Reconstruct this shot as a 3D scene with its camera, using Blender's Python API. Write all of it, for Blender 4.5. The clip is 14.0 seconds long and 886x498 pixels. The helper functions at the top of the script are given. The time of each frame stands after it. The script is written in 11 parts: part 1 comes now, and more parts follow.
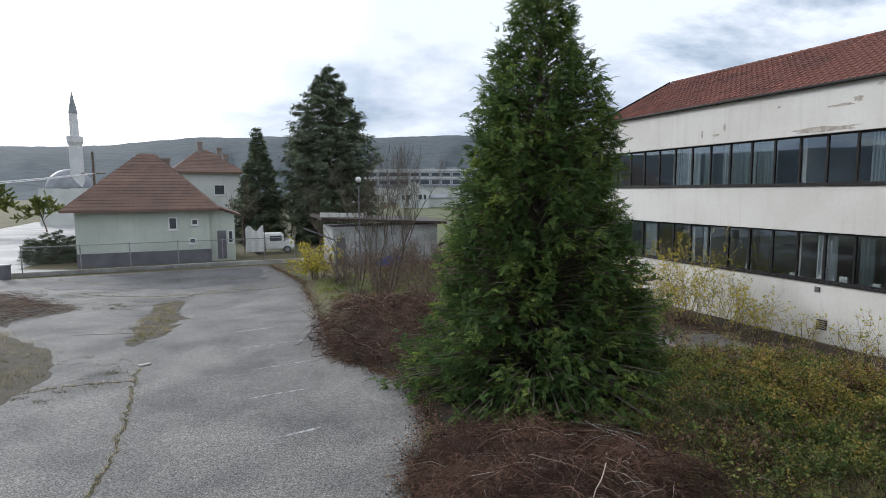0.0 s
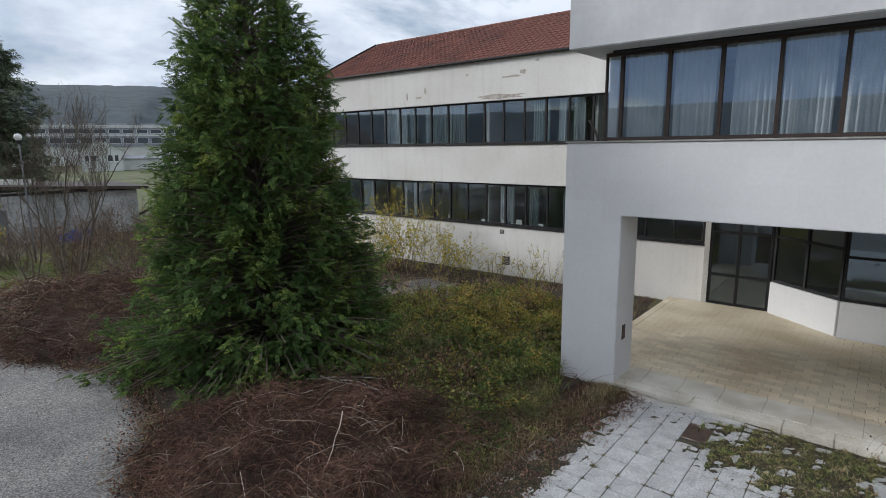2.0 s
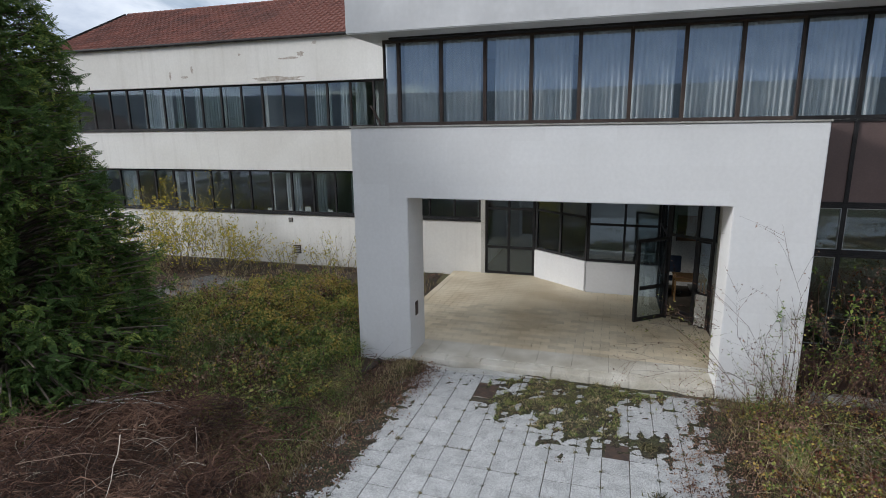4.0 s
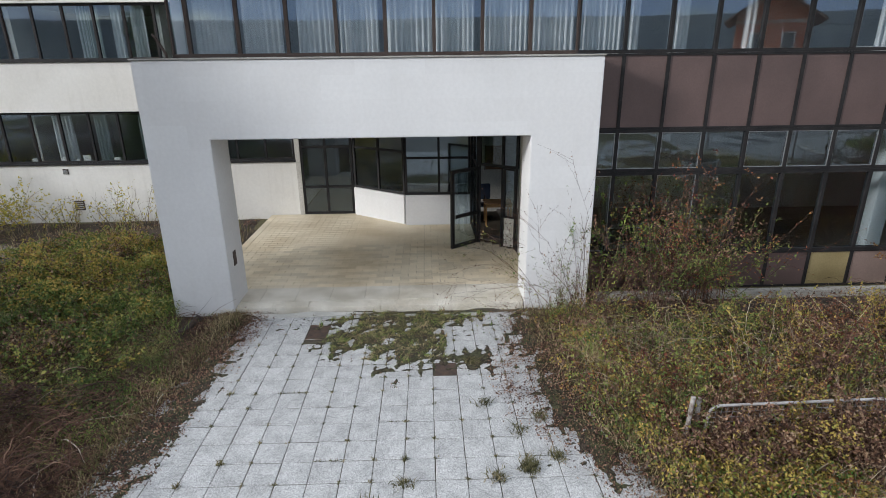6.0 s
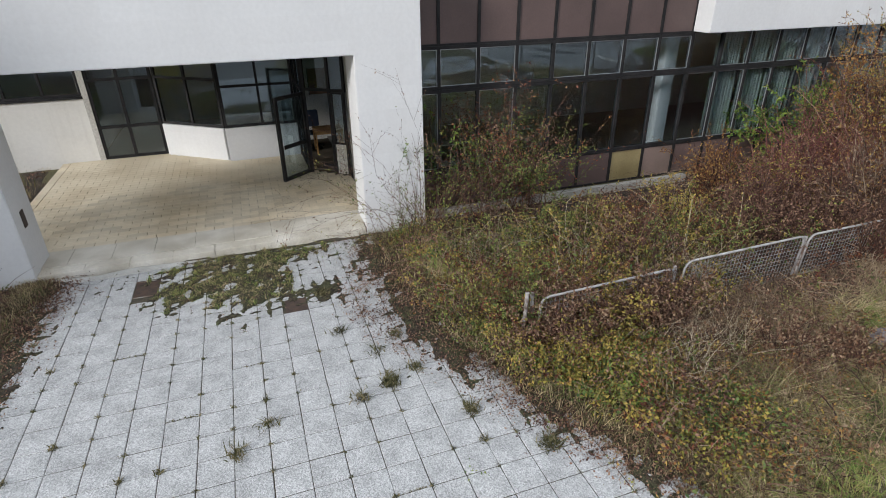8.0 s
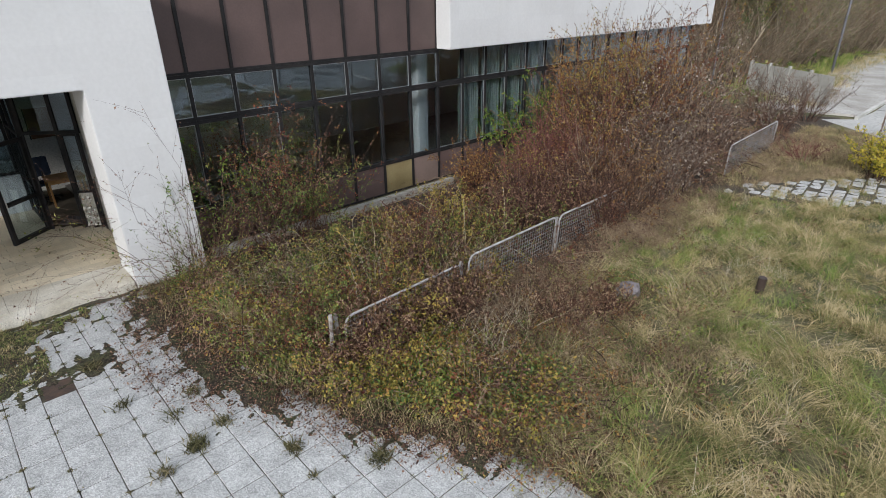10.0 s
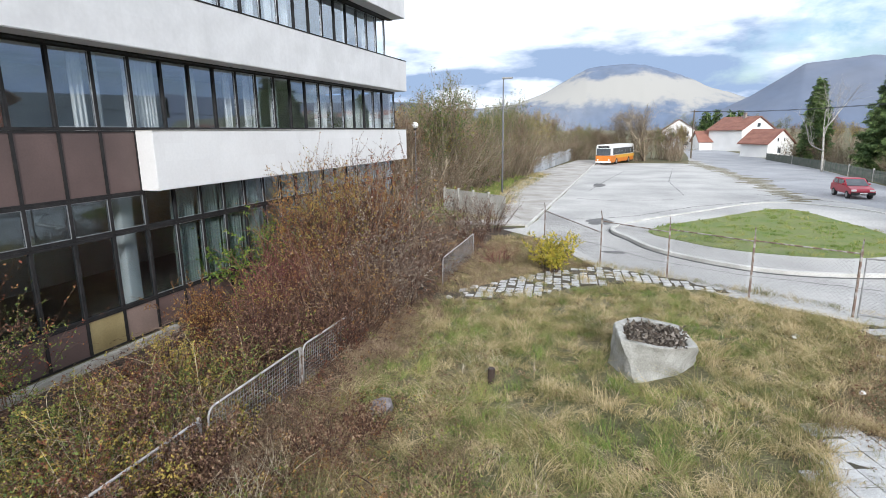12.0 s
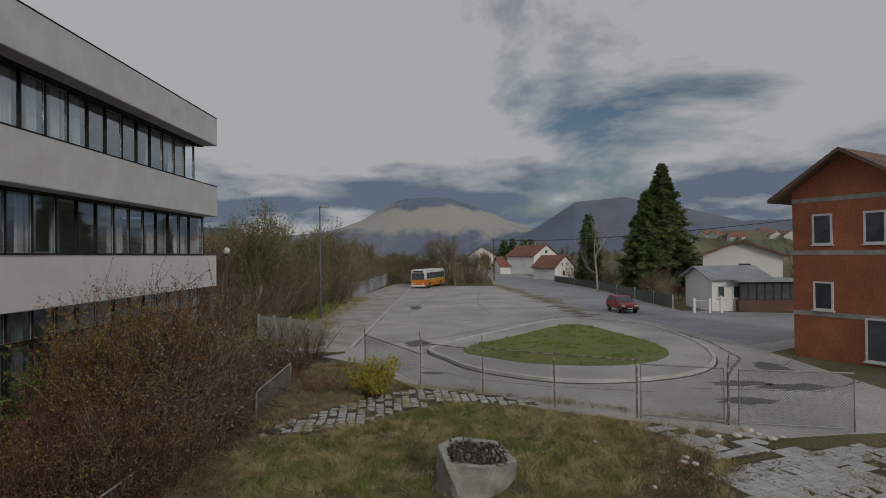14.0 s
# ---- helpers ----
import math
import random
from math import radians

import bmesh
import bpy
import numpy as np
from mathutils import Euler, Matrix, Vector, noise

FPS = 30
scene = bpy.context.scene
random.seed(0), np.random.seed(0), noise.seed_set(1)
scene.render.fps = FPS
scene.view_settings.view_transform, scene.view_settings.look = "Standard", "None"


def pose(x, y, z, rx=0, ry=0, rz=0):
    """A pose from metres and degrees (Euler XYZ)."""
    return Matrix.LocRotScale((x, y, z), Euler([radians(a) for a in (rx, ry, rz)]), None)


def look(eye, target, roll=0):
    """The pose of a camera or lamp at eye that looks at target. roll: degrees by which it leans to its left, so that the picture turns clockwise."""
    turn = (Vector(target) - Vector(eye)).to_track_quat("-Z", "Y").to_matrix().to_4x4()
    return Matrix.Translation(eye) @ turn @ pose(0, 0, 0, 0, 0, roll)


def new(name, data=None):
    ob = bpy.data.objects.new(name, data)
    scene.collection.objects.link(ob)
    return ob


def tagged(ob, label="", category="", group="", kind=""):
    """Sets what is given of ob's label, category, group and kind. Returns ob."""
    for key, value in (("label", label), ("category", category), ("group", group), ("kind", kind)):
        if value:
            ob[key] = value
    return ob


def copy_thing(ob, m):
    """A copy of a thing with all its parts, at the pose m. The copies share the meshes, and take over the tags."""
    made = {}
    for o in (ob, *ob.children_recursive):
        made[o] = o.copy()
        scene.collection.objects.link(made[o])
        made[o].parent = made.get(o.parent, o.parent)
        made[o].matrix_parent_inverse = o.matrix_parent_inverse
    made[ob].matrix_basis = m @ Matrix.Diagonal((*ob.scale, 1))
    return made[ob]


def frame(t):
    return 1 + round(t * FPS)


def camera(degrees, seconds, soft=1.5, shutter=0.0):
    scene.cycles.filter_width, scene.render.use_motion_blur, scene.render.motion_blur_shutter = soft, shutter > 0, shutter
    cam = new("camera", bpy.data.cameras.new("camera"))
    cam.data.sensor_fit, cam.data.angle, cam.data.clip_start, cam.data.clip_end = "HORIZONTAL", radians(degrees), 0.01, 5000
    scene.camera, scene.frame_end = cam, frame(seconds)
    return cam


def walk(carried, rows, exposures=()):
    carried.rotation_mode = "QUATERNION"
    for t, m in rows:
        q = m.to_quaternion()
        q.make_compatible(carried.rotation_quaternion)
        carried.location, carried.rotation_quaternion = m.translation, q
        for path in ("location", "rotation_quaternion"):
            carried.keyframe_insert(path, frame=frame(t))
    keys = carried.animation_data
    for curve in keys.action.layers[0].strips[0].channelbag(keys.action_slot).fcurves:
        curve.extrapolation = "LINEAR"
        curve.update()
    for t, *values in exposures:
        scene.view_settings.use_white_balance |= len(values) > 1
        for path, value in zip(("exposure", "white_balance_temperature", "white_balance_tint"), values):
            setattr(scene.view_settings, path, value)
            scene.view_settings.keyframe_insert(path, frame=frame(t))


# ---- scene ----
cam = camera(77.6, 14.0, soft=0.65)
EYE = (0.0, 0.0, 5.3)
# seconds, yaw, pitch, roll
TURNS = [
    (0.0, -22.61, -6.00, 0.42),
    (0.5, -30.05, -5.71, 0.88),
    (1.0, -37.28, -6.00, 0.89),
    (1.5, -44.47, -7.83, 0.71),
    (2.0, -51.04, -10.44, 0.64),
    (2.5, -56.97, -11.81, 0.66),
    (3.0, -62.49, -11.85, 0.66),
    (5.5, -87.09, -16.33, 0.66),
    (6.0, -91.79, -18.87, 0.59),
    (6.5, -96.71, -21.42, 0.61),
    (7.0, -100.71, -23.90, 0.60),
    (9.5, -126.56, -26.38, 0.60),
    (10.0, -133.19, -24.99, 0.62),
    (10.5, -140.08, -21.92, 0.64),
    (11.0, -147.25, -18.48, 0.62),
    (11.5, -154.28, -15.26, 0.61),
    (12.0, -161.17, -12.10, 0.66),
    (12.5, -167.37, -8.71, 0.67),
    (13.0, -172.43, -5.39, 0.61),
    (13.5, -176.60, -2.00, 0.60),
    (14.0, -179.80, 0.60, 0.60),
]
walk(cam, [(t, pose(*EYE, 90 + pitch, roll, yaw)) for t, yaw, pitch, roll in TURNS],
     exposures=[(0.0, -0.1, 5950, 10), (2.2, -0.28, 5950, 10), (3.2, -0.28, 5950, 10), (5.5, -0.02, 5980, 10), (6.5, 0.10, 6000, 10), (9.5, 0.0, 6050, 10), (11.0, 0.31, 6030, 10), (11.8, 0.42, 6020, 10), (13.0, 0.22, 6000, 10), (13.5, -0.3, 6200, 10), (14.0, -1.5, 6500, 10)])

# ---- world, sun ----
SUN_DIR = Vector((-0.42, 0.86, 0.36)).normalized()     # towards the sun
world = bpy.data.worlds.new("sky")
scene.world = world
world.use_nodes = True


def build_sky():
    nt = world.node_tree
    nt.nodes.clear()
    N, L = nt.nodes.new, nt.links.new
    out = N("ShaderNodeOutputWorld")
    bg = N("ShaderNodeBackground")
    bg.inputs["Strength"].default_value = 1.0
    sky = N("ShaderNodeTexSky")
    sky.sky_type = "NISHITA"
    sky.sun_disc = False
    sky.sun_elevation = math.asin(SUN_DIR.z)
    sky.sun_rotation = math.atan2(SUN_DIR.x, SUN_DIR.y)
    sky.air_density, sky.dust_density, sky.ozone_density = 1.0, 1.5, 1.5
    dim = N("ShaderNodeVectorMath")
    dim.operation = "SCALE"
    dim.inputs["Scale"].default_value = 0.12
    L(sky.outputs["Color"], dim.inputs[0])
    tc = N("ShaderNodeTexCoord")
    # flatten the dome so that clouds get smaller towards the horizon
    sep = N("ShaderNodeSeparateXYZ")
    L(tc.outputs["Generated"], sep.inputs[0])
    lift = N("ShaderNodeMath")
    lift.operation = "MAXIMUM"
    L(sep.outputs["Z"], lift.inputs[0])
    lift.inputs[1].default_value = 0.0
    add = N("ShaderNodeMath")
    add.operation = "ADD"
    L(lift.outputs[0], add.inputs[0])
    add.inputs[1].default_value = 0.36
    div = N("ShaderNodeVectorMath")
    div.operation = "DIVIDE"
    comb = N("ShaderNodeCombineXYZ")
    for k in "XYZ":
        L(add.outputs[0], comb.inputs[k])
    L(tc.outputs["Generated"], div.inputs[0])
    L(comb.outputs[0], div.inputs[1])
    n1 = N("ShaderNodeTexNoise")
    n1.inputs["Scale"].default_value = 1.15
    n1.inputs["Detail"].default_value = 7
    n1.inputs["Roughness"].default_value = 0.60
    n1.inputs["Distortion"].default_value = 0.3
    L(div.outputs[0], n1.inputs["Vector"])
    n2 = N("ShaderNodeTexNoise")
    n2.inputs["Scale"].default_value = 0.85
    n2.inputs["Detail"].default_value = 8
    n2.inputs["Roughness"].default_value = 0.58
    off = N("ShaderNodeVectorMath")
    off.operation = "ADD"
    off.inputs[1].default_value = (7.3, 2.1, 4.0)
    L(div.outputs[0], off.inputs[0])
    L(off.outputs[0], n2.inputs["Vector"])
    cover = N("ShaderNodeValToRGB")
    cover.color_ramp.elements[0].position, cover.color_ramp.elements[1].position = 0.33, 0.46
    L(n1.outputs["Fac"], cover.inputs[0])
    tone = N("ShaderNodeValToRGB")
    e = tone.color_ramp.elements
    e[0].position, e[0].color = 0.34, (0.31, 0.40, 0.55, 1)
    e[1].position, e[1].color = 0.52, (1.05, 1.08, 1.12, 1)
    # lower clouds show their darker undersides
    low = N("ShaderNodeMath")
    low.operation = "MULTIPLY_ADD"
    low.use_clamp = True
    L(lift.outputs[0], low.inputs[0])
    low.inputs[1].default_value = 1.5
    low.inputs[2].default_value = -0.21
    tsum = N("ShaderNodeMath")
    tsum.operation = "ADD"
    tsub = N("ShaderNodeMath")
    tsub.operation = "SUBTRACT"
    tsub.inputs[1].default_value = 0.14
    L(n2.outputs["Fac"], tsum.inputs[0])
    L(low.outputs[0], tsum.inputs[1])
    L(tsum.outputs[0], tsub.inputs[0])
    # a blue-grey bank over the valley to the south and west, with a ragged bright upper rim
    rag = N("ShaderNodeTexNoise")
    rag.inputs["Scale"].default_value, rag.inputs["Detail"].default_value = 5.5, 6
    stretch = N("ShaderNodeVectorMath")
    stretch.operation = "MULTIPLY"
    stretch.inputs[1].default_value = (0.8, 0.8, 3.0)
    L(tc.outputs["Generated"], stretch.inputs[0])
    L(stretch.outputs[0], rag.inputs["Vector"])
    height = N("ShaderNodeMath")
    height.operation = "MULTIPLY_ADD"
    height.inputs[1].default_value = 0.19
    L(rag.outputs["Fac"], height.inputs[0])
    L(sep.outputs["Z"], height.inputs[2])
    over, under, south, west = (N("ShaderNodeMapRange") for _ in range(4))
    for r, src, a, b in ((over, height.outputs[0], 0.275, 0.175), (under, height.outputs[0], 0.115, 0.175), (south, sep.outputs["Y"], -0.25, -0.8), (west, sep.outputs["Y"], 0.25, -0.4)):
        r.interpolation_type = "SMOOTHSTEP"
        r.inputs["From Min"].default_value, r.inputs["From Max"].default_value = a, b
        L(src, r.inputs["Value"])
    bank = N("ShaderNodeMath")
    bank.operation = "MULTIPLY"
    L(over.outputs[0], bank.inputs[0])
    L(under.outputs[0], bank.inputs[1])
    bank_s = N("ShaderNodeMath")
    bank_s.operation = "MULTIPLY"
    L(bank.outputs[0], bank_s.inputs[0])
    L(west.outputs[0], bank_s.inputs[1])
    lighter = N("ShaderNodeMath")
    lighter.operation = "MULTIPLY_ADD"
    lighter.inputs[1].default_value = 0.17
    sides = N("ShaderNodeMath")
    north = N("ShaderNodeMapRange")
    north.inputs["From Min"].default_value, north.inputs["From Max"].default_value = 0.45, 0.95
    north.inputs["To Max"].default_value = 0.55
    L(sep.outputs["Y"], north.inputs["Value"])
    L(south.outputs[0], sides.inputs[0])
    L(north.outputs[0], sides.inputs[1])
    L(sides.outputs[0], lighter.inputs[0])
    L(tsub.outputs[0], lighter.inputs[2])
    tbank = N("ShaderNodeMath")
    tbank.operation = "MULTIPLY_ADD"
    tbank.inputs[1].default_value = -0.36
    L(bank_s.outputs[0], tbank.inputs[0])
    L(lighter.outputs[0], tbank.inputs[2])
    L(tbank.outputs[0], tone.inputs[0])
    mix = N("ShaderNodeMix")
    mix.data_type = "RGBA"
    L(cover.outputs["Color"], mix.inputs["Factor"])
    L(dim.outputs[0], mix.inputs["A"])
    L(tone.outputs["Color"], mix.inputs["B"])
    # thin bright cloud round the sun
    dot = N("ShaderNodeVectorMath")
    dot.operation = "DOT_PRODUCT"
    L(tc.outputs["Generated"], dot.inputs[0])
    dot.inputs[1].default_value = SUN_DIR
    glow = N("ShaderNodeMapRange")
    glow.inputs["From Min"].default_value, glow.inputs["From Max"].default_value = 0.76, 1.0
    glow.inputs["To Min"].default_value, glow.inputs["To Max"].default_value = 0.0, 1.0
    L(dot.outputs["Value"], glow.inputs["Value"])
    mix2 = N("ShaderNodeMix")
    mix2.data_type = "RGBA"
    L(glow.outputs[0], mix2.inputs["Factor"])
    L(mix.outputs["Result"], mix2.inputs["A"])
    mix2.inputs["B"].default_value = (2.0, 1.95, 1.86, 1)
    L(mix2.outputs["Result"], bg.inputs["Color"])
    L(bg.outputs[0], out.inputs[0])


build_sky()
sun = new("sun", bpy.data.lights.new("sun", "SUN"))
sun.data.energy, sun.data.angle, sun.data.color = 2.6, radians(9), (1.0, 0.95, 0.88)
sun.matrix_world = look((0, 0, 60), Vector((0, 0, 60)) - SUN_DIR)

# ---- mesh and material tools ----
RNG = np.random.default_rng(7)


class Mesh:
    """Collects points and faces of one part."""

    def __init__(self):
        self.v, self.f, self.n = [], [], 0

    def add(self, verts, faces):
        verts = np.asarray(verts, float).reshape(-1, 3)
        self.v.append(verts)
        self.f.extend([[i + self.n for i in f] for f in faces])
        self.n += len(verts)
        return self

    def box(self, x0, x1, y0, y1, z0, z1, m=None):
        v = np.array([(x, y, z) for z in (z0, z1) for y in (y0, y1) for x in (x0, x1)], float)
        if m is not None:
            v = np.array([m @ Vector(p) for p in v])
        return self.add(v, [(0, 2, 3, 1), (4, 5, 7, 6), (0, 1, 5, 4), (2, 6, 7, 3), (0, 4, 6, 2), (1, 3, 7, 5)])

    def bar(self, a, b, w, h=None):
        """A square bar from a to b."""
        a, b = Vector(a), Vector(b)
        d = b - a
        m = Matrix.Translation(a) @ d.to_track_quat("Z", "Y").to_matrix().to_4x4()
        h = h or w
        return self.box(-w / 2, w / 2, -h / 2, h / 2, 0, d.length, m)

    def prism(self, outline, z0, z1):
        n = len(outline)
        v = [(x, y, z0) for x, y in outline] + [(x, y, z1) for x, y in outline]
        return self.add(v, [list(range(n))[::-1], list(range(n, 2 * n))] + [(i, (i + 1) % n, n + (i + 1) % n, n + i) for i in range(n)])

    def rod(self, pts, r, sides=8, closed_ends=True):
        """A round rod along points; r a number or one per point."""
        pts = [Vector(p) for p in pts]
        rs = r if hasattr(r, "__len__") else [r] * len(pts)
        rings = []
        for i, p in enumerate(pts):
            d = pts[min(i + 1, len(pts) - 1)] - pts[max(i - 1, 0)]
            q = d.to_track_quat("Z", "Y")
            rings += [p + q @ Vector((rs[i] * math.cos(2 * math.pi * k / sides), rs[i] * math.sin(2 * math.pi * k / sides), 0)) for k in range(sides)]
        f = [(i * sides + k, i * sides + (k + 1) % sides, (i + 1) * sides + (k + 1) % sides, (i + 1) * sides + k) for i in range(len(pts) - 1) for k in range(sides)]
        if closed_ends:
            f += [list(range(sides))[::-1], [(len(pts) - 1) * sides + k for k in range(sides)]]
        return self.add([tuple(p) for p in rings], f)

    def lathe(self, profile, c=(0, 0, 0), sides=20):
        """Turns (radius, height) pairs round the vertical through c."""
        return self.rod_profile(profile, c, sides)

    def rod_profile(self, profile, c, sides):
        v = [(c[0] + r * math.cos(2 * math.pi * k / sides), c[1] + r * math.sin(2 * math.pi * k / sides), c[2] + z) for r, z in profile for k in range(sides)]
        n = len(profile)
        f = [(i * sides + k, i * sides + (k + 1) % sides, (i + 1) * sides + (k + 1) % sides, (i + 1) * sides + k) for i in range(n - 1) for k in range(sides)]
        f += [list(range(sides))[::-1], [(n - 1) * sides + k for k in range(sides)]]
        return self.add(v, f)

    def data(self, name, material, smooth=False, bevel=0.0, segments=2):
        me = bpy.data.meshes.new(name)
        me.from_pydata(np.concatenate(self.v).tolist() if self.v else [], [], self.f)
        if bevel:
            bm = bmesh.new()
            bm.from_mesh(me)
            bmesh.ops.bevel(bm, geom=[e for e in bm.edges if len(e.link_faces) == 2 and e.calc_face_angle(0) > 0.5], offset=bevel, segments=segments, affect="EDGES", clamp_overlap=True)
            bm.to_mesh(me)
            bm.free()
        me.update()
        if smooth:
            me.polygons.foreach_set("use_smooth", [True] * len(me.polygons))
        if material:
            me.materials.append(material)
        return me


def part(name, mesh, material, parent=None, label="", smooth=False, bevel=0.0):
    """Links a Mesh as one object, under a thing if parent is given."""
    data = mesh if isinstance(mesh, bpy.types.Mesh) else mesh.data(name, material, smooth, bevel)
    ob = new(name, data)
    if parent is not None:
        ob.parent = parent
    return tagged(ob, label)


def thing(name, label, category, at=(0, 0, 0), group="", kind=""):
    ob = new(name)
    ob.location = at
    return tagged(ob, label, category, group, kind)


def solid(name, mesh, material, label, category, group="", kind="", smooth=False, bevel=0.0):
    """A thing or a piece of the setting that is one mesh."""
    return tagged(part(name, mesh, material, None, "", smooth, bevel), label, category, group, kind)


def raw_mesh(name, verts, tris, material, smooth=False):
    """A mesh from numpy arrays: triangles or quads."""
    me = bpy.data.meshes.new(name)
    verts = np.asarray(verts, np.float32).reshape(-1, 3)
    faces = np.asarray(tris, np.int32)
    k = faces.shape[1]
    me.vertices.add(len(verts))
    me.vertices.foreach_set("co", verts.ravel())
    me.loops.add(faces.size)
    me.loops.foreach_set("vertex_index", faces.ravel())
    me.polygons.add(len(faces))
    me.polygons.foreach_set("loop_start", np.arange(0, faces.size, k, dtype=np.int32))
    me.polygons.foreach_set("loop_total", np.full(len(faces), k, np.int32))
    if smooth:
        me.polygons.foreach_set("use_smooth", np.ones(len(faces), bool))
    me.update(calc_edges=True)
    me.materials.append(material)
    return me


def unit(a):
    return a / np.maximum(np.linalg.norm(a, axis=-1, keepdims=True), 1e-9)


def tubes(P, R, sides=3):
    """Thin stems: P (n, k, 3) points, R (n, k) radii. Returns verts and quads."""
    n, k, _ = P.shape
    d = unit(np.gradient(P, axis=1))
    ref = np.where(np.abs(d[..., 2:3]) > 0.9, np.array([1.0, 0, 0]), np.array([0, 0, 1.0]))
    u = unit(np.cross(d, ref))
    w = np.cross(d, u)
    a = np.arange(sides) * 2 * np.pi / sides
    ring = u[:, :, None] * np.cos(a)[:, None] + w[:, :, None] * np.sin(a)[:, None]
    V = (P[:, :, None] + ring * R[:, :, None, None]).reshape(-1, 3)
    base = (np.arange(n)[:, None, None] * k + np.arange(k - 1)[None, :, None]) * sides
    s = np.arange(sides)[None, None]
    t = (s + 1) % sides
    F = np.stack([base + s, base + t, base + sides + t, base + sides + s], -1).reshape(-1, 4)
    return V, F


def leaf_quads(C, D, U, length, width):
    """Pointed leaves: centres C, directions D, side hints U (n, 3)."""
    D = unit(D)
    S = unit(np.cross(D, U))
    up = np.cross(S, D)
    length = np.broadcast_to(np.asarray(length, float).reshape(-1, 1), (len(C), 1))
    width = np.broadcast_to(np.asarray(width, float).reshape(-1, 1), (len(C), 1))
    a = C
    b = C + D * length * 0.45 + S * width * 0.5 + up * length * 0.06
    c = C + D * length
    d = C + D * length * 0.45 - S * width * 0.5 + up * length * 0.06
    V = np.stack([a, b, c, d], 1).reshape(-1, 3)
    F = np.arange(len(C))[:, None] * 4 + np.array([[0, 1, 2, 3]])
    return V, F


def rand_dirs(n, up=0.0, rng=RNG):
    v = rng.normal(size=(n, 3))
    v[:, 2] += up
    return unit(v)


def material(name, col, col2=None, rough=0.85, metal=0.0, scale=1.5, fine=40.0, fine_amount=0.18, bump=0.15, bump_dist=0.01,
             island=0.0, streak=0.0, streak_col=(0.25, 0.24, 0.22), contrast=(0.35, 0.65), translucent=0.0, spec=0.4, obj_random=0.0, world_space=False):
    m = bpy.data.materials.new(name)
    m.use_nodes = True
    nt = m.node_tree
    N, L = nt.nodes.new, nt.links.new
    bsdf = nt.nodes["Principled BSDF"]
    out = nt.nodes["Material Output"]
    bsdf.inputs["Roughness"].default_value = rough
    bsdf.inputs["Metallic"].default_value = metal
    bsdf.inputs["Specular IOR Level"].default_value = spec
    col2 = col2 or tuple(c * 0.72 for c in col)
    tc = N("ShaderNodeTexCoord")
    n1 = N("ShaderNodeTexNoise")
    n1.inputs["Scale"].default_value, n1.inputs["Detail"].default_value = scale, 5
    L(N("ShaderNodeNewGeometry").outputs["Position"] if world_space else tc.outputs["Object"], n1.inputs["Vector"])
    r1 = N("ShaderNodeMapRange")
    r1.inputs["From Min"].default_value, r1.inputs["From Max"].default_value = contrast
    L(n1.outputs["Fac"], r1.inputs["Value"])
    mix = N("ShaderNodeMix")
    mix.data_type = "RGBA"
    mix.inputs["A"].default_value = (*col, 1)
    mix.inputs["B"].default_value = (*col2, 1)
    L(r1.outputs[0], mix.inputs["Factor"])
    n2 = N("ShaderNodeTexNoise")
    n2.inputs["Scale"].default_value, n2.inputs["Detail"].default_value = fine, 3
    L(tc.outputs["Object"], n2.inputs["Vector"])
    r2 = N("ShaderNodeMapRange")
    r2.inputs["From Min"].default_value, r2.inputs["From Max"].default_value = 0.3, 0.7
    r2.inputs["To Min"].default_value, r2.inputs["To Max"].default_value = 1 - fine_amount, 1 + fine_amount
    L(n2.outputs["Fac"], r2.inputs["Value"])
    value = r2.outputs[0]
    if island or obj_random:
        src = N("ShaderNodeNewGeometry").outputs["Random Per Island"] if island else N("ShaderNodeObjectInfo").outputs["Random"]
        r3 = N("ShaderNodeMapRange")
        k = island or obj_random
        r3.inputs["To Min"].default_value, r3.inputs["To Max"].default_value = 1 - k, 1 + k
        L(src, r3.inputs["Value"])
        mul = N("ShaderNodeMath")
        mul.operation = "MULTIPLY"
        L(value, mul.inputs[0])
        L(r3.outputs[0], mul.inputs[1])
        value = mul.outputs[0]
    sc = N("ShaderNodeVectorMath")
    sc.operation = "SCALE"
    L(mix.outputs["Result"], sc.inputs[0])
    L(value, sc.inputs["Scale"])
    color = sc.outputs[0]
    if streak:
        mp = N("ShaderNodeMapping")
        mp.inputs["Scale"].default_value = (2.2, 2.2, 0.16)
        L(tc.outputs["Object"], mp.inputs["Vector"])
        n3 = N("ShaderNodeTexNoise")
        n3.inputs["Scale"].default_value, n3.inputs["Detail"].default_value = 2.0, 6
        L(mp.outputs[0], n3.inputs["Vector"])
        r4 = N("ShaderNodeMapRange")
        r4.inputs["From Min"].default_value, r4.inputs["From Max"].default_value = 0.52, 0.8
        r4.inputs["To Max"].default_value = streak
        L(n3.outputs["Fac"], r4.inputs["Value"])
        mix2 = N("ShaderNodeMix")
        mix2.data_type = "RGBA"
        L(r4.outputs[0], mix2.inputs["Factor"])
        L(color, mix2.inputs["A"])
        mix2.inputs["B"].default_value = (*streak_col, 1)
        color = mix2.outputs["Result"]
    L(color, bsdf.inputs["Base Color"])
    if bump:
        b = N("ShaderNodeBump")
        b.inputs["Strength"].default_value, b.inputs["Distance"].default_value = bump, bump_dist
        L(n2.outputs["Fac"], b.inputs["Height"])
        L(b.outputs[0], bsdf.inputs["Normal"])
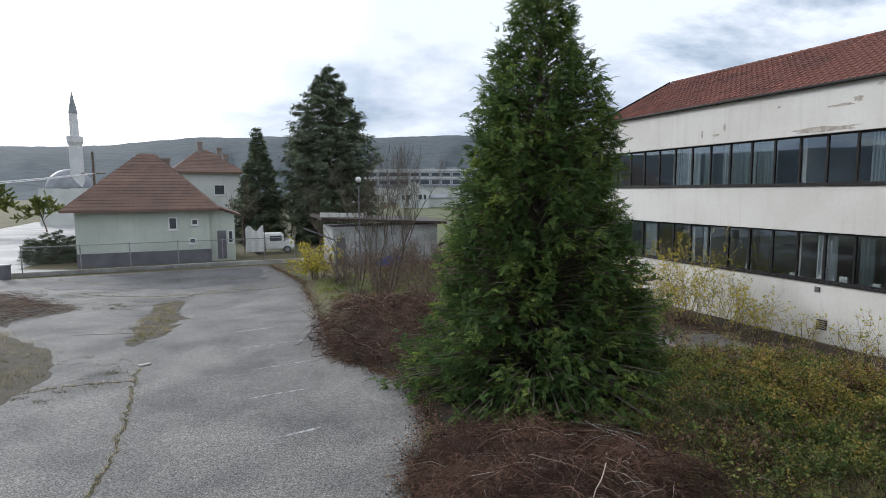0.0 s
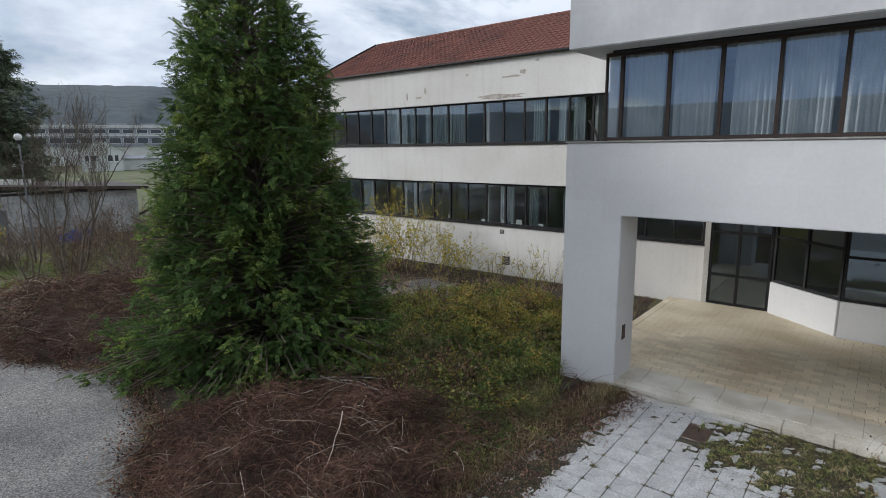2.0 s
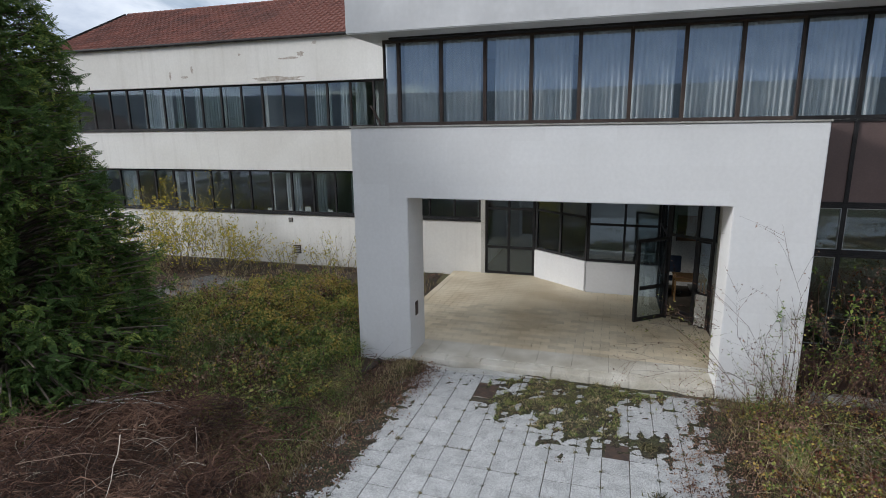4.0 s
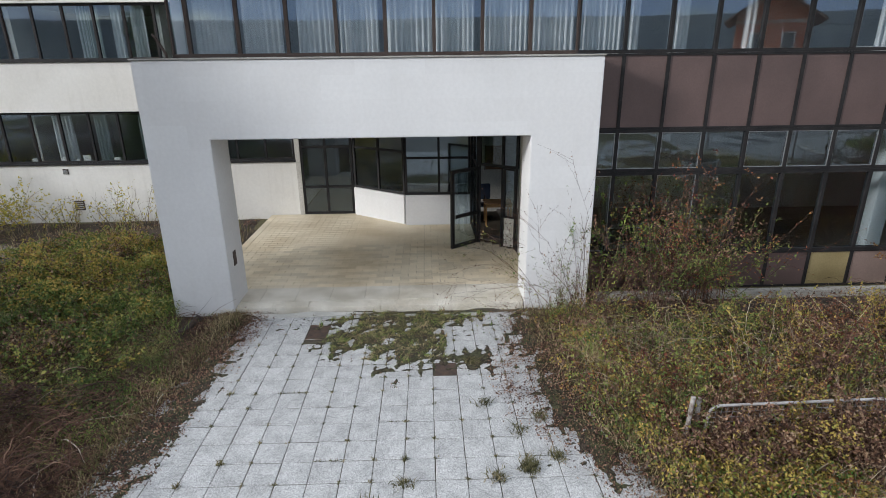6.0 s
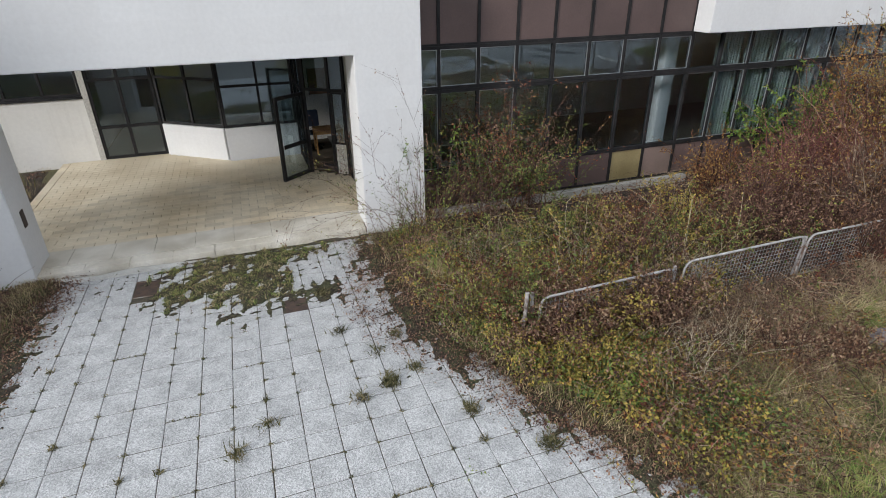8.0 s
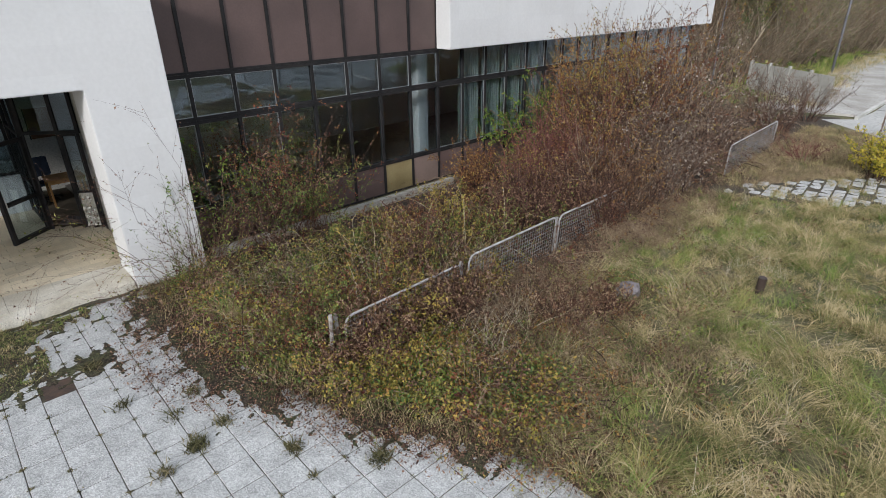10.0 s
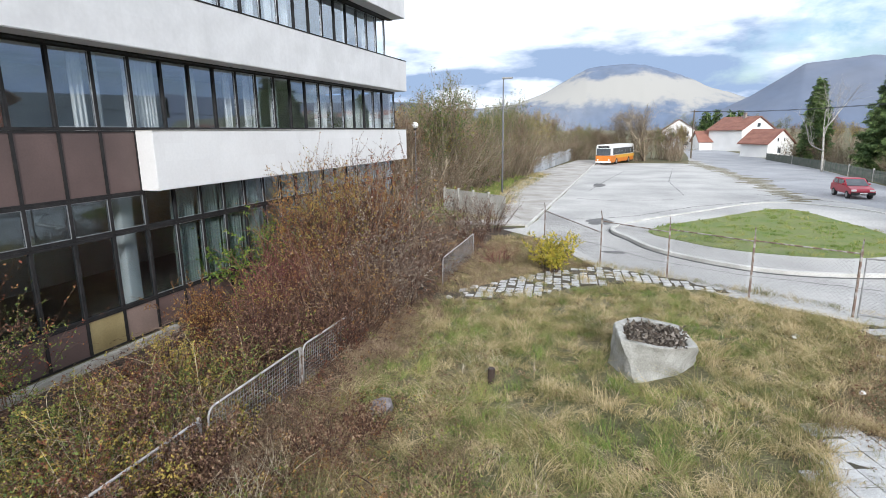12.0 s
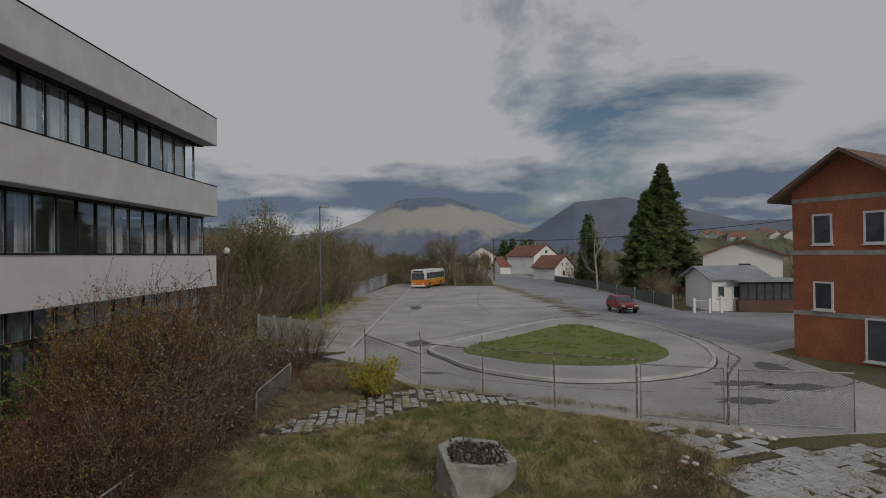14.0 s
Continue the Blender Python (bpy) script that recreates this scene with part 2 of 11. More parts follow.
    if translucent:
        tr = N("ShaderNodeBsdfTranslucent")
        L(color, tr.inputs["Color"])
        ms = N("ShaderNodeMixShader")
        ms.inputs[0].default_value = translucent
        L(bsdf.outputs[0], ms.inputs[1])
        L(tr.outputs[0], ms.inputs[2])
        L(ms.outputs[0], out.inputs["Surface"])
    return m


def two_tone(m, col_a, col_b, col_c, stops=(0.24, 0.5, 0.76), noise_scale=0.6, noise_weight=0.5):
    """Leaf and blade colour: a ramp over the random of each piece and a broad noise over the ground."""
    nt = m.node_tree
    N, L = nt.nodes.new, nt.links.new
    bsdf = nt.nodes["Principled BSDF"]
    geo, tc = N("ShaderNodeNewGeometry"), N("ShaderNodeTexCoord")
    n = N("ShaderNodeTexNoise")
    n.inputs["Scale"].default_value, n.inputs["Detail"].default_value = noise_scale, 3
    L(tc.outputs["Object"], n.inputs["Vector"])
    mr = N("ShaderNodeMapRange")
    mr.inputs["From Min"].default_value, mr.inputs["From Max"].default_value = 0.3, 0.7
    L(n.outputs["Fac"], mr.inputs["Value"])
    mx = N("ShaderNodeMix")
    mx.inputs["Factor"].default_value = noise_weight
    L(geo.outputs["Random Per Island"], mx.inputs["A"])
    L(mr.outputs[0], mx.inputs["B"])
    ramp = N("ShaderNodeValToRGB")
    e = ramp.color_ramp.elements
    e[0].position, e[0].color = stops[0], (*col_a, 1)
    e[1].position, e[1].color = stops[2], (*col_c, 1)
    mid = e.new(stops[1])
    mid.color = (*col_b, 1)
    L(mx.outputs["Result"], ramp.inputs[0])
    L(ramp.outputs[0], bsdf.inputs["Base Color"])
    for node in nt.nodes:
        if node.bl_idname == "ShaderNodeBsdfTranslucent":
            L(ramp.outputs[0], node.inputs["Color"])
    return m


def glass(name, tint, gloss_rough=0.02, base=0.06, sheen=(0.92, 0.96, 1.0)):
    """Window glass: see-through with a mirror share that grows at a slant."""
    m = bpy.data.materials.new(name)
    m.use_nodes = True
    nt = m.node_tree
    N, L = nt.nodes.new, nt.links.new
    nt.nodes.remove(nt.nodes["Principled BSDF"])
    out = nt.nodes["Material Output"]
    t = N("ShaderNodeBsdfTransparent")
    t.inputs["Color"].default_value = (*tint, 1)
    g = N("ShaderNodeBsdfGlossy")
    g.inputs["Roughness"].default_value = gloss_rough
    g.inputs["Color"].default_value = (*sheen, 1)
    lw = N("ShaderNodeLayerWeight")
    lw.inputs["Blend"].default_value = 0.5
    pw = N("ShaderNodeMath")
    pw.operation = "POWER"
    L(lw.outputs["Facing"], pw.inputs[0])
    pw.inputs[1].default_value = 4.0
    ad = N("ShaderNodeMath")
    ad.operation = "MULTIPLY_ADD"
    ad.use_clamp = True
    L(pw.outputs[0], ad.inputs[0])
    ad.inputs[1].default_value = 0.85
    ad.inputs[2].default_value = base + 0.04
    tc = N("ShaderNodeTexCoord")
    n = N("ShaderNodeTexNoise")
    n.inputs["Scale"].default_value = 0.8
    L(tc.outputs["Object"], n.inputs["Vector"])
    b = N("ShaderNodeBump")
    b.inputs["Strength"].default_value, b.inputs["Distance"].default_value = 0.03, 0.02
    L(n.outputs["Fac"], b.inputs["Height"])
    L(b.outputs[0], g.inputs["Normal"])
    ms = N("ShaderNodeMixShader")
    L(ad.outputs[0], ms.inputs[0])
    L(t.outputs[0], ms.inputs[1])
    L(g.outputs[0], ms.inputs[2])
    L(ms.outputs[0], out.inputs["Surface"])
    return m


def cladding(m, w, h, amount, warm=(1.0, 0.93, 0.91)):
    """Faint tone steps from plate to plate on a rendered or clad wall; plates w by h metres, in the plane of the wall."""
    nt = m.node_tree
    N, L = nt.nodes.new, nt.links.new
    bsdf = nt.nodes["Principled BSDF"]
    src = bsdf.inputs["Base Color"].links[0].from_socket
    tc, sep, comb = N("ShaderNodeTexCoord"), N("ShaderNodeSeparateXYZ"), N("ShaderNodeCombineXYZ")
    L(tc.outputs["Object"], sep.inputs[0])
    L(sep.outputs["Y"], comb.inputs["X"])
    L(sep.outputs["Z"], comb.inputs["Y"])
    br = N("ShaderNodeTexBrick")
    br.inputs["Scale"].default_value, br.inputs["Mortar Size"].default_value = 1.0, 0.0
    br.inputs["Brick Width"].default_value, br.inputs["Row Height"].default_value = w, h
    br.inputs["Color1"].default_value, br.inputs["Color2"].default_value = (1, 1, 1, 1), (*[1 - amount * (1.6 - c) for c in warm], 1)
    L(comb.outputs[0], br.inputs["Vector"])
    mul = N("ShaderNodeMix")
    mul.data_type, mul.blend_type = "RGBA", "MULTIPLY"
    mul.inputs["Factor"].default_value = 1.0
    L(src, mul.inputs["A"])
    L(br.outputs["Color"], mul.inputs["B"])
    L(mul.outputs["Result"], bsdf.inputs["Base Color"])
    return m


def speckle(m, size, low, high):
    """Grains of stone: each cell of about size metres gets its own tone."""
    nt = m.node_tree
    N, L = nt.nodes.new, nt.links.new
    bsdf = nt.nodes["Principled BSDF"]
    src = bsdf.inputs["Base Color"].links[0].from_socket
    geo, vo, mr, sc = N("ShaderNodeNewGeometry"), N("ShaderNodeTexVoronoi"), N("ShaderNodeMapRange"), N("ShaderNodeVectorMath")
    vo.inputs["Scale"].default_value = 1.0 / size
    L(geo.outputs["Position"], vo.inputs["Vector"])
    sep = N("ShaderNodeSeparateXYZ")
    L(vo.outputs["Color"], sep.inputs[0])
    mr.inputs["To Min"].default_value, mr.inputs["To Max"].default_value = low, high
    L(sep.outputs["X"], mr.inputs["Value"])
    sc.operation = "SCALE"
    L(src, sc.inputs[0])
    L(mr.outputs[0], sc.inputs["Scale"])
    L(sc.outputs[0], bsdf.inputs["Base Color"])
    return m


# ---- materials ----
M_WHITE = cladding(material("white render", (0.69, 0.685, 0.68), (0.64, 0.635, 0.63), 0.9, scale=0.5, fine=14, fine_amount=0.025, bump=0.06, streak=0.07, streak_col=(0.45, 0.42, 0.38)), 1.35, 0.46, 0.07)
M_WINGWHITE = material("aged white render", (0.74, 0.72, 0.68), (0.65, 0.625, 0.58), 0.9, scale=0.35, fine=12, fine_amount=0.03, bump=0.08, streak=0.26, streak_col=(0.42, 0.39, 0.34))
M_BAND = cladding(material("pale render of the upper bands", (0.63, 0.63, 0.635), (0.55, 0.55, 0.555), 0.9, scale=0.9, fine=9, fine_amount=0.03, bump=0.06, streak=0.14, streak_col=(0.38, 0.37, 0.35)), 1.6, 0.5, 0.05)
M_LATH = material("bare brick under plaster", (0.36, 0.31, 0.26), (0.52, 0.48, 0.43), 0.95, scale=6, fine=40, bump=0.6)
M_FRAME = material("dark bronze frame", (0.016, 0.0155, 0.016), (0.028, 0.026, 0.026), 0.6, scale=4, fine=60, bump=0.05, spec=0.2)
M_BROWNFRAME = material("brown painted frame", (0.045, 0.032, 0.027), (0.066, 0.048, 0.040), 0.55, scale=3, fine=50, bump=0.05, spec=0.25)
M_ALU = material("bare aluminium", (0.55, 0.56, 0.57), (0.42, 0.43, 0.44), 0.4, metal=0.8, scale=5, fine=80, bump=0.05)
M_PANEL = material("brown facade panel", (0.125, 0.085, 0.078), (0.098, 0.068, 0.063), 0.42, scale=0.9, fine=30, fine_amount=0.06, bump=0.04, obj_random=0.10)
M_PANELY = material("yellowed facade panel", (0.30, 0.24, 0.12), (0.22, 0.17, 0.08), 0.5, scale=1.2, fine=30, fine_amount=0.08, bump=0.04)
M_GLASS = glass("facade glass", (0.74, 0.80, 0.82), base=0.085, sheen=(0.8, 0.9, 1.0))
M_GLASSUP = glass("blue-tinted facade glass", (0.92, 0.95, 0.97), base=0.12, sheen=(0.86, 0.93, 1.0))
M_GLASSWING = glass("dusty window glass", (0.82, 0.86, 0.88), 0.02, base=0.06, sheen=(0.75, 0.87, 1.0))
M_CURTAIN = material("pale curtain", (0.80, 0.80, 0.78), (0.66, 0.67, 0.66), 0.9, scale=3, fine=60, bump=0.1, translucent=0.25)
M_LITTERW = material("pale paper and card", (0.66, 0.65, 0.62), (0.5, 0.48, 0.44), 0.8, scale=8, fine=40, bump=0.1)
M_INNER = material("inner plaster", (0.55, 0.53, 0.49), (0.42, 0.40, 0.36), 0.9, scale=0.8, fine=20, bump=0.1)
M_INNERFLOOR = material("inner floor", (0.22, 0.20, 0.18), (0.16, 0.15, 0.13), 0.6, scale=0.8, fine=30, bump=0.05)
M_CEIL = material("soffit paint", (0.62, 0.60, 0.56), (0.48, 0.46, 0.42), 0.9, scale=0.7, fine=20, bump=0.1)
M_FLOORTILE = material("porch tile", (0.69, 0.605, 0.455), (0.54, 0.445, 0.30), 0.65, scale=0.75, fine=30, fine_amount=0.18, bump=0.15, obj_random=0.12, contrast=(0.42, 0.68), world_space=True)
M_JOINT = material("tile joint", (0.12, 0.095, 0.068), (0.075, 0.062, 0.045), 0.95, scale=3, fine=40, bump=0.3)
M_STEP = material("worn concrete step", (0.70, 0.66, 0.58), (0.50, 0.455, 0.37), 0.9, scale=1.5, fine=45, fine_amount=0.2, bump=0.4, world_space=True)
M_CONC = material("weathered concrete", (0.42, 0.41, 0.38), (0.27, 0.26, 0.23), 0.95, scale=1.4, fine=40, fine_amount=0.2, bump=0.5, streak=0.35, streak_col=(0.12, 0.12, 0.10))
M_SLAB = speckle(material("pebbled paving slab", (0.535, 0.535, 0.53), (0.41, 0.41, 0.405), 0.9, scale=3.0, fine=60, fine_amount=0.22, bump=0.5, obj_random=0.05, contrast=(0.40, 0.70)), 0.013, 0.55, 1.12)
M_JOINTSOIL = material("dark soil in the joints", (0.085, 0.070, 0.050), (0.048, 0.044, 0.030), 0.95, scale=5, fine=40, fine_amount=0.5, bump=0.6)
M_ASPHALT = speckle(material("old asphalt", (0.215, 0.205, 0.190), (0.120, 0.116, 0.112), 0.85, scale=0.45, fine=34, fine_amount=0.45, bump=0.7, bump_dist=0.02, spec=0.35), 0.022, 0.45, 1.45)
M_ROAD = material("pale worn road", (0.45, 0.44, 0.42), (0.31, 0.303, 0.292), 0.8, scale=0.22, fine=9, fine_amount=0.22, bump=0.2)
M_LANE = material("grey carriageway asphalt", (0.325, 0.33, 0.345), (0.245, 0.247, 0.256), 0.75, scale=0.25, fine=9, fine_amount=0.2, bump=0.2)
M_VERGE = material("trodden verge", (0.125, 0.115, 0.060), (0.21, 0.185, 0.13), 0.95, scale=0.9, fine=14, fine_amount=0.4, bump=0.8, bump_dist=0.03)
M_PATCH = material("dark road patch", (0.085, 0.085, 0.088), (0.06, 0.06, 0.062), 0.8, scale=0.6, fine=40, fine_amount=0.2, bump=0.2)
M_PAINT = material("worn road paint", (0.38, 0.38, 0.375), (0.17, 0.17, 0.165), 0.9, scale=8, fine=60, fine_amount=0.2, bump=0.2, contrast=(0.40, 0.55))
M_GREENTURF = material("short green turf", (0.12, 0.165, 0.045), (0.17, 0.185, 0.065), 0.95, scale=0.6, fine=16, fine_amount=0.35, bump=0.9, bump_dist=0.03)
M_PAVE = material("worn brownish pavement", (0.44, 0.42, 0.395), (0.29, 0.27, 0.24), 0.9, scale=0.5, fine=12, fine_amount=0.25, bump=0.3)
M_FADED = material("faded pinkish panel", (0.24, 0.175, 0.15), (0.19, 0.14, 0.12), 0.5, scale=1.2, fine=30, fine_amount=0.08, bump=0.04)
M_KERB = material("kerb stone", (0.58, 0.57, 0.54), (0.42, 0.41, 0.38), 0.9, scale=1.2, fine=30, bump=0.3)
M_SOIL = material("leaf-littered soil", (0.080, 0.056, 0.040), (0.040, 0.032, 0.023), 0.95, scale=1.2, fine=22, fine_amount=0.5, bump=0.9, bump_dist=0.04)
M_TURF = material("rough turf", (0.15, 0.125, 0.068), (0.085, 0.088, 0.038), 0.95, scale=0.35, fine=16, fine_amount=0.45, bump=0.9, bump_dist=0.05)
M_ROOFTILE = material("red roof tile", (0.195, 0.072, 0.050), (0.135, 0.056, 0.042), 0.8, scale=0.8, fine=14, fine_amount=0.2, bump=0.2, island=0.22)
M_OLDTILE = material("brown weathered roof tile", (0.20, 0.125, 0.095), (0.15, 0.10, 0.08), 0.9, scale=0.7, fine=12, fine_amount=0.2, bump=0.2, island=0.15)
M_BARK = material("grey bark", (0.165, 0.135, 0.10), (0.10, 0.082, 0.062), 0.95, scale=6, fine=50, fine_amount=0.3, bump=0.8)
M_BIRCH = material("pale birch bark", (0.45, 0.43, 0.39), (0.20, 0.19, 0.17), 0.9, scale=5, fine=40, bump=0.4)
M_TWIG = two_tone(material("dry red-brown twig", (0.1, 0.06, 0.05), rough=0.9, fine=60, bump=0), (0.032, 0.016, 0.012), (0.088, 0.041, 0.026), (0.21, 0.122, 0.08), noise_scale=0.9, noise_weight=0.45)
M_STEM = two_tone(material("dry shrub stem", (0.1, 0.08, 0.05), rough=0.9, fine=60, bump=0), (0.042, 0.024, 0.019), (0.125, 0.074, 0.051), (0.33, 0.245, 0.17), noise_scale=0.6, noise_weight=0.4)
M_REDSTEM = two_tone(material("red dogwood stem", (0.1, 0.04, 0.04), rough=0.8, fine=60, bump=0), (0.105, 0.034, 0.032), (0.20, 0.065, 0.058), (0.31, 0.175, 0.125), noise_scale=0.8, noise_weight=0.4)
M_GRASS = two_tone(material("autumn grass", (0.1, 0.1, 0.04), rough=0.9, fine=60, bump=0, translucent=0.25), (0.138, 0.164, 0.048), (0.345, 0.282, 0.130), (0.63, 0.51, 0.305), noise_scale=1.3, noise_weight=0.5)
M_GREENGRASS = two_tone(material("green grass", (0.1, 0.1, 0.04), rough=0.9, fine=60, bump=0, translucent=0.25), (0.115, 0.19, 0.038), (0.22, 0.295, 0.070), (0.40, 0.355, 0.135), noise_scale=0.5, noise_weight=0.5)
M_IVY = two_tone(material("bramble leaf", (0.05, 0.1, 0.03), rough=0.65, fine=60, bump=0, translucent=0.25), (0.045, 0.085, 0.020), (0.115, 0.165, 0.038), (0.26, 0.24, 0.065), noise_scale=0.9, noise_weight=0.45)
M_YELLEAF = two_tone(material("yellowing leaf", (0.3, 0.25, 0.05), rough=0.7, fine=60, bump=0, translucent=0.3), (0.150, 0.165, 0.034), (0.36, 0.30, 0.060), (0.47, 0.32, 0.085), noise_scale=1.0, noise_weight=0.35)
M_GOLDLEAF = two_tone(material("bright yellow leaf", (0.5, 0.4, 0.05), rough=0.7, fine=60, bump=0, translucent=0.35), (0.22, 0.24, 0.03), (0.52, 0.44, 0.05), (0.62, 0.48, 0.07), noise_scale=1.2, noise_weight=0.3)
M_LITTERLEAF = two_tone(material("dark fallen leaf", (0.1, 0.05, 0.03), rough=0.8, fine=60, bump=0, translucent=0.1), (0.048, 0.023, 0.018), (0.135, 0.065, 0.044), (0.30, 0.185, 0.12), noise_scale=1.0, noise_weight=0.3)
M_REDLEAF = two_tone(material("red autumn leaf", (0.2, 0.05, 0.03), rough=0.75, fine=60, bump=0, translucent=0.25), (0.11, 0.030, 0.022), (0.24, 0.075, 0.040), (0.30, 0.16, 0.06), noise_scale=1.0, noise_weight=0.35)
M_FLUFF = two_tone(material("pale seed fluff", (0.45, 0.4, 0.33), rough=0.95, fine=60, bump=0, translucent=0.25), (0.11, 0.076, 0.058), (0.26, 0.205, 0.165), (0.52, 0.46, 0.39), noise_scale=1.0, noise_weight=0.3)
M_WEED = two_tone(material("small dark weed", (0.05, 0.06, 0.02), rough=0.85, fine=60, bump=0, translucent=0.15), (0.055, 0.054, 0.022), (0.115, 0.110, 0.045), (0.25, 0.205, 0.115), noise_scale=1.0, noise_weight=0.4)
M_BROWNLEAF = two_tone(material("withered leaf", (0.2, 0.1, 0.05), rough=0.85, fine=60, bump=0, translucent=0.2), (0.080, 0.038, 0.025), (0.195, 0.105, 0.058), (0.37, 0.265, 0.17), noise_scale=1.0, noise_weight=0.35)
M_ORANGELEAF = two_tone(material("orange autumn leaf", (0.3, 0.15, 0.05), rough=0.75, fine=60, bump=0, translucent=0.25), (0.125, 0.048, 0.024), (0.29, 0.138, 0.044), (0.42, 0.28, 0.078), noise_scale=1.0, noise_weight=0.35)
M_GREENLEAF = two_tone(material("fresh green leaf", (0.1, 0.2, 0.03), rough=0.6, fine=60, bump=0, translucent=0.3), (0.070, 0.15, 0.025), (0.15, 0.26, 0.045), (0.28, 0.30, 0.06), noise_scale=1.0, noise_weight=0.35)
M_THUJA = two_tone(material("evergreen scale spray", (0.03, 0.07, 0.02), rough=0.85, fine=60, bump=0, translucent=0.35, spec=0.10), (0.042, 0.074, 0.027), (0.098, 0.158, 0.046), (0.30, 0.35, 0.080), stops=(0.10, 0.58, 0.90), noise_scale=1.1, noise_weight=0.55)
# needle tones raised to hold the sun haze over the northern trees
M_SPRUCE = two_tone(material("haze-lightened spruce needles", (0.03, 0.05, 0.02), rough=0.8, fine=60, bump=0, translucent=0.1), (0.062, 0.088, 0.056), (0.115, 0.150, 0.086), (0.19, 0.22, 0.12), noise_scale=0.4, noise_weight=0.4)
# variant of M_SPRUCE with the frontal sunlight put into its greens
M_SPRUCESUN = two_tone(material("sunlit green spruce needles", (0.05, 0.09, 0.03), rough=0.85, fine=60, bump=0, translucent=0.15, spec=0.2), (0.050, 0.085, 0.034), (0.105, 0.165, 0.058), (0.20, 0.26, 0.09), noise_scale=0.4, noise_weight=0.4)
M_GREYTWIG = two_tone(material("grey-brown twig", (0.2, 0.17, 0.13), rough=0.9, fine=60, bump=0), (0.115, 0.088, 0.060), (0.245, 0.195, 0.135), (0.42, 0.35, 0.255), noise_scale=0.3, noise_weight=0.4)
M_DARKTWIG = two_tone(material("dull brown twig", (0.13, 0.1, 0.08), rough=0.9, fine=60, bump=0), (0.070, 0.050, 0.040), (0.135, 0.098, 0.078), (0.24, 0.185, 0.14), noise_scale=0.6, noise_weight=0.4)
M_DEADGRASS = two_tone(material("dead brown grass", (0.2, 0.15, 0.09), rough=0.9, fine=60, bump=0, translucent=0.15), (0.100, 0.068, 0.044), (0.235, 0.163, 0.098), (0.45, 0.345, 0.225), noise_scale=1.1, noise_weight=0.45)
M_GREYPATCH = material("grey repaired asphalt", (0.135, 0.132, 0.13), (0.10, 0.098, 0.096), 0.85, scale=0.5, fine=17, fine_amount=0.45, bump=0.5)
M_STRAW = two_tone(material("bleached straw", (0.5, 0.42, 0.27), rough=0.9, fine=60, bump=0, translucent=0.2), (0.30, 0.235, 0.145), (0.46, 0.385, 0.26), (0.62, 0.55, 0.42), noise_scale=0.9, noise_weight=0.4)
# distance haze is put into this raised, bluish hillside colour
M_FOREST = material("haze-toned wooded hillside", (0.044, 0.062, 0.076), (0.062, 0.078, 0.086), 1.0, scale=0.006, fine=0.05, fine_amount=0.2, bump=0.4, bump_dist=4.0)
M_BRAMBLE = two_tone(material("dark bramble leaf", (0.05, 0.08, 0.03), rough=0.75, fine=60, bump=0, translucent=0.2), (0.062, 0.098, 0.024), (0.165, 0.215, 0.047), (0.38, 0.36, 0.095), noise_scale=0.7, noise_weight=0.5)

# ---- ground ----
def ragged(outline, step=0.5, amount=0.12, seed=1):
    """Breaks the straight sides of an outline into a worn, uneven edge."""
    rng = np.random.default_rng(seed)
    pts = []
    n = len(outline)
    for i in range(n):
        a, b = np.array(outline[i], float), np.array(outline[(i + 1) % n], float)
        k = max(1, int(np.linalg.norm(b - a) / step))
        for j in range(k):
            pts.append(tuple(a + (b - a) * j / k + rng.normal(0, amount, 2)))
    return pts


def sheet(name, outline, z, mat, label, category, kind="structure", depth=0.06, step=0.6, amount=0.1, seed=1):
    return solid(name, Mesh().prism(ragged(outline, step, amount, seed), z - depth, z), mat, label, category, kind=kind)


ground = solid("ground", Mesh().prism([(-3000, -3000), (3000, -3000), (3000, 3000), (-3000, 3000)], -0.5, 0.0), M_TURF, "rough grass and bare soil", "ground", kind="structure")
# car park asphalt to the north and west
ASPHALT_EDGE = [(1.2, -1.0), (2.2, 4.0), (3.0, 8.9), (4.3, 11.2), (4.9, 14.0), (3.4, 17.3), (4.0, 24.0), (4.6, 33.0), (3.6, 41.6)]
rg = np.random.default_rng(1)
EDGE_LINE = [ASPHALT_EDGE[0]]
for a_, b_ in zip(ASPHALT_EDGE, ASPHALT_EDGE[1:]):
    k_ = int((b_[1] - a_[1]) / 0.2)
    EDGE_LINE += [(a_[0] + (b_[0] - a_[0]) * i / k_ + rg.normal(0, 0.06), a_[1] + (b_[1] - a_[1]) * i / k_) for i in range(1, k_)] + [b_]
yard = Mesh()
ne = len(EDGE_LINE)
yard.add([(x, y, 0.02) for x, y in EDGE_LINE] + [(x - 1.6, y, 0.02) for x, y in EDGE_LINE] + [(-15.0, y, 0.02) for x, y in EDGE_LINE] + [(x, y, -0.04) for x, y in EDGE_LINE],
         [f for i in range(ne - 1) for f in ((i, i + 1, ne + i + 1, ne + i), (ne + i, ne + i + 1, 2 * ne + i + 1, 2 * ne + i), (3 * ne + i, 3 * ne + i + 1, i + 1, i))])
solid("asphalt_yard", yard, M_ASPHALT, "cracked grey asphalt car park", "asphalt", kind="structure")
sheet("soil", [(2.3, 4.5), (11.4, 4.6), (19.1, 5.9), (19.1, 24), (8, 27), (3.2, 17.5), (4.4, 14), (4, 11.2), (2.8, 9)], 0.006, M_SOIL, "dark soil under brush and brambles", "soil", amount=0.15, seed=2)
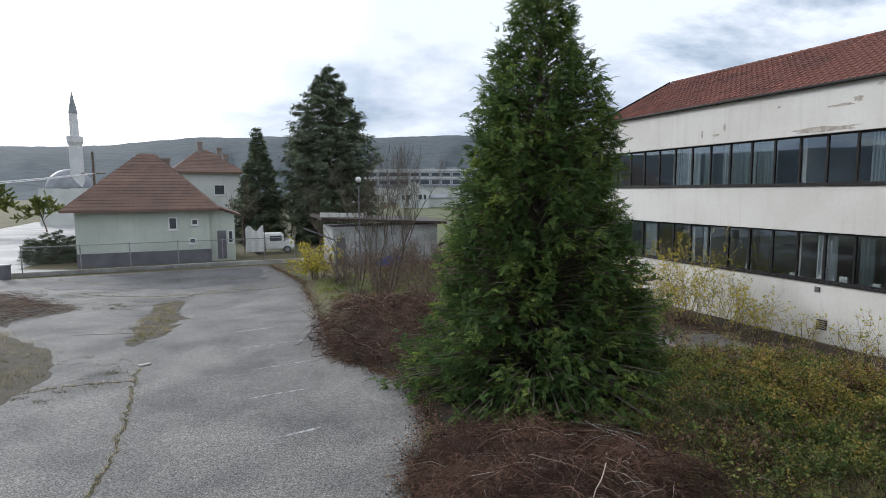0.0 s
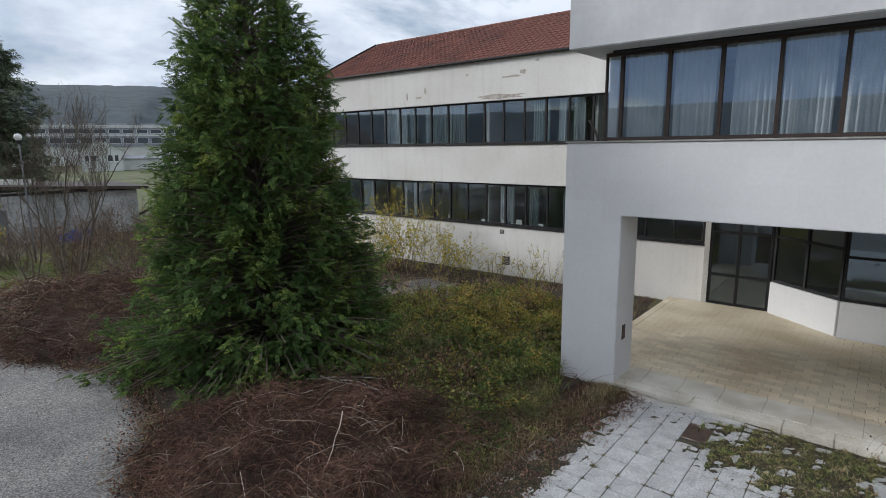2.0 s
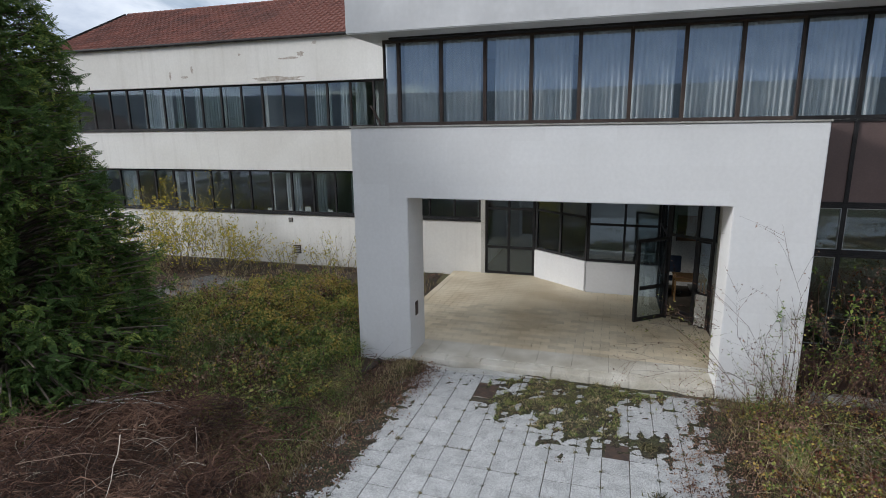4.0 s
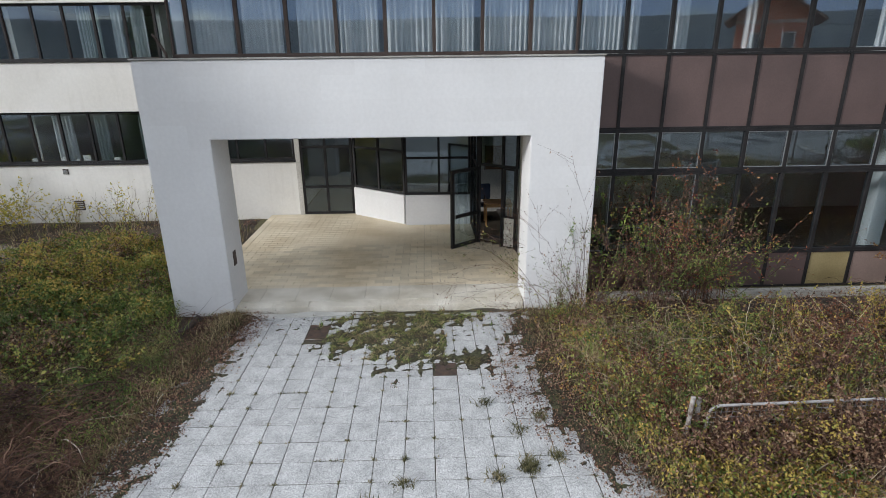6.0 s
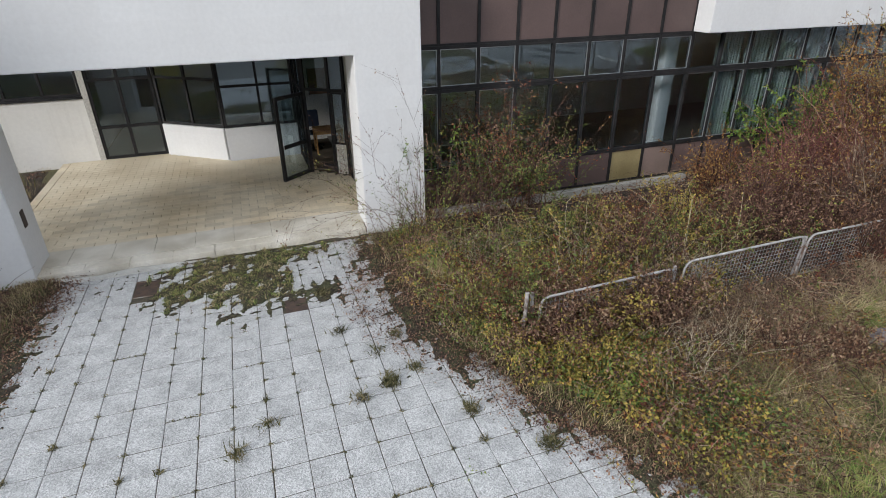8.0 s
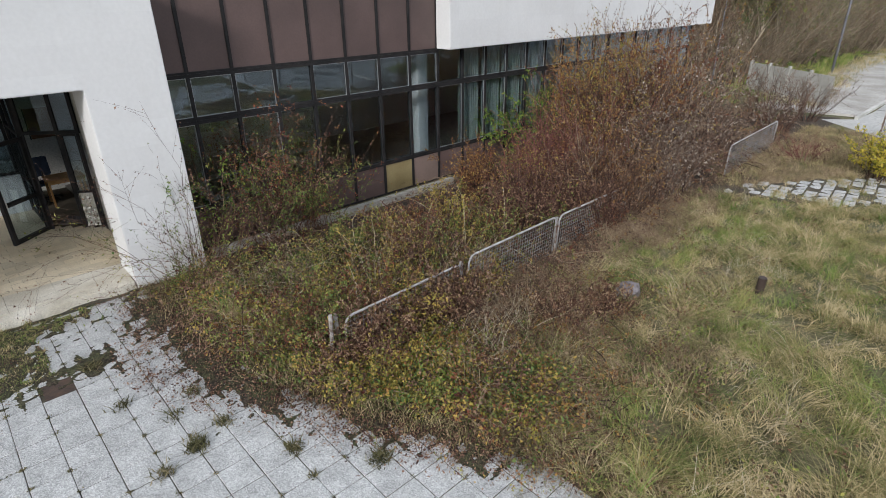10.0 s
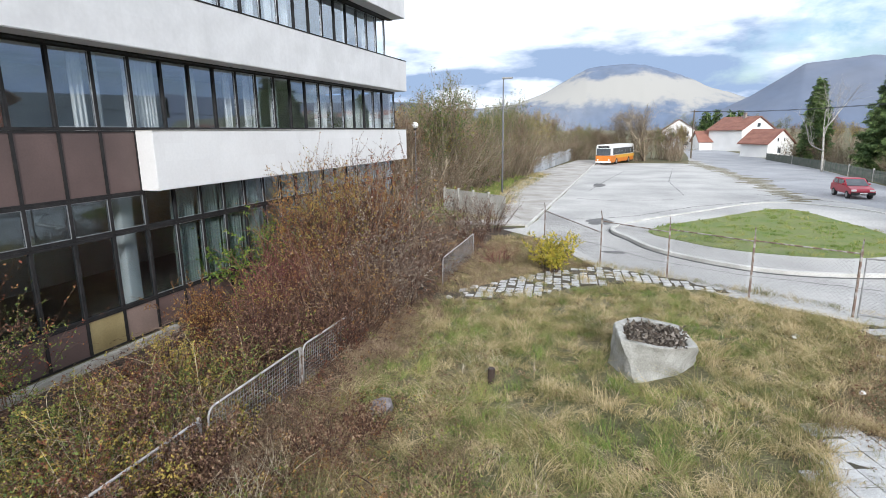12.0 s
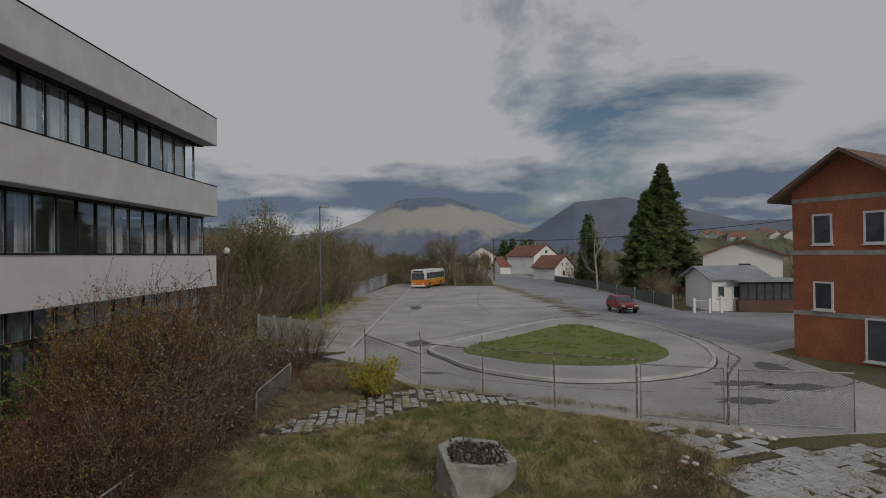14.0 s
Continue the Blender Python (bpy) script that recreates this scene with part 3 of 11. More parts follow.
sheet("soil", [(11.65, -3.5), (11.65, -27.5), (6.0, -30), (5.2, -16), (5.4, -8), (4.0, -4.2), (7.0, -2.2), (11.1, -2.1), (11.1, -3.5)], 0.006, M_SOIL, "dark soil under dry shrubs", "soil", amount=0.15, seed=3)
# road and turning area to the south
sheet("road", [(6.5, -29.0), (5.3, -30), (5.6, -84), (5.0, -92), (-8, -92), (-9.5, -112), (-16, -240), (-24, -240), (-20, -150), (-22.3, -80), (-21, -50), (-30, -47), (-60, -42), (-60, -36.5), (-25.5, -34.6), (-17.0, -28.9), (-16.5, -16.5), (-9.0, -15.7), (-3.8, -18.5), (1.2, -21.9), (4.2, -27)], 0.015, M_ROAD, "pale worn asphalt road and turning area", "road", amount=0.05, step=2.5, seed=4)
sheet("road", [(-9.5, -112), (-10.2, -98), (-11.6, -70), (-12.6, -52), (-15.6, -42.5), (-16.6, -36), (-17.2, -31.2), (-25.8, -35.8), (-60, -37.6), (-60, -41.6), (-30, -46.6), (-21.3, -49.8), (-22.0, -80), (-19.8, -150), (-23.6, -239), (-16.3, -239)], 0.021, M_LANE, "grey asphalt carriageway past the gardens", "road", amount=0.08, step=1.5, seed=14, depth=0.02)
sheet("pavement", [(5.45, -30.5), (9.5, -30), (10.5, -50), (11.3, -70), (9.0, -100), (5.2, -100), (5.6, -84)], 0.10, M_PAVE, "worn brownish pavement beside the road", "pavement", amount=0.08, step=1.5, seed=5, depth=0.12)
solid("kerb", Mesh().prism([(5.33, -30), (5.47, -30), (5.62, -92), (5.48, -92)], -0.1, 0.13), M_KERB, "grey concrete kerb", "kerb", kind="structure")


def smooth_loop(pts, n=8):
    out, k = [], len(pts)
    for i in range(k):
        p = [np.array(pts[(i + j - 1) % k], float) for j in range(4)]
        for s in np.arange(n) / n:
            out.append(tuple(0.5 * (2 * p[1] + (p[2] - p[0]) * s + (2 * p[0] - 5 * p[1] + 4 * p[2] - p[3]) * s * s + (3 * p[1] - p[0] - 3 * p[2] + p[3]) * s ** 3)))
    return out


ISLAND = smooth_loop([(0.75, -31.2), (-0.1, -27.4), (-1.64, -24.7), (-4.7, -22.6), (-8.0, -22.65), (-11.0, -24.05), (-13.1, -26.8), (-14.4, -31), (-14.8, -35), (-14.2, -41), (-9.4, -44), (-4, -38)])
GRASS_OVAL = smooth_loop([(-1.0, -30.3), (-2.4, -27.6), (-4.8, -25.9), (-8.4, -25.6), (-11.1, -27.7), (-11.9, -31), (-11.3, -35), (-9.4, -40.5), (-4.8, -35.5)])
centre_i = np.mean(ISLAND, axis=0)
ring_in = [tuple(centre_i + (np.array(p) - centre_i) * 0.975) for p in ISLAND]
km = Mesh()
nI = len(ISLAND)
km.add([(x, y, z) for z in (-0.05, 0.17) for x, y in ISLAND] + [(x, y, z) for z in (-0.05, 0.17) for x, y in ring_in],
       [f for i in range(nI) for j in [(i + 1) % nI] for f in ((i, j, nI + j, nI + i), (nI + i, nI + j, 3 * nI + j, 3 * nI + i), (3 * nI + i, 3 * nI + j, 2 * nI + j, 2 * nI + i))])
solid("kerb", km, M_KERB, "curved concrete kerb round a traffic island", "kerb", kind="structure")
gutter = [tuple(centre_i + (np.array(p) - centre_i) * 1.012) for p in ISLAND]
solid("gutter", Mesh().prism(gutter, -0.06, 0.034), M_PATCH, "dark silted gutter along the kerb", "gutter", kind="structure")
solid("pavement", Mesh().prism(ring_in, -0.05, 0.11), M_ROAD, "worn asphalt rim of the traffic island", "pavement", kind="structure")
solid("lawn", Mesh().prism(GRASS_OVAL, 0.05, 0.135), M_GREENTURF, "short green grass on the traffic island", "lawn", kind="structure")
# road to the north-west beyond the fence
sheet("road", [(-13.0, 47), (-10.6, 60), (-13, 76), (-23, 125), (-31, 125), (-30, 98), (-21, 66), (-30, 46), (-60, 44), (-60, 38), (-14.0, 43.2)], 0.02, M_ROAD, "wet shining side road", "road", amount=0.05, step=2, seed=6)
sheet("pavement", [(-14, 43.4), (4.2, 43.2), (8.0, 44.5), (2, 45.4), (-9, 45.0), (-13, 47)], 0.03, M_ROAD, "narrow asphalt path along the fence", "pavement", amount=0.05, step=1.5, seed=7)

# ---- the main building with its entrance porch ----
XF = 12.2          # glass plane
XW = 11.2          # front of the white bands
XS = 11.6          # front of the projecting box
main_b = thing("office_building", "abandoned white office building with brown panels and dark-framed glass", "building")

# portal: two pillars and a deep lintel
arch = [(-3.50, -0.2), (-2.12, -0.2), (-2.12, 3.853), (4.30, 3.853), (4.30, -0.2), (5.59, -0.2), (5.59, 5.36), (-3.50, 5.36)]
part("portal", Mesh().add([(x, y, z) for x in (XW, XF) for y, z in arch], [tuple(range(8))[::-1], tuple(range(8, 16))] + [(i, (i + 1) % 8, 8 + (i + 1) % 8, 8 + i) for i in range(8)]), M_WHITE, main_b, "white rendered portal of two pillars and a deep lintel", bevel=0.015)
part("coping", Mesh().box(XW - 0.03, XF - 0.05, -3.52, 5.61, 5.363, 5.395), M_CONC, main_b, "thin weathered coping", bevel=0.006)
# upper white bands
part("fascia", Mesh().box(XW, XF + 0.25, -27.15, 5.60, 7.29, 8.75), M_BAND, main_b, "stained white fascia band", bevel=0.02)
part("fascia", Mesh().box(XF + 0.252, 24.0, 4.9, 5.60, 7.29, 8.75), M_BAND, main_b, bevel=0.02)
part("fascia", Mesh().box(XW, XF + 0.25, -27.15, -3.5, 10.78, 12.12), M_BAND, main_b, "stained white parapet band", bevel=0.02)
part("fascia", Mesh().box(XF + 0.252, 24.0, -27.15, -26.6, 10.78, 12.12), M_BAND, main_b, bevel=0.02)
part("spandrel", Mesh().box(XS, XF + 0.1, -27.93, -11.14, 3.86, 5.385), M_WHITE, main_b, "projecting white spandrel box", bevel=0.015)
for z, y1 in ((8.78, 5.58), (12.15, -3.52)):
    part("coping", Mesh().box(XW - 0.02, XF + 0.24, -27.17, y1, z - 0.026, z), M_FRAME, main_b, "dark metal edge strip", bevel=0.005)
part("coping", Mesh().box(XS - 0.02, XF - 0.055, -27.95, -11.13, 5.388, 5.412), M_CONC, main_b, "thin weathered coping", bevel=0.005)
# added dark strips: shade and head frame under the overhanging bands, put into colour
part("soffit_shade", Mesh().box(XF - 0.34, XF - 0.06, -27.1, 4.9, 7.25, 7.287), M_FRAME, main_b, "dark strip for the shaded window head below the band")
part("soffit_shade", Mesh().box(XF - 0.34, XF - 0.06, -27.1, -3.55, 10.74, 10.777), M_FRAME, main_b, "dark strip for the shaded window head below the parapet")
# inner shell
part("roof_slab", Mesh().box(XF + 0.3, 24, -27.0, 4.85, 8.2, 8.6), M_CONC, main_b)
part("roof_slab", Mesh().box(XF + 0.3, 24, -26.6, -3.5, 11.6, 11.9), M_CONC, main_b)
part("floor_slab", Mesh().box(XF + 0.06, 24, -27.5, 5.1, 3.95, 5.33), M_CEIL, main_b)
part("floor_slab", Mesh().box(XF + 0.27, 24, -27.0, 4.85, 7.30, 8.19), M_CEIL, main_b)
part("floor_slab", Mesh().box(XF + 0.15, 24, -27.7, -3.52, -0.3, 0.05), M_INNERFLOOR, main_b)
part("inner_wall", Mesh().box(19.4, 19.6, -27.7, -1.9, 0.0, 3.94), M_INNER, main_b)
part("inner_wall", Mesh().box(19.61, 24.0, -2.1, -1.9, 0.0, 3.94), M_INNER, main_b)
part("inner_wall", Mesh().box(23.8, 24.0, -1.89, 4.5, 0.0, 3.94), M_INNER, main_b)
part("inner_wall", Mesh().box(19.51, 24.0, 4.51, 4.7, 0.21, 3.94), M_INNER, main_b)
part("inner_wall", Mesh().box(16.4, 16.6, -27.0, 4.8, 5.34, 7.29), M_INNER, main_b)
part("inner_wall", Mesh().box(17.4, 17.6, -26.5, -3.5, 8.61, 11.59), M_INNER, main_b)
part("end_wall", Mesh().box(XF + 0.3, 24, -27.95, -27.72, 0, 7.28), M_WHITE, main_b)
part("end_wall", Mesh().box(XF + 0.3, 24, -26.55, -26.35, 8.76, 10.77), M_WHITE, main_b)
part("end_wall", Mesh().box(XF + 0.15, 24, 4.95, 5.15, 5.34, 7.28), M_WHITE, main_b)
part("end_wall", Mesh().box(XF + 0.25, 24, -3.72, -3.52, 8.76, 11.9), M_WHITE, main_b)
for y in (-11.1, -16.9, -22.7):
    part("column", Mesh().box(XF + 0.55, XF + 0.95, y - 0.2, y + 0.2, 0.05, 3.94), M_WHITE, main_b, "white inner column behind the glass", bevel=0.02)
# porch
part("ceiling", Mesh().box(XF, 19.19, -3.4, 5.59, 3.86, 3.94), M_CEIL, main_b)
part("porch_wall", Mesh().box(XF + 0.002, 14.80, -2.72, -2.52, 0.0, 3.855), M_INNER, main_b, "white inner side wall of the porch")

# windows: each bay has its frame and panes
def pane_mesh(y0, y1, z0, z1, x, mat):
    return Mesh().box(x - 0.004, x + 0.004, y0, y1, z0, z1).data("pane", mat)


def bay(parent, x, y0, y1, z0, z1, mat_glass, mat_frame, w=0.07, depth=0.10, sash=None, label=""):
    """One window bay in a wall that faces west: frame, pane and, if given, a thin sash edge."""
    m = Mesh()
    m.box(x - depth / 2, x + depth / 2, y0, y0 + w / 2, z0, z1)
    m.box(x - depth / 2, x + depth / 2, y1 - w / 2, y1, z0, z1)
    m.box(x - depth / 2, x + depth / 2, y0 + w / 2, y1 - w / 2, z0, z0 + w)
    m.box(x - depth / 2, x + depth / 2, y0 + w / 2, y1 - w / 2, z1 - w, z1)
    win = part("window", m, mat_frame, parent, label)
    if mat_glass:
        g = part("pane", pane_mesh(y0 + w / 2, y1 - w / 2, z0 + w, z1 - w, x, mat_glass), None, win)
        g.visible_shadow = False
    if sash:
        s = Mesh()
        a, b, c, d, e = y0 + w / 2 + 0.004, y1 - w / 2 - 0.004, z0 + w + 0.004, z1 - w - 0.004, 0.013
        for q in ((a, a + e, c, d), (b - e, b, c, d), (a + e, b - e, c, c + e), (a + e, b - e, d - e, d)):
            s.box(x - 0.03, x - 0.008, *q)
        part("sash", s, sash, win, "thin bare aluminium sash")
    return win


def panel(parent, x, y0, y1, z0, z1, mat, w=0.07, label=""):
    m = Mesh()
    m.box(x - 0.05, x + 0.05, y0, y0 + w / 2, z0, z1).box(x - 0.05, x + 0.05, y1 - w / 2, y1, z0, z1)
    m.box(x - 0.05, x + 0.05, y0 + w / 2, y1 - w / 2, z0, z0 + w * 0.6).box(x - 0.05, x + 0.05, y0 + w / 2, y1 - w / 2, z1 - w * 0.6, z1)
    fr = part("panel_frame", m, M_FRAME, parent)
    part("panel", Mesh().box(x - 0.02, x + 0.02, y0 + w / 2, y1 - w / 2, z0 + w * 0.6, z1 - w * 0.6), mat, fr, label)


rw = random.Random(5)
MULL = [-4.2, -5.16, -6.13, -7.10, -8.08, -9.10, -10.14, -11.18]
ys = [5.17, 4.8] + [3.8 - k for k in range(8)] + MULL + [-12.2 - k for k in range(15)] + [-27.7]
# first floor strip, over the porch and along to the far end
for a, b in zip(ys, ys[1:]):
    bay(main_b, XF, b + 0.001, a - 0.001, 5.41, 7.285, M_GLASSUP, M_BROWNFRAME if b > -3.6 else M_FRAME, sash=M_ALU if b < -3.6 and rw.random() < 0.5 else None)
# ground floor curtain wall and brown panels
ys2 = [-3.51] + MULL[:-1] + [-11.15]
for a, b in zip(ys2, ys2[1:]):
    panel(main_b, XF, b + 0.001, a - 0.001, 3.83, 5.405, M_PANEL, label="brown facade panel")
ys3 = [-3.51] + MULL + [-12.2 - k for k in range(16)]
for i, (a, b) in enumerate(zip(ys3, ys3[1:])):
    bay(main_b, XF, b + 0.001, a - 0.001, 2.88, 3.825 if b > -11.2 else 3.895, M_GLASS, M_FRAME, sash=M_ALU if rw.random() < 0.7 else None)
    bay(main_b, XF, b + 0.001, a - 0.001, 0.93, 2.875, M_GLASS, M_FRAME, sash=M_ALU if rw.random() < 0.6 else None)
    panel(main_b, XF, b + 0.001, a - 0.001, 0.02, 0.925, M_PANELY if i == 6 else M_FADED if i == 7 else M_PANEL, label="yellowed facade panel" if i == 6 else "faded pinkish facade panel" if i == 7 else "brown facade panel")
# second floor strip
for k in range(23):
    y = -3.75 - k
    bay(main_b, XF, y - 0.999, y - 0.001, 8.80, 10.77, M_GLASSUP, M_FRAME, sash=M_ALU if rw.random() < 0.5 else None)

# concrete ledge in front of the glass
solid("ledge", Mesh().box(11.50, 11.66, -11.2, -3.8, -0.1, 0.20), M_CONC, "narrow concrete edging before the glass front", "edging", kind="structure", bevel=0.01)

# small things on the portal
part("meter_box", Mesh().box(11.55, 11.72, 4.285, 4.31, 1.05, 1.38), M_BROWNFRAME, main_b, "small rusty metal box", bevel=0.004)
solid("bent_pipe", Mesh().rod([(12.0, 5.22, 5.39), (12.0, 5.24, 5.50), (12.02, 5.40, 5.78), (12.02, 5.46, 5.86)], 0.028, 8), M_BROWNFRAME, "short bent rusty pipe on the porch coping", "pipe", smooth=True)

# ---- the older wing with the red tiled roof ----
XG, Y0, Y1 = 19.2, 4.52, 24.2
wing = thing("wing_building", "two-storey white wing with ribbon windows and red tiled roof", "building")
part("wall", Mesh().box(XG, XG + 0.3, Y0, Y1, -0.3, 2.04), M_WINGWHITE, wing, "stained white plinth wall", bevel=0.01)
part("wall", Mesh().box(XG, XG + 0.3, Y0, Y1, 3.80, 5.38), M_WINGWHITE, wing, "white wall band between the window rows", bevel=0.01)
part("wall", Mesh().box(XG, XG + 0.3, 5.8, Y1, 7.14, 8.76), M_WINGWHITE, wing, "white fascia with broken plaster", bevel=0.01)
part("wall", Mesh().box(XG + 0.302, 28.8, Y1 - 0.3, Y1, -0.3, 8.76), M_WINGWHITE, wing)
part("gable", Mesh().add([(19.3, y, 8.762) for y in (Y1 - 0.28, Y1 - 0.02)] + [(28.7, y, 8.762) for y in (Y1 - 0.28, Y1 - 0.02)] + [(24, y, 11.05) for y in (Y1 - 0.28, Y1 - 0.02)],
                         [(0, 2, 4), (1, 5, 3), (0, 1, 3, 2), (0, 4, 5, 1), (2, 3, 5, 4)]), M_WINGWHITE, wing)
part("sill", Mesh().box(XG - 0.06, XG + 0.1, Y0, Y1, 2.043, 2.09), M_FRAME, wing, "dark metal sill", bevel=0.004)
part("sill", Mesh().box(XG - 0.06, XG + 0.1, 5.7, Y1, 5.383, 5.425), M_FRAME, wing, "dark metal sill", bevel=0.004)
for z in (0.0, 3.82, 7.3):
    part("floor_slab", Mesh().box(XG + 0.31, 28.5, 5.0, Y1 - 0.31, z - 0.15 if z else -0.3, z + 0.2), M_INNERFLOOR if z < 7 else M_CEIL, wing)
part("inner_wall", Mesh().box(24.4, 24.6, Y0, Y1 - 0.31, 0.21, 7.14), M_INNER, wing)
for y in (8.6, 13.4, 18.2):
    part("inner_wall", Mesh().box(XG + 0.5, 24.39, y, y + 0.15, 0.21, 7.14), M_INNER, wing)
part("rear_wall", Mesh().box(28.5, 28.8, 5.0, Y1 - 0.31, -0.3, 8.76), M_WINGWHITE, wing)
XP = XG + 0.16
n_bay = 20
for row, (z0, z1, ya) in enumerate(((2.093, 3.797, Y0 + 0.08), (5.428, 7.137, 5.75))):
    n = round((Y1 - 0.25 - ya) / 0.95)
    stepy = (Y1 - 0.25 - ya) / n
    for k in range(n):
        y = ya + k * stepy
        lit = None
        bay(wing, XP, y + 0.001, y + stepy - 0.001, z0, z1, M_GLASSWING, M_FRAME, w=0.06, depth=0.09, sash=M_BROWNFRAME if rw.random() < 0.35 else None)
# broken plaster and service openings
def blotch(cx, cz, w, h, seed, n=16):
    r = random.Random(seed)
    pts = []
    for k in range(n):
        a = 2 * math.pi * k / n
        s = 0.6 + 0.6 * r.random()
        pts.append((cx + w * s * math.cos(a), cz + h * s * math.sin(a)))
    m = Mesh()
    m.add([(XG - 0.006, y, z) for y, z in pts] + [(XG + 0.01, y, z) for y, z in pts], [list(range(n)), list(range(n, 2 * n))[::-1]] + [(i, n + i, n + (i + 1) % n, (i + 1) % n) for i in range(n)])
    return m


for cy, cz, w, h, s in ((11.5, 8.15, 0.16, 0.10, 1), (12.0, 8.02, 0.42, 0.05, 2), (12.6, 7.30, 1.3, 0.10, 3), (10.9, 8.52, 0.1, 0.07, 4), (16.5, 7.75, 0.06, 0.16, 5), (17.6, 7.6, 0.05, 0.2, 6), (14.2, 8.25, 0.08, 0.05, 7), (16.9, 7.5, 0.2, 0.06, 8)):
    part("plaster_hole", blotch(cy, cz, w, h, s), M_LATH, wing, "patch of broken plaster baring the wall")
for cy, cz, h in ((12.2, 0.62, 0.17), (12.42, 1.82, 0.09)):
    v = Mesh()
    v.box(XG - 0.02, XG + 0.01, cy - h, cy + h, cz - h, cz + h)
    vent = part("vent", v, M_BROWNFRAME, wing, "rusty square wall vent", bevel=0.004)
    for k in range(4):
        part("slat", Mesh().box(XG - 0.032, XG - 0.02, cy - h * 0.8, cy + h * 0.8, cz - h * 0.75 + k * h * 0.42, cz - h * 0.75 + k * h * 0.42 + h * 0.2), M_ALU, vent)
# roof
RIDGE = (24.0, 11.2)
roof_y0, roof_y1 = 5.0, Y1 + 0.12
slope = math.atan2(RIDGE[1] - 8.78, RIDGE[0] - (XG - 0.1))
length = math.hypot(RIDGE[1] - 8.78, RIDGE[0] - (XG - 0.1))
part("roof_deck", Mesh().add([(XG - 0.1, y, 8.765) for y in (roof_y0, roof_y1)] + [(24, y, 11.13) for y in (roof_y0, roof_y1)] + [(28.9, y, 8.765) for y in (roof_y0, roof_y1)],
                             [(0, 2, 3, 1), (2, 4, 5, 3), (0, 1, 5, 4), (0, 4, 2), (1, 3, 5)]), M_BROWNFRAME, wing)
part("verge_board", Mesh().bar((XG - 0.12, roof_y1 + 0.03, 8.80), (24.0, roof_y1 + 0.03, 11.22), 0.05, 0.16), M_FRAME, wing, "dark verge board")
part("gutter", Mesh().rod([(XG - 0.14, roof_y0 + 0.5, 8.74), (XG - 0.14, roof_y1, 8.76)], 0.055, 10), M_FRAME, wing, "grey metal eaves gutter")


def roof_tile(w, l):
    """A flat interlocking tile with a roll on one side; lies in x (up the slope) and y."""
    prof = [(0, 0.0), (0.12, 0.035), (0.24, 0.0), (0.62, -0.008), (1.0, 0.0)]
    v = []
    for x, dz in ((0, 0.022), (l, 0.0)):
        for t, z in prof:
            v.append((x, t * w, z + dz))
    f = [(i, i + 1, 6 + i, 5 + i) for i in range(4)]
    v += [(0, t * w, z - 0.006) for t, z in prof]
    f += [(10 + i, 11 + i, i + 1, i) for i in range(4)]
    return v, f


TW, TL = 0.25, 0.34
tv, tf = roof_tile(TW, TL * 1.15)
rot = Matrix.Rotation(-slope, 4, "Y")
rows_n, cols_n = int(length / TL), int((roof_y1 - roof_y0) / TW)
near_tiles, rest = [], Mesh()
tile_mesh = Mesh().add(tv, tf).data("roof_tile", M_ROOFTILE)
tile_far = np.array(tv)
for i in range(rows_n + 1):
    for j in range(cols_n):
        base = Vector((XG - 0.12, roof_y0 + j * TW, 8.80)) + rot @ Vector((i * TL, 0, 0)) + Vector((0, rw.uniform(-0.006, 0.006), rw.uniform(0, 0.008)))
        if base.x > 23.9:
            continue
        if j < 36 and 9 <= j and i < 11:
            near_tiles.append(base)
        if not (j < 36 and 9 <= j and i < 11) or len(near_tiles) > 300:
            mm = Matrix.Translation(base) @ rot
            rest.add([mm @ Vector(p) for p in tv], tf)
part("roof_tiles", rest, M_ROOFTILE, wing, "rows of red clay roof tiles")["kind"] = "stuff"
ridge_m = Mesh()
for j in range(int((roof_y1 - roof_y0) / 0.33)):
    y = roof_y0 + j * 0.33
    ridge_m.add([(24 + 0.14 * math.cos(a), y + d, 11.17 + (0.11 + 0.02 * (d > 0.1)) * math.sin(a)) for d in (0, 0.35) for a in np.linspace(0, math.pi, 7)], [(k, k + 1, 8 + k, 7 + k) for k in range(6)] + [tuple(range(7))])
part("ridge_tiles", ridge_m, M_ROOFTILE, wing, "row of ridge tiles")["kind"] = "stuff"
NEAR_TILES = near_tiles[:300]

# ---- entrance porch ----
FZ = 0.17
part("porch_base", Mesh().box(11.36, 19.19, -2.50, 5.55, -0.2, FZ - 0.03), M_JOINT, main_b)
part("porch_base", Mesh().box(14.81, 19.39, -8.0, -2.50, -0.2, FZ - 0.005), M_INNERFLOOR, main_b)
part("porch_base", Mesh().box(19.195, 23.79, -1.89, 4.5, -0.2, FZ - 0.01), M_INNERFLOOR, main_b)
for k in range(8):
    y0 = -2.10 + k * 0.8
    part("step", Mesh().box(11.22 + rw.uniform(-0.01, 0.02), 11.55, y0 + 0.001, y0 + 0.799, -0.1, FZ - rw.uniform(0.0, 0.012)), M_STEP, main_b, "worn pale concrete step edge", bevel=0.012)
part("pilaster", Mesh().box(19.10, 19.20, 4.36, 4.515, FZ - 0.02, 3.855), M_INNER, main_b, "beige pilaster beside the glazed door")


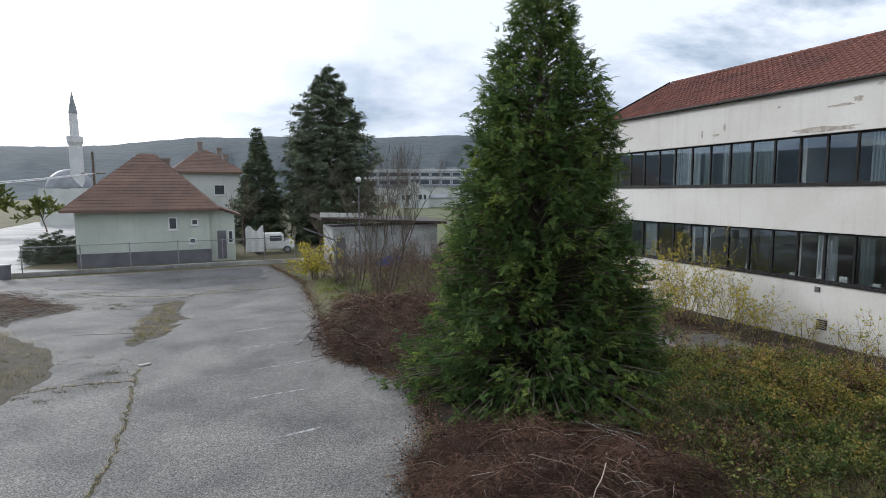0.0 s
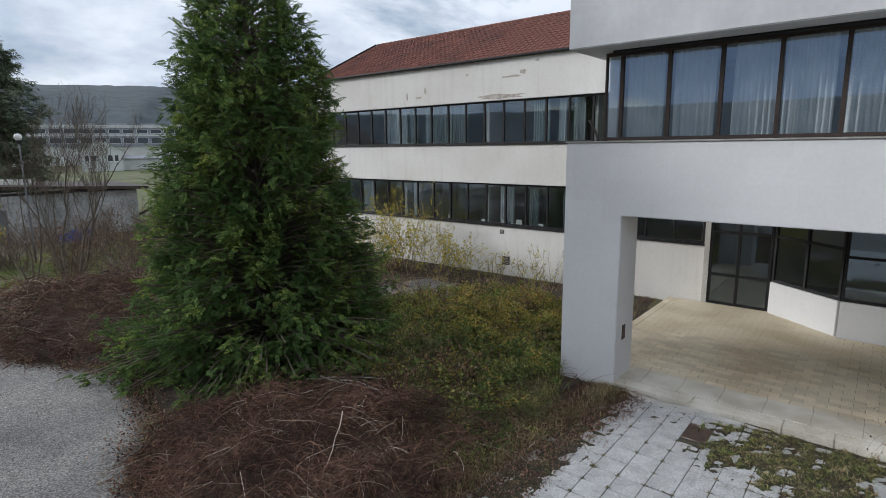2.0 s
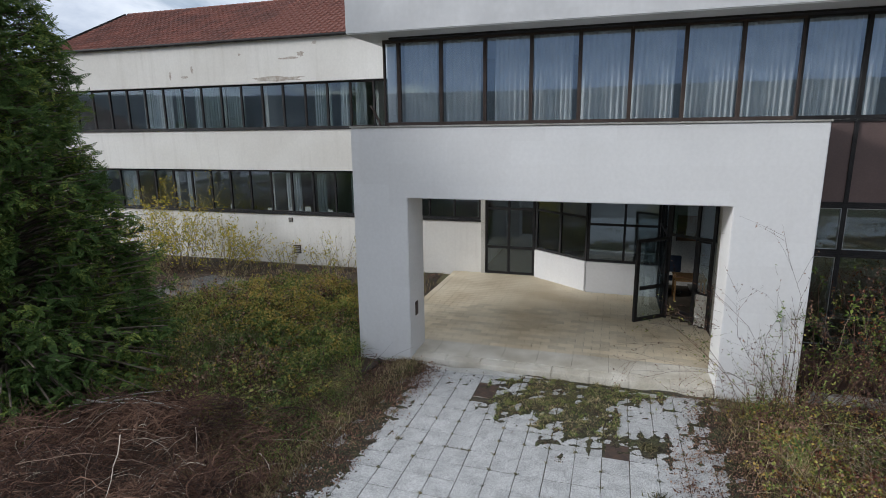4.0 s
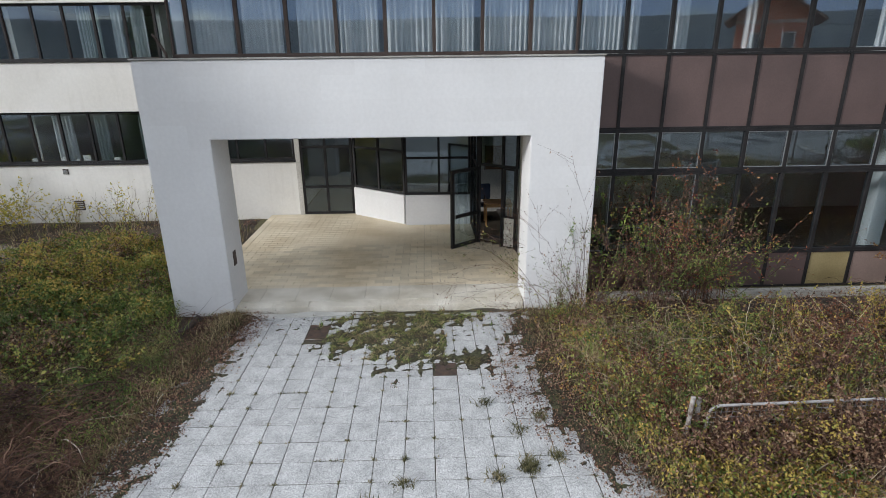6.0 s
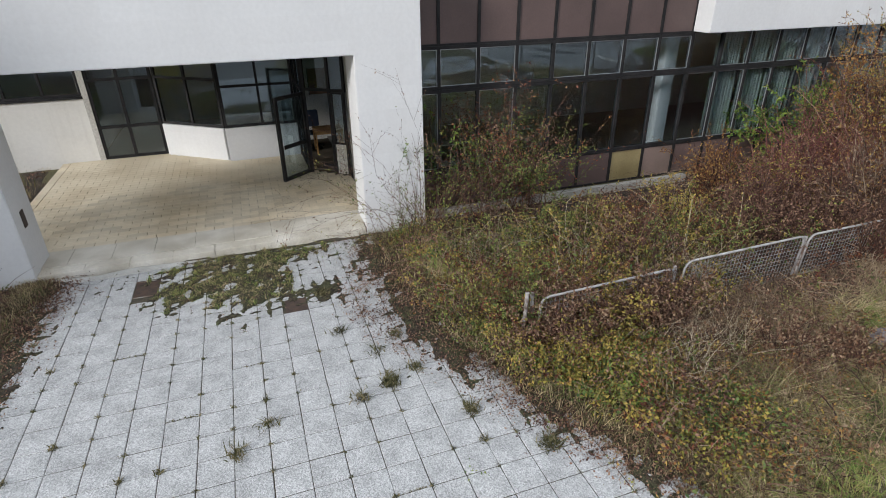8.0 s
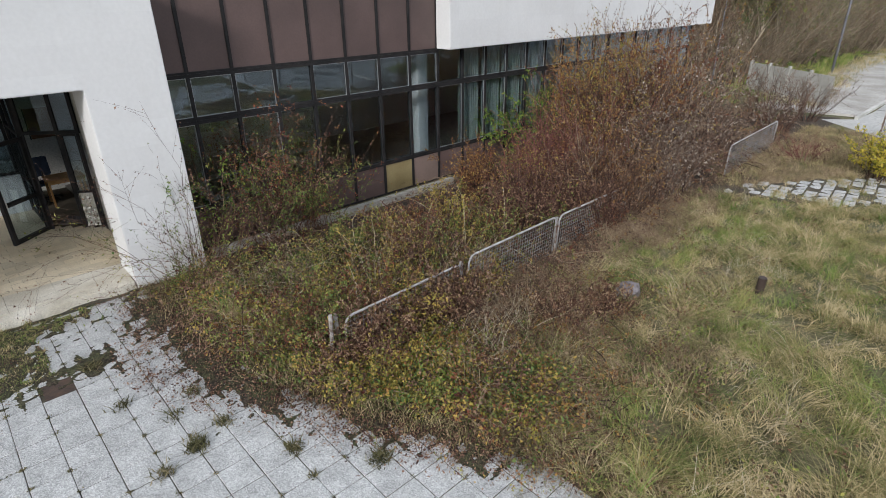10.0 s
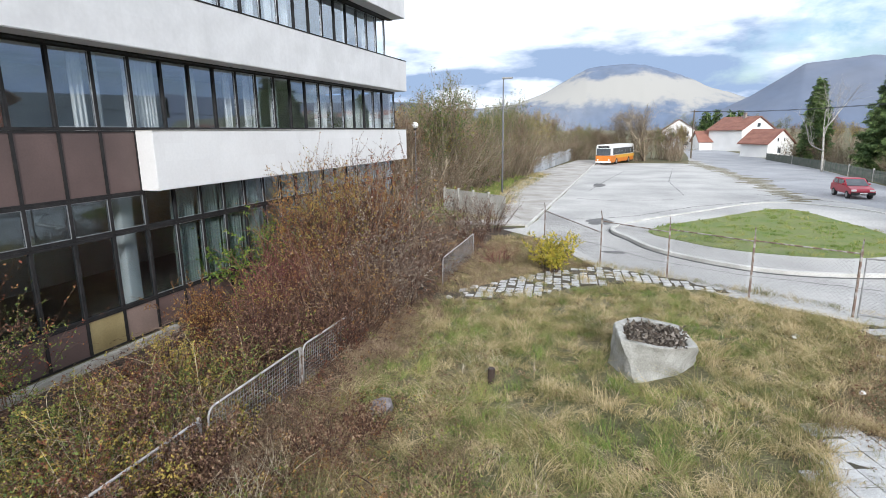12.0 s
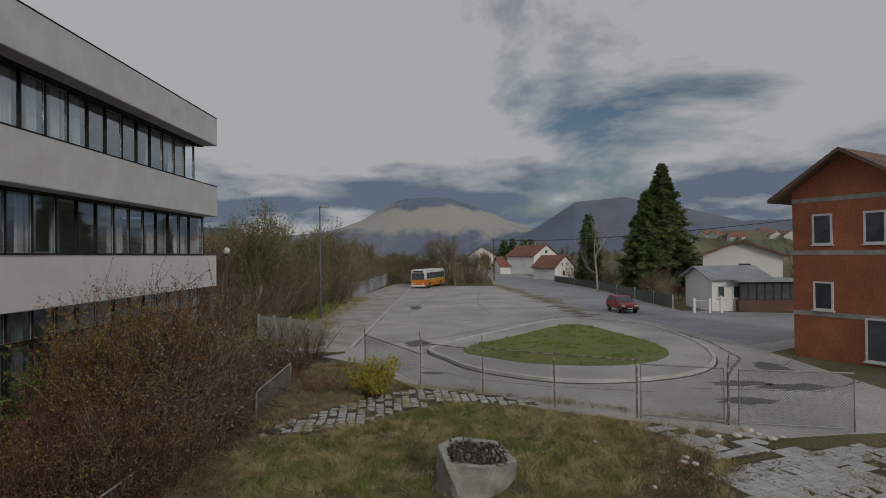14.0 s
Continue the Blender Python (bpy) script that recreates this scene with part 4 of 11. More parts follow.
def glazed(name, parent, a, b, z0, z1, posts, rails, mat_frame, mat_glass, w=0.06, label=""):
    """A glazed screen in the vertical plane from a to b (plan points): frame with posts and rails, one pane per field."""
    a, b = Vector((*a, 0)), Vector((*b, 0))
    d = b - a
    m = Matrix.Translation(a) @ Matrix.Rotation(math.atan2(d.y, d.x), 4, "Z")
    L = d.length
    xs = [0.0] + [p * L for p in posts] + [L]
    zs = [z0] + list(rails) + [z1]
    fr = Mesh()
    for x0, x1 in ((0, w), (L - w, L)):
        fr.box(x0, x1, -w / 2, w / 2, z0, z1, m)
    for c0, c1 in ((z0, z0 + w), (z1 - w, z1)):
        fr.box(w, L - w, -w / 2 + 0.003, w / 2 - 0.003, c0, c1, m)
    top = part(name, fr, mat_frame, parent, label)
    for x in xs[1:-1]:
        part("mullion", Mesh().box(x - w / 2, x + w / 2, -w / 2 + 0.001, w / 2 - 0.001, z0 + w, z1 - w, m), mat_frame, top)
    for x0, x1 in zip(xs, xs[1:]):
        a0, a1 = x0 + (w if x0 == 0 else w / 2), x1 - (w if x1 == L else w / 2)
        for z in zs[1:-1]:
            part("transom", Mesh().box(a0, a1, -w / 2 + 0.003, w / 2 - 0.003, z - w / 2, z + w / 2, m), mat_frame, top)
    for x0, x1 in zip(xs, xs[1:]):
        for c0, c1 in zip(zs, zs[1:]):
            g = part("pane", Mesh().box(x0 + w * 0.4, x1 - w * 0.4, -0.003, 0.003, c0 + w * 0.4, c1 - w * 0.4, m), M_GLASS if mat_glass is None else mat_glass, top)
            g.visible_shadow = False
    return top


glazed("glazed_door", main_b, (19.16, 4.36), (19.16, 2.58), FZ, 3.85, (0.48,), (1.15, 2.55), M_FRAME, None, 0.08, "dark-framed double glass door")
low1, low2, low3 = (19.12, 2.52), (17.72, 0.72), (17.66, -1.40)


def low_wall(a, b, h, t=0.18):
    a, b = Vector((*a, 0)), Vector((*b, 0))
    d = b - a
    m = Matrix.Translation(a) @ Matrix.Rotation(math.atan2(d.y, d.x), 4, "Z")
    return Mesh().box(0, d.length, -t / 2, t / 2, 0.0, h, m)


part("low_wall", low_wall(low1, low2, 1.14), M_WHITE, main_b, "low white wall under the glazing", bevel=0.01)
part("low_wall", low_wall(low2, low3, 1.14), M_WHITE, main_b, "low white wall under the glazing", bevel=0.01)
glazed("glazed_screen", main_b, low1, low2, 1.15, 3.85, (0.5,), (2.55,), M_FRAME, None, 0.07, "dark-framed glazing on a low wall")
glazed("glazed_screen", main_b, low2, low3, 1.15, 3.85, (0.52,), (2.35,), M_FRAME, None, 0.07, "dark-framed glazing on a low wall")
glazed("glazed_screen", main_b, (17.60, -1.44), (15.66, -1.46), FZ, 3.85, (0.5,), (1.15, 2.45), M_FRAME, None, 0.07, "dark-framed side glazing of the entrance")
glazed("entrance_frame", main_b, (15.62, -1.49), (14.86, -2.50), 2.47, 3.85, (0.62,), (), M_FRAME, None, 0.07, "dark frame over the entrance door")
for f in (0.0, 0.62, 0.97):
    x, y = 15.60 - 0.74 * f, -1.51 - 0.97 * f
    part("door_post", Mesh().box(x - 0.035, x + 0.035, y - 0.035, y + 0.035, FZ, 2.47), M_FRAME, main_b)
glazed("side_light", main_b, (15.13, -2.15), (14.90, -2.45), 1.05, 2.46, (), (), M_FRAME, None, 0.05)
foil = Mesh()
fm = Matrix.Translation((15.13, -2.15, 0)) @ Matrix.Rotation(math.atan2(-0.30, -0.23), 4, "Z")
nx, nz = 10, 16
rf = random.Random(3)
vf = [fm @ Vector((0.03 + 0.33 * i / nx, rf.uniform(-0.018, 0.018), FZ + 0.03 + 0.85 * j / nz)) for j in range(nz + 1) for i in range(nx + 1)]
foil.add([tuple(p) for p in vf], [(j * (nx + 1) + i, j * (nx + 1) + i + 1, (j + 1) * (nx + 1) + i + 1, (j + 1) * (nx + 1) + i) for j in range(nz) for i in range(nx)])
M_FOIL = material("crumpled foil panel", (0.75, 0.73, 0.68), (0.6, 0.58, 0.52), 0.3, metal=0.6, scale=8, fine=50, bump=0.4)
part("kick_panel", foil, M_FOIL, main_b, "crumpled silvery kick panel")
# open door leaf
leaf_door = glazed("glass_door", main_b, (15.60, -1.47), (14.95, -0.66), FZ + 0.02, 2.44, (), (1.10,), M_FRAME, None, 0.085, "dark-framed glass door standing open")
hx, hy = Vector((14.95, -0.66, 0)), (Vector((15.60, -1.47, 0)) - Vector((14.95, -0.66, 0))).normalized()
nrm = Vector((-hy.y, hy.x, 0))
for s in (-1, 1):
    p = hx + hy * 0.09 + nrm * 0.055 * s
    part("door_handle", Mesh().rod([(p.x, p.y, 1.06), (p.x, p.y, 1.30)], 0.014, 8), M_ALU, leaf_door, "metal pull handle", smooth=True)
solid("doormat", Mesh().box(-0.45, 0.45, -0.28, 0.28, 0, 0.02, Matrix.Translation((15.75, -2.15, FZ)) @ Matrix.Rotation(0.93, 4, "Z")), M_PATCH, "dark rubber doormat inside the doorway", "mat", bevel=0.006)

M_WOOD = material("yellow pine", (0.42, 0.24, 0.09), (0.32, 0.17, 0.06), 0.5, scale=3, fine=30, bump=0.1)
M_BLUE = material("dark blue fabric", (0.035, 0.05, 0.085), (0.025, 0.035, 0.06), 0.9, scale=6, fine=80, bump=0.3)
M_BOARD = material("brown board", (0.20, 0.10, 0.055), (0.15, 0.075, 0.04), 0.6, scale=2, fine=30, bump=0.1)
table = thing("table", "small yellow pine table inside the glass entrance", "table", (17.6, -2.30, FZ - 0.005))
part("tabletop", Mesh().box(-0.35, 0.35, -0.45, 0.45, 0.70, 0.735), M_WOOD, table, bevel=0.006)
for sx in (-0.3, 0.3):
    for sy in (-0.4, 0.4):
        part("leg", Mesh().box(sx - 0.025, sx + 0.025, sy - 0.025, sy + 0.025, 0, 0.70), M_WOOD, table, bevel=0.004)
    part("apron", Mesh().box(sx - 0.01, sx + 0.01, -0.37, 0.37, 0.61, 0.698), M_WOOD, table)
chair = thing("office_chair", "dark blue swivel chair pushed against the table", "chair", (18.15, -1.95, FZ - 0.005))
part("seat", Mesh().box(-0.23, 0.23, -0.23, 0.23, 0.45, 0.53), M_BLUE, chair, bevel=0.03)
part("backrest", Mesh().box(-0.04, 0.04, -0.21, 0.21, 0.62, 1.15, Matrix.Translation((0.22, 0, 0)) @ Matrix.Rotation(0.15, 4, "Y")), M_BLUE, chair, bevel=0.025)
part("back_bar", Mesh().bar((0.1, 0, 0.47), (0.27, 0, 0.75), 0.03), M_FRAME, chair)
part("column", Mesh().rod([(0, 0, 0.08), (0, 0, 0.45)], 0.025, 10), M_FRAME, chair)
for k in range(5):
    a = 2 * math.pi * k / 5
    part("foot", Mesh().bar((0, 0, 0.09), (0.27 * math.cos(a), 0.27 * math.sin(a), 0.05), 0.035), M_FRAME, chair)
    part("castor", Mesh().rod([(0.27 * math.cos(a) - 0.012, 0.27 * math.sin(a), 0.025), (0.27 * math.cos(a) + 0.012, 0.27 * math.sin(a), 0.025)], 0.025, 10), M_FRAME, chair)
board = thing("notice_board", "plain brown notice board on the inner wall", "board", (19.38, -2.40, 2.05))
part("panel", Mesh().box(-0.02, 0.0, -0.33, 0.33, -0.42, 0.42), M_BOARD, board, bevel=0.004)
part("frame", Mesh().box(-0.03, -0.0, -0.36, -0.335, -0.44, 0.44).box(-0.03, 0, 0.335, 0.36, -0.44, 0.44), M_FRAME, board)

# ---- curtains and things behind the windows ----
def curtain(x, y0, y1, z0, z1, seed, mat, label, depth=0.05, folds=9.0):
    """A hanging curtain with vertical folds."""
    r = random.Random(seed)
    n = max(8, int((y1 - y0) * 34))
    ph = r.uniform(0, 6)
    pts = [(x + depth * math.sin(ph + folds * 6.283 * (i / n) * (y1 - y0) + 0.8 * math.sin(i * 0.37 + ph)), y0 + (y1 - y0) * i / n) for i in range(n + 1)]
    v, f = [], []
    for o in (0.0, 0.006):
        for z, s in ((z0, 1.0), ((z0 + z1) / 2, 0.9), (z1, 0.55)):
            mid = (y0 + y1) / 2
            v += [(x + (px - x) * s + o, mid + (py - mid) * (0.94 + 0.06 * s), z) for px, py in pts]
    k = n + 1
    for o in (0, 3 * k):
        for j in range(2):
            f += [(o + j * k + i, o + j * k + i + 1, o + (j + 1) * k + i + 1, o + (j + 1) * k + i) for i in range(n)]
    return solid("curtain", Mesh().add(v, f), mat, label, "curtain", group="curtains", smooth=True)


M_CURTGREEN = material("faded greenish curtain", (0.40, 0.44, 0.41), (0.32, 0.36, 0.33), 0.9, scale=3, fine=50, bump=0.1, translucent=0.2)
rc = random.Random(21)
ci = 0
for a, b in zip(ys, ys[1:]):
    w = a - b
    if b > -4.3:                     # over the porch: nearly every bay
        cover = rc.choice(((0.0, 1.0), (0.0, 1.0), (0.0, 0.86), (0.12, 1.0), (0.0, 1.0)))
    else:
        cover = rc.choice(((0.0, 0.0), (0.5, 1.0), (0.0, 0.4), (0.0, 1.0), (0.6, 0.95), (0.0, 0.0), (0.0, 0.35)))
    if cover[1] - cover[0] > 0.05:
        ci += 1
        curtain(XF + 0.22, b + w * cover[0] + 0.03, b + w * cover[1] - 0.03, 5.34, 7.27, 900 + ci, M_CURTAIN, "pale pleated curtain behind the office glass")
for k in range(23):
    y = -3.75 - k
    if rc.random() < 0.5:
        ci += 1
        w0, w1 = rc.choice(((0.05, 0.5), (0.5, 0.95), (0.05, 0.95)))
        curtain(XF + 0.22, y - 1 + w0, y - 1 + w1, 8.61, 10.75, 900 + ci, M_CURTAIN, "pale pleated curtain behind the office glass")
for a, b in zip(ys3, ys3[1:]):
    if b < -11.3 and rc.random() < 0.85:
        ci += 1
        curtain(XF + 0.22, b + 0.04, a - 0.04, 0.06, 3.92, 900 + ci, M_CURTGREEN, "faded greenish full-height curtain behind the glass", depth=0.03)
# wing, upper and lower row
for row, (z0, z1) in enumerate(((2.05, 3.8), (5.39, 7.12))):
    n = 26 if row else 18
    for k in range(n):
        if rc.random() < (0.75 if row else 0.45):
            ci += 1
            y = rc.uniform(8.4, 23.2)
            curtain(XP + 0.2 + 0.012 * (ci % 3), y, y + rc.uniform(0.25, 0.75), z0, z1, 900 + ci, M_CURTAIN if rc.random() < 0.6 else M_CURTGREEN, "grey hanging curtain behind the wing window")
# papers and boxes on the inner window ledge
for k, y in enumerate((10.3, 10.6, 11.6, 12.0, 12.4, 13.1, 13.4, 15.2)):
    h = 0.12 + 0.22 * ((k * 7) % 5) / 5
    solid("paper_stack" if k % 2 else "cardboard_box", Mesh().box(XG + 0.215, XG + 0.29, y, y + 0.2 + 0.03 * (k % 3), 2.041, 2.04 + h), M_LITTERW, "small pale box standing on the window ledge", "box", bevel=0.006)
# white lines of the inner door and shelves in the hall
for y, x in ((-5.6, 15.0), (-8.3, 15.8)):
    st = thing("shelf", "pale shelf unit standing in the dark hall", "shelf", (x, y, 0.05))
    for s in (-0.6, 0.6):
        part("side", Mesh().box(-0.2, 0.2, s - 0.02, s + 0.02, 0, 2.0), M_INNER, st)
    for z in (0.1, 0.7, 1.3, 1.96):
        part("board", Mesh().box(-0.2, 0.2, -0.58, 0.58, z, z + 0.03), M_INNER, st)
stairs = thing("staircase", "pale concrete staircase inside the glass hall", "stairs", (16.0, -9.0, 0.05))
for k in range(12):
    part("step", Mesh().box(0, 1.4, k * 0.28, k * 0.28 + 0.30, k * 0.17, k * 0.17 + 0.17), M_STEP, stairs)

# ---- fences, planter and small things of the yard ----
M_OLDGALV = material("rust-stained galvanised tube", (0.25, 0.245, 0.235), (0.12, 0.085, 0.06), 0.7, metal=0.2, scale=5, fine=40, bump=0.15)
M_PALEGALV = material("pale galvanised tube", (0.46, 0.45, 0.45), (0.27, 0.25, 0.235), 0.65, metal=0.15, scale=5, fine=40, bump=0.15)
M_GALV = material("weathered galvanised steel", (0.34, 0.345, 0.35), (0.22, 0.21, 0.20), 0.6, metal=0.4, scale=4, fine=50, bump=0.1)
M_RUST = material("rusty painted steel", (0.15, 0.10, 0.075), (0.34, 0.32, 0.30), 0.8, scale=5, fine=40, bump=0.3, contrast=(0.45, 0.6))
M_WIRE = material("dull fence wire", (0.21, 0.21, 0.21), (0.13, 0.12, 0.11), 0.6, metal=0.3, scale=6, fine=60, bump=0)


def wire_net(m, L, z0, z1, pitch, w, x0=0.0):
    """Woven diamond wires in the plane y = 0 of m, from x0 to L."""
    h = z1 - z0
    net = Mesh()
    k = -h
    while k < L - x0:
        for s in (1, -1):
            a, b = max(0.0, k), min(L - x0, k + h)
            if b > a + 0.02:
                za, zb = a - k, b - k
                if s < 0:
                    za, zb = h - za, h - zb
                y = 0.002 * s
                net.bar(m @ Vector((x0 + a, y, z0 + za)), m @ Vector((x0 + b, y, z0 + zb)), w)
        k += pitch
    return net


def grid_net(m, x0, x1, z0, z1, pitch, r):
    """Crimped wires woven square, in the plane y = 0 of m."""
    net = Mesh()
    nx, nz = int((x1 - x0) / pitch), int((z1 - z0) / pitch)
    for i in range(nx + 1):
        x = x0 + (x1 - x0) * i / nx
        net.bar(m @ Vector((x, 0.003, z0)), m @ Vector((x, 0.003, z1)), r)
    for i in range(nz + 1):
        z = z0 + (z1 - z0) * i / nz
        net.bar(m @ Vector((x0, -0.003, z)), m @ Vector((x1, -0.003, z)), r)
    return net


def mesh_panel(a, b, h, lean=0.0, pitch=0.078, label="tubular steel fence panel with a woven wire grid"):
    a, b = Vector((*a, 0)), Vector((*b, 0))
    d = b - a
    m = Matrix.Rotation(math.atan2(d.y, d.x), 4, "Z") @ Matrix.Rotation(lean, 4, "X")
    L = d.length
    t = thing("wire_fence", label, "fence", a, "wire fence panels")
    r = 0.14
    loop = [(0, 0, 0), (0, 0, h - r)] + [(r - r * math.cos(q), 0, h - r + r * math.sin(q)) for q in (0.5, 1.0, 1.57)] + [(L - r, 0, h)] + [(L - r + r * math.sin(q), 0, h - r + r * math.cos(q)) for q in (0.5, 1.0, 1.57)] + [(L, 0, 0)]
    part("frame", Mesh().rod([m @ Vector(p) for p in loop], 0.021, 8), M_PALEGALV, t, smooth=True)
    part("rail", Mesh().rod([m @ Vector((0, 0, 0.08)), m @ Vector((L, 0, 0.08))], 0.018, 8), M_OLDGALV, t, smooth=True)
    part("wire_mesh", grid_net(m, 0.02, L - 0.02, 0.09, h - 0.02, pitch, 0.0052), M_GALV, t)
    return t


mesh_panel((6.27, -3.75), (6.33, -6.30), 0.86, 0.05)
mesh_panel((6.33, -6.48), (6.39, -9.20), 0.95, 0.06)
mesh_panel((6.40, -9.36), (6.42, -12.1), 0.92, 0.04)
mesh_panel((6.44, -12.3), (6.35, -15.0), 0.92, -0.05)
mesh_panel((6.07, -17.55), (6.30, -22.3), 1.0, 0.03)
for (x, y), h, tilt in (((6.27, -3.48), 1.0, -0.03), ((6.30, -3.66), 0.92, 0.02), ((6.33, -6.38), 0.85, 0.03), ((6.38, -9.28), 0.9, 0.0)):
    solid("fence_post", Mesh().rod([(x, y, -0.2), (x + tilt, y + tilt, h)], 0.032, 8), M_RUST, "leaning rusty steel fence post with flaking paint", "fence post", group="old fence posts", smooth=False)

# chain-link fence along the road
POSTS = [(4.10, -28.0, 1.7), (1.04, -22.48, 2.16), (-1.36, -20.60, 2.26), (-3.72, -19.03, 2.28), (-6.12, -17.77, 2.28), (-8.62, -16.92, 2.18)]
for x, y, h in POSTS:
    p = thing("fence_post", "thin rusty steel fence post with a bent arm", "fence post", (x, y, 0), "chain-link fence posts")
    part("shaft", Mesh().box(-0.028, 0.028, -0.028, 0.028, -0.2, h - 0.3), M_RUST, p, bevel=0.006)
    part("arm", Mesh().bar((0, 0, h - 0.3), (0.03, 0.10, h), 0.032), M_RUST, p)
for (x0, y0, h0), (x1, y1, h1) in zip(POSTS, POSTS[1:]):
    a, b = Vector((x0, y0, 0)), Vector((x1, y1, 0))
    d = b - a
    gate = x1 < -7
    hh = min(h0, h1) - 0.45
    m = Matrix.Rotation(math.atan2(d.y, d.x), 4, "Z")
    t = thing("gate" if gate else "fence_section", "white tubular gate leaf with woven wire" if gate else "rusty chain-link fence section between steel posts", "gate" if gate else "fence", a, "" if gate else "chain-link fence sections")
    L = d.length
    if gate:
        loop = [(0.12, 0, -0.02), (0.12, 0, hh), (L - 0.12, 0, hh), (L - 0.12, 0, -0.02), (L - 0.12, 0, 0.12), (0.12, 0, 0.12)]
        part("frame", Mesh().rod([m @ Vector(p) for p in loop], 0.03, 8), M_GALV, t)
    else:
        part("top_rail", Mesh().rod([m @ Vector((0.02, 0, hh + 0.02)), m @ Vector((L - 0.02, 0, hh + 0.02))], 0.022, 8), M_RUST, t)
    part("wire_mesh", wire_net(m, L - 0.13, 0.08, hh, 0.11, 0.0045, 0.13), M_WIRE, t)
x, y = -8.75, -16.8
t = thing("gate", "white tubular gate leaf with woven wire", "gate", (x, y, 0))
m = Matrix.Rotation(math.radians(168), 4, "Z")
part("frame", Mesh().rod([m @ Vector(p) for p in [(0.12, 0, -0.02), (0.12, 0, 1.72), (3.2, 0, 1.72), (3.2, 0, -0.02), (3.2, 0, 0.12), (0.12, 0, 0.12)]], 0.03, 8), M_GALV, t)
part("wire_mesh", wire_net(m, 3.18, 0.14, 1.7, 0.085, 0.006, 0.14), M_WIRE, t)

# tilted concrete planter
planter = thing("planter", "tilted faceted concrete planter with dead leaves on top", "planter", (-0.63, -12.45, 0.0))
pm = Mesh()
low = [(0.93, -0.05), (0.30, 0.98), (-0.62, 0.10), (-1.0, -0.72), (0.05, -1.05), (0.7, -0.75)]
up = [(0.78, -0.42), (0.62, 0.42), (-0.12, 0.62), (-0.88, 0.12), (-0.55, -0.80), (0.30, -0.90)]
hz = [0.80, 0.72, 0.70, 0.62, 0.74, 0.82]
n6 = 6
rim = [(x * 0.78 - 0.01, y * 0.78 - 0.02) for x, y in up]
pm.add([(x * 0.92, y * 0.92, -0.1) for x, y in low] + [(x, y, h) for (x, y), h in zip(up, hz)] + [(x, y, h - 0.01) for (x, y), h in zip(rim, hz)] + [(x * 0.97, y * 0.97, h - 0.14) for (x, y), h in zip(rim, hz)],
       [(i, (i + 1) % n6, n6 + (i + 1) % n6, n6 + i) for i in range(n6)] + [(n6 * k + i, n6 * k + (i + 1) % n6, n6 * (k + 1) + (i + 1) % n6, n6 * (k + 1) + i) for k in (1, 2) for i in range(n6)] + [tuple(range(n6))[::-1]])
M_PLANTER = material("lichened concrete", (0.40, 0.395, 0.37), (0.23, 0.225, 0.20), 0.95, scale=2.0, fine=30, fine_amount=0.15, bump=0.4, streak=0.5, streak_col=(0.10, 0.10, 0.085))
shell = pm.data("shell", M_PLANTER)
bm = bmesh.new()
bm.from_mesh(shell)
bmesh.ops.subdivide_edges(bm, edges=bm.edges[:], cuts=7, use_grid_fill=True)
for _ in range(2):
    bmesh.ops.smooth_vert(bm, verts=bm.verts[:], factor=0.5, use_axis_x=True, use_axis_y=True, use_axis_z=True)
for v in bm.verts:
    v.co += Vector((1, 1, 0.6)) * 0.035 * noise.noise(v.co * 4.0) + Vector((0.6, 0.8, 0.5)) * 0.014 * noise.noise(v.co * 13.0)
bm.to_mesh(shell)
bm.free()
part("shell", shell, None, planter)
planter.scale = (1.1, 1.1, 1.1)
part("soil", Mesh().add([(x * 0.98, y * 0.98, h - 0.06) for (x, y), h in zip(rim, hz)] + [(0, 0, 0.70)], [(i, (i + 1) % n6, n6) for i in range(n6)]), M_SOIL, planter, "dry soil fill")
nl = 500
M_DEADLEAF = two_tone(material("grey dead leaf", (0.2, 0.18, 0.15), rough=0.9, fine=60, bump=0), (0.055, 0.044, 0.036), (0.125, 0.105, 0.083), (0.25, 0.22, 0.19), noise_scale=2.0, noise_weight=0.3)
C = np.stack([RNG.uniform(-0.62, 0.55, nl), RNG.uniform(-0.62, 0.45, nl), np.zeros(nl)], 1)
C[:, 2] = 0.70 + 0.06 * (C[:, 0] - C[:, 1] * 0.6) + RNG.uniform(0, 0.05, nl)
V, F = leaf_quads(C, rand_dirs(nl, 0.2), rand_dirs(nl), RNG.uniform(0.06, 0.14, nl), RNG.uniform(0.04, 0.08, nl))
ob = part("dead_leaves", raw_mesh("dead_leaves", V, F, M_DEADLEAF), None, planter, "withered brown leaves")
ob["kind"] = "stuff"

# stump of a cut pipe, lumps of stone, litter
solid("pipe_stub", Mesh().rod([(2.62, -10.66, -0.1), (2.60, -10.64, 0.36)], 0.075, 14), M_BROWNFRAME, "short dark pipe stub standing in the grass", "pipe", bevel=0.006)


def stone(x, y, z, s, mat, label, seed, flat=0.6, name="stone"):
    r = np.random.default_rng(seed)
    bm = bmesh.new()
    bmesh.ops.create_icosphere(bm, subdivisions=2, radius=s)
    for v in bm.verts:
        k = 1 + 0.35 * noise.noise(v.co * (1.6 / s) + Vector((seed, 0, 0))) + r.uniform(-0.06, 0.06)
        v.co = Vector((v.co.x * k, v.co.y * k, v.co.z * k * flat))
    me = bpy.data.meshes.new(name)
    bm.to_mesh(me)
    bm.free()
    me.materials.append(mat)
    ob = new(name, me)
    ob.location = (x, y, z)
    return tagged(ob, label, "stone")


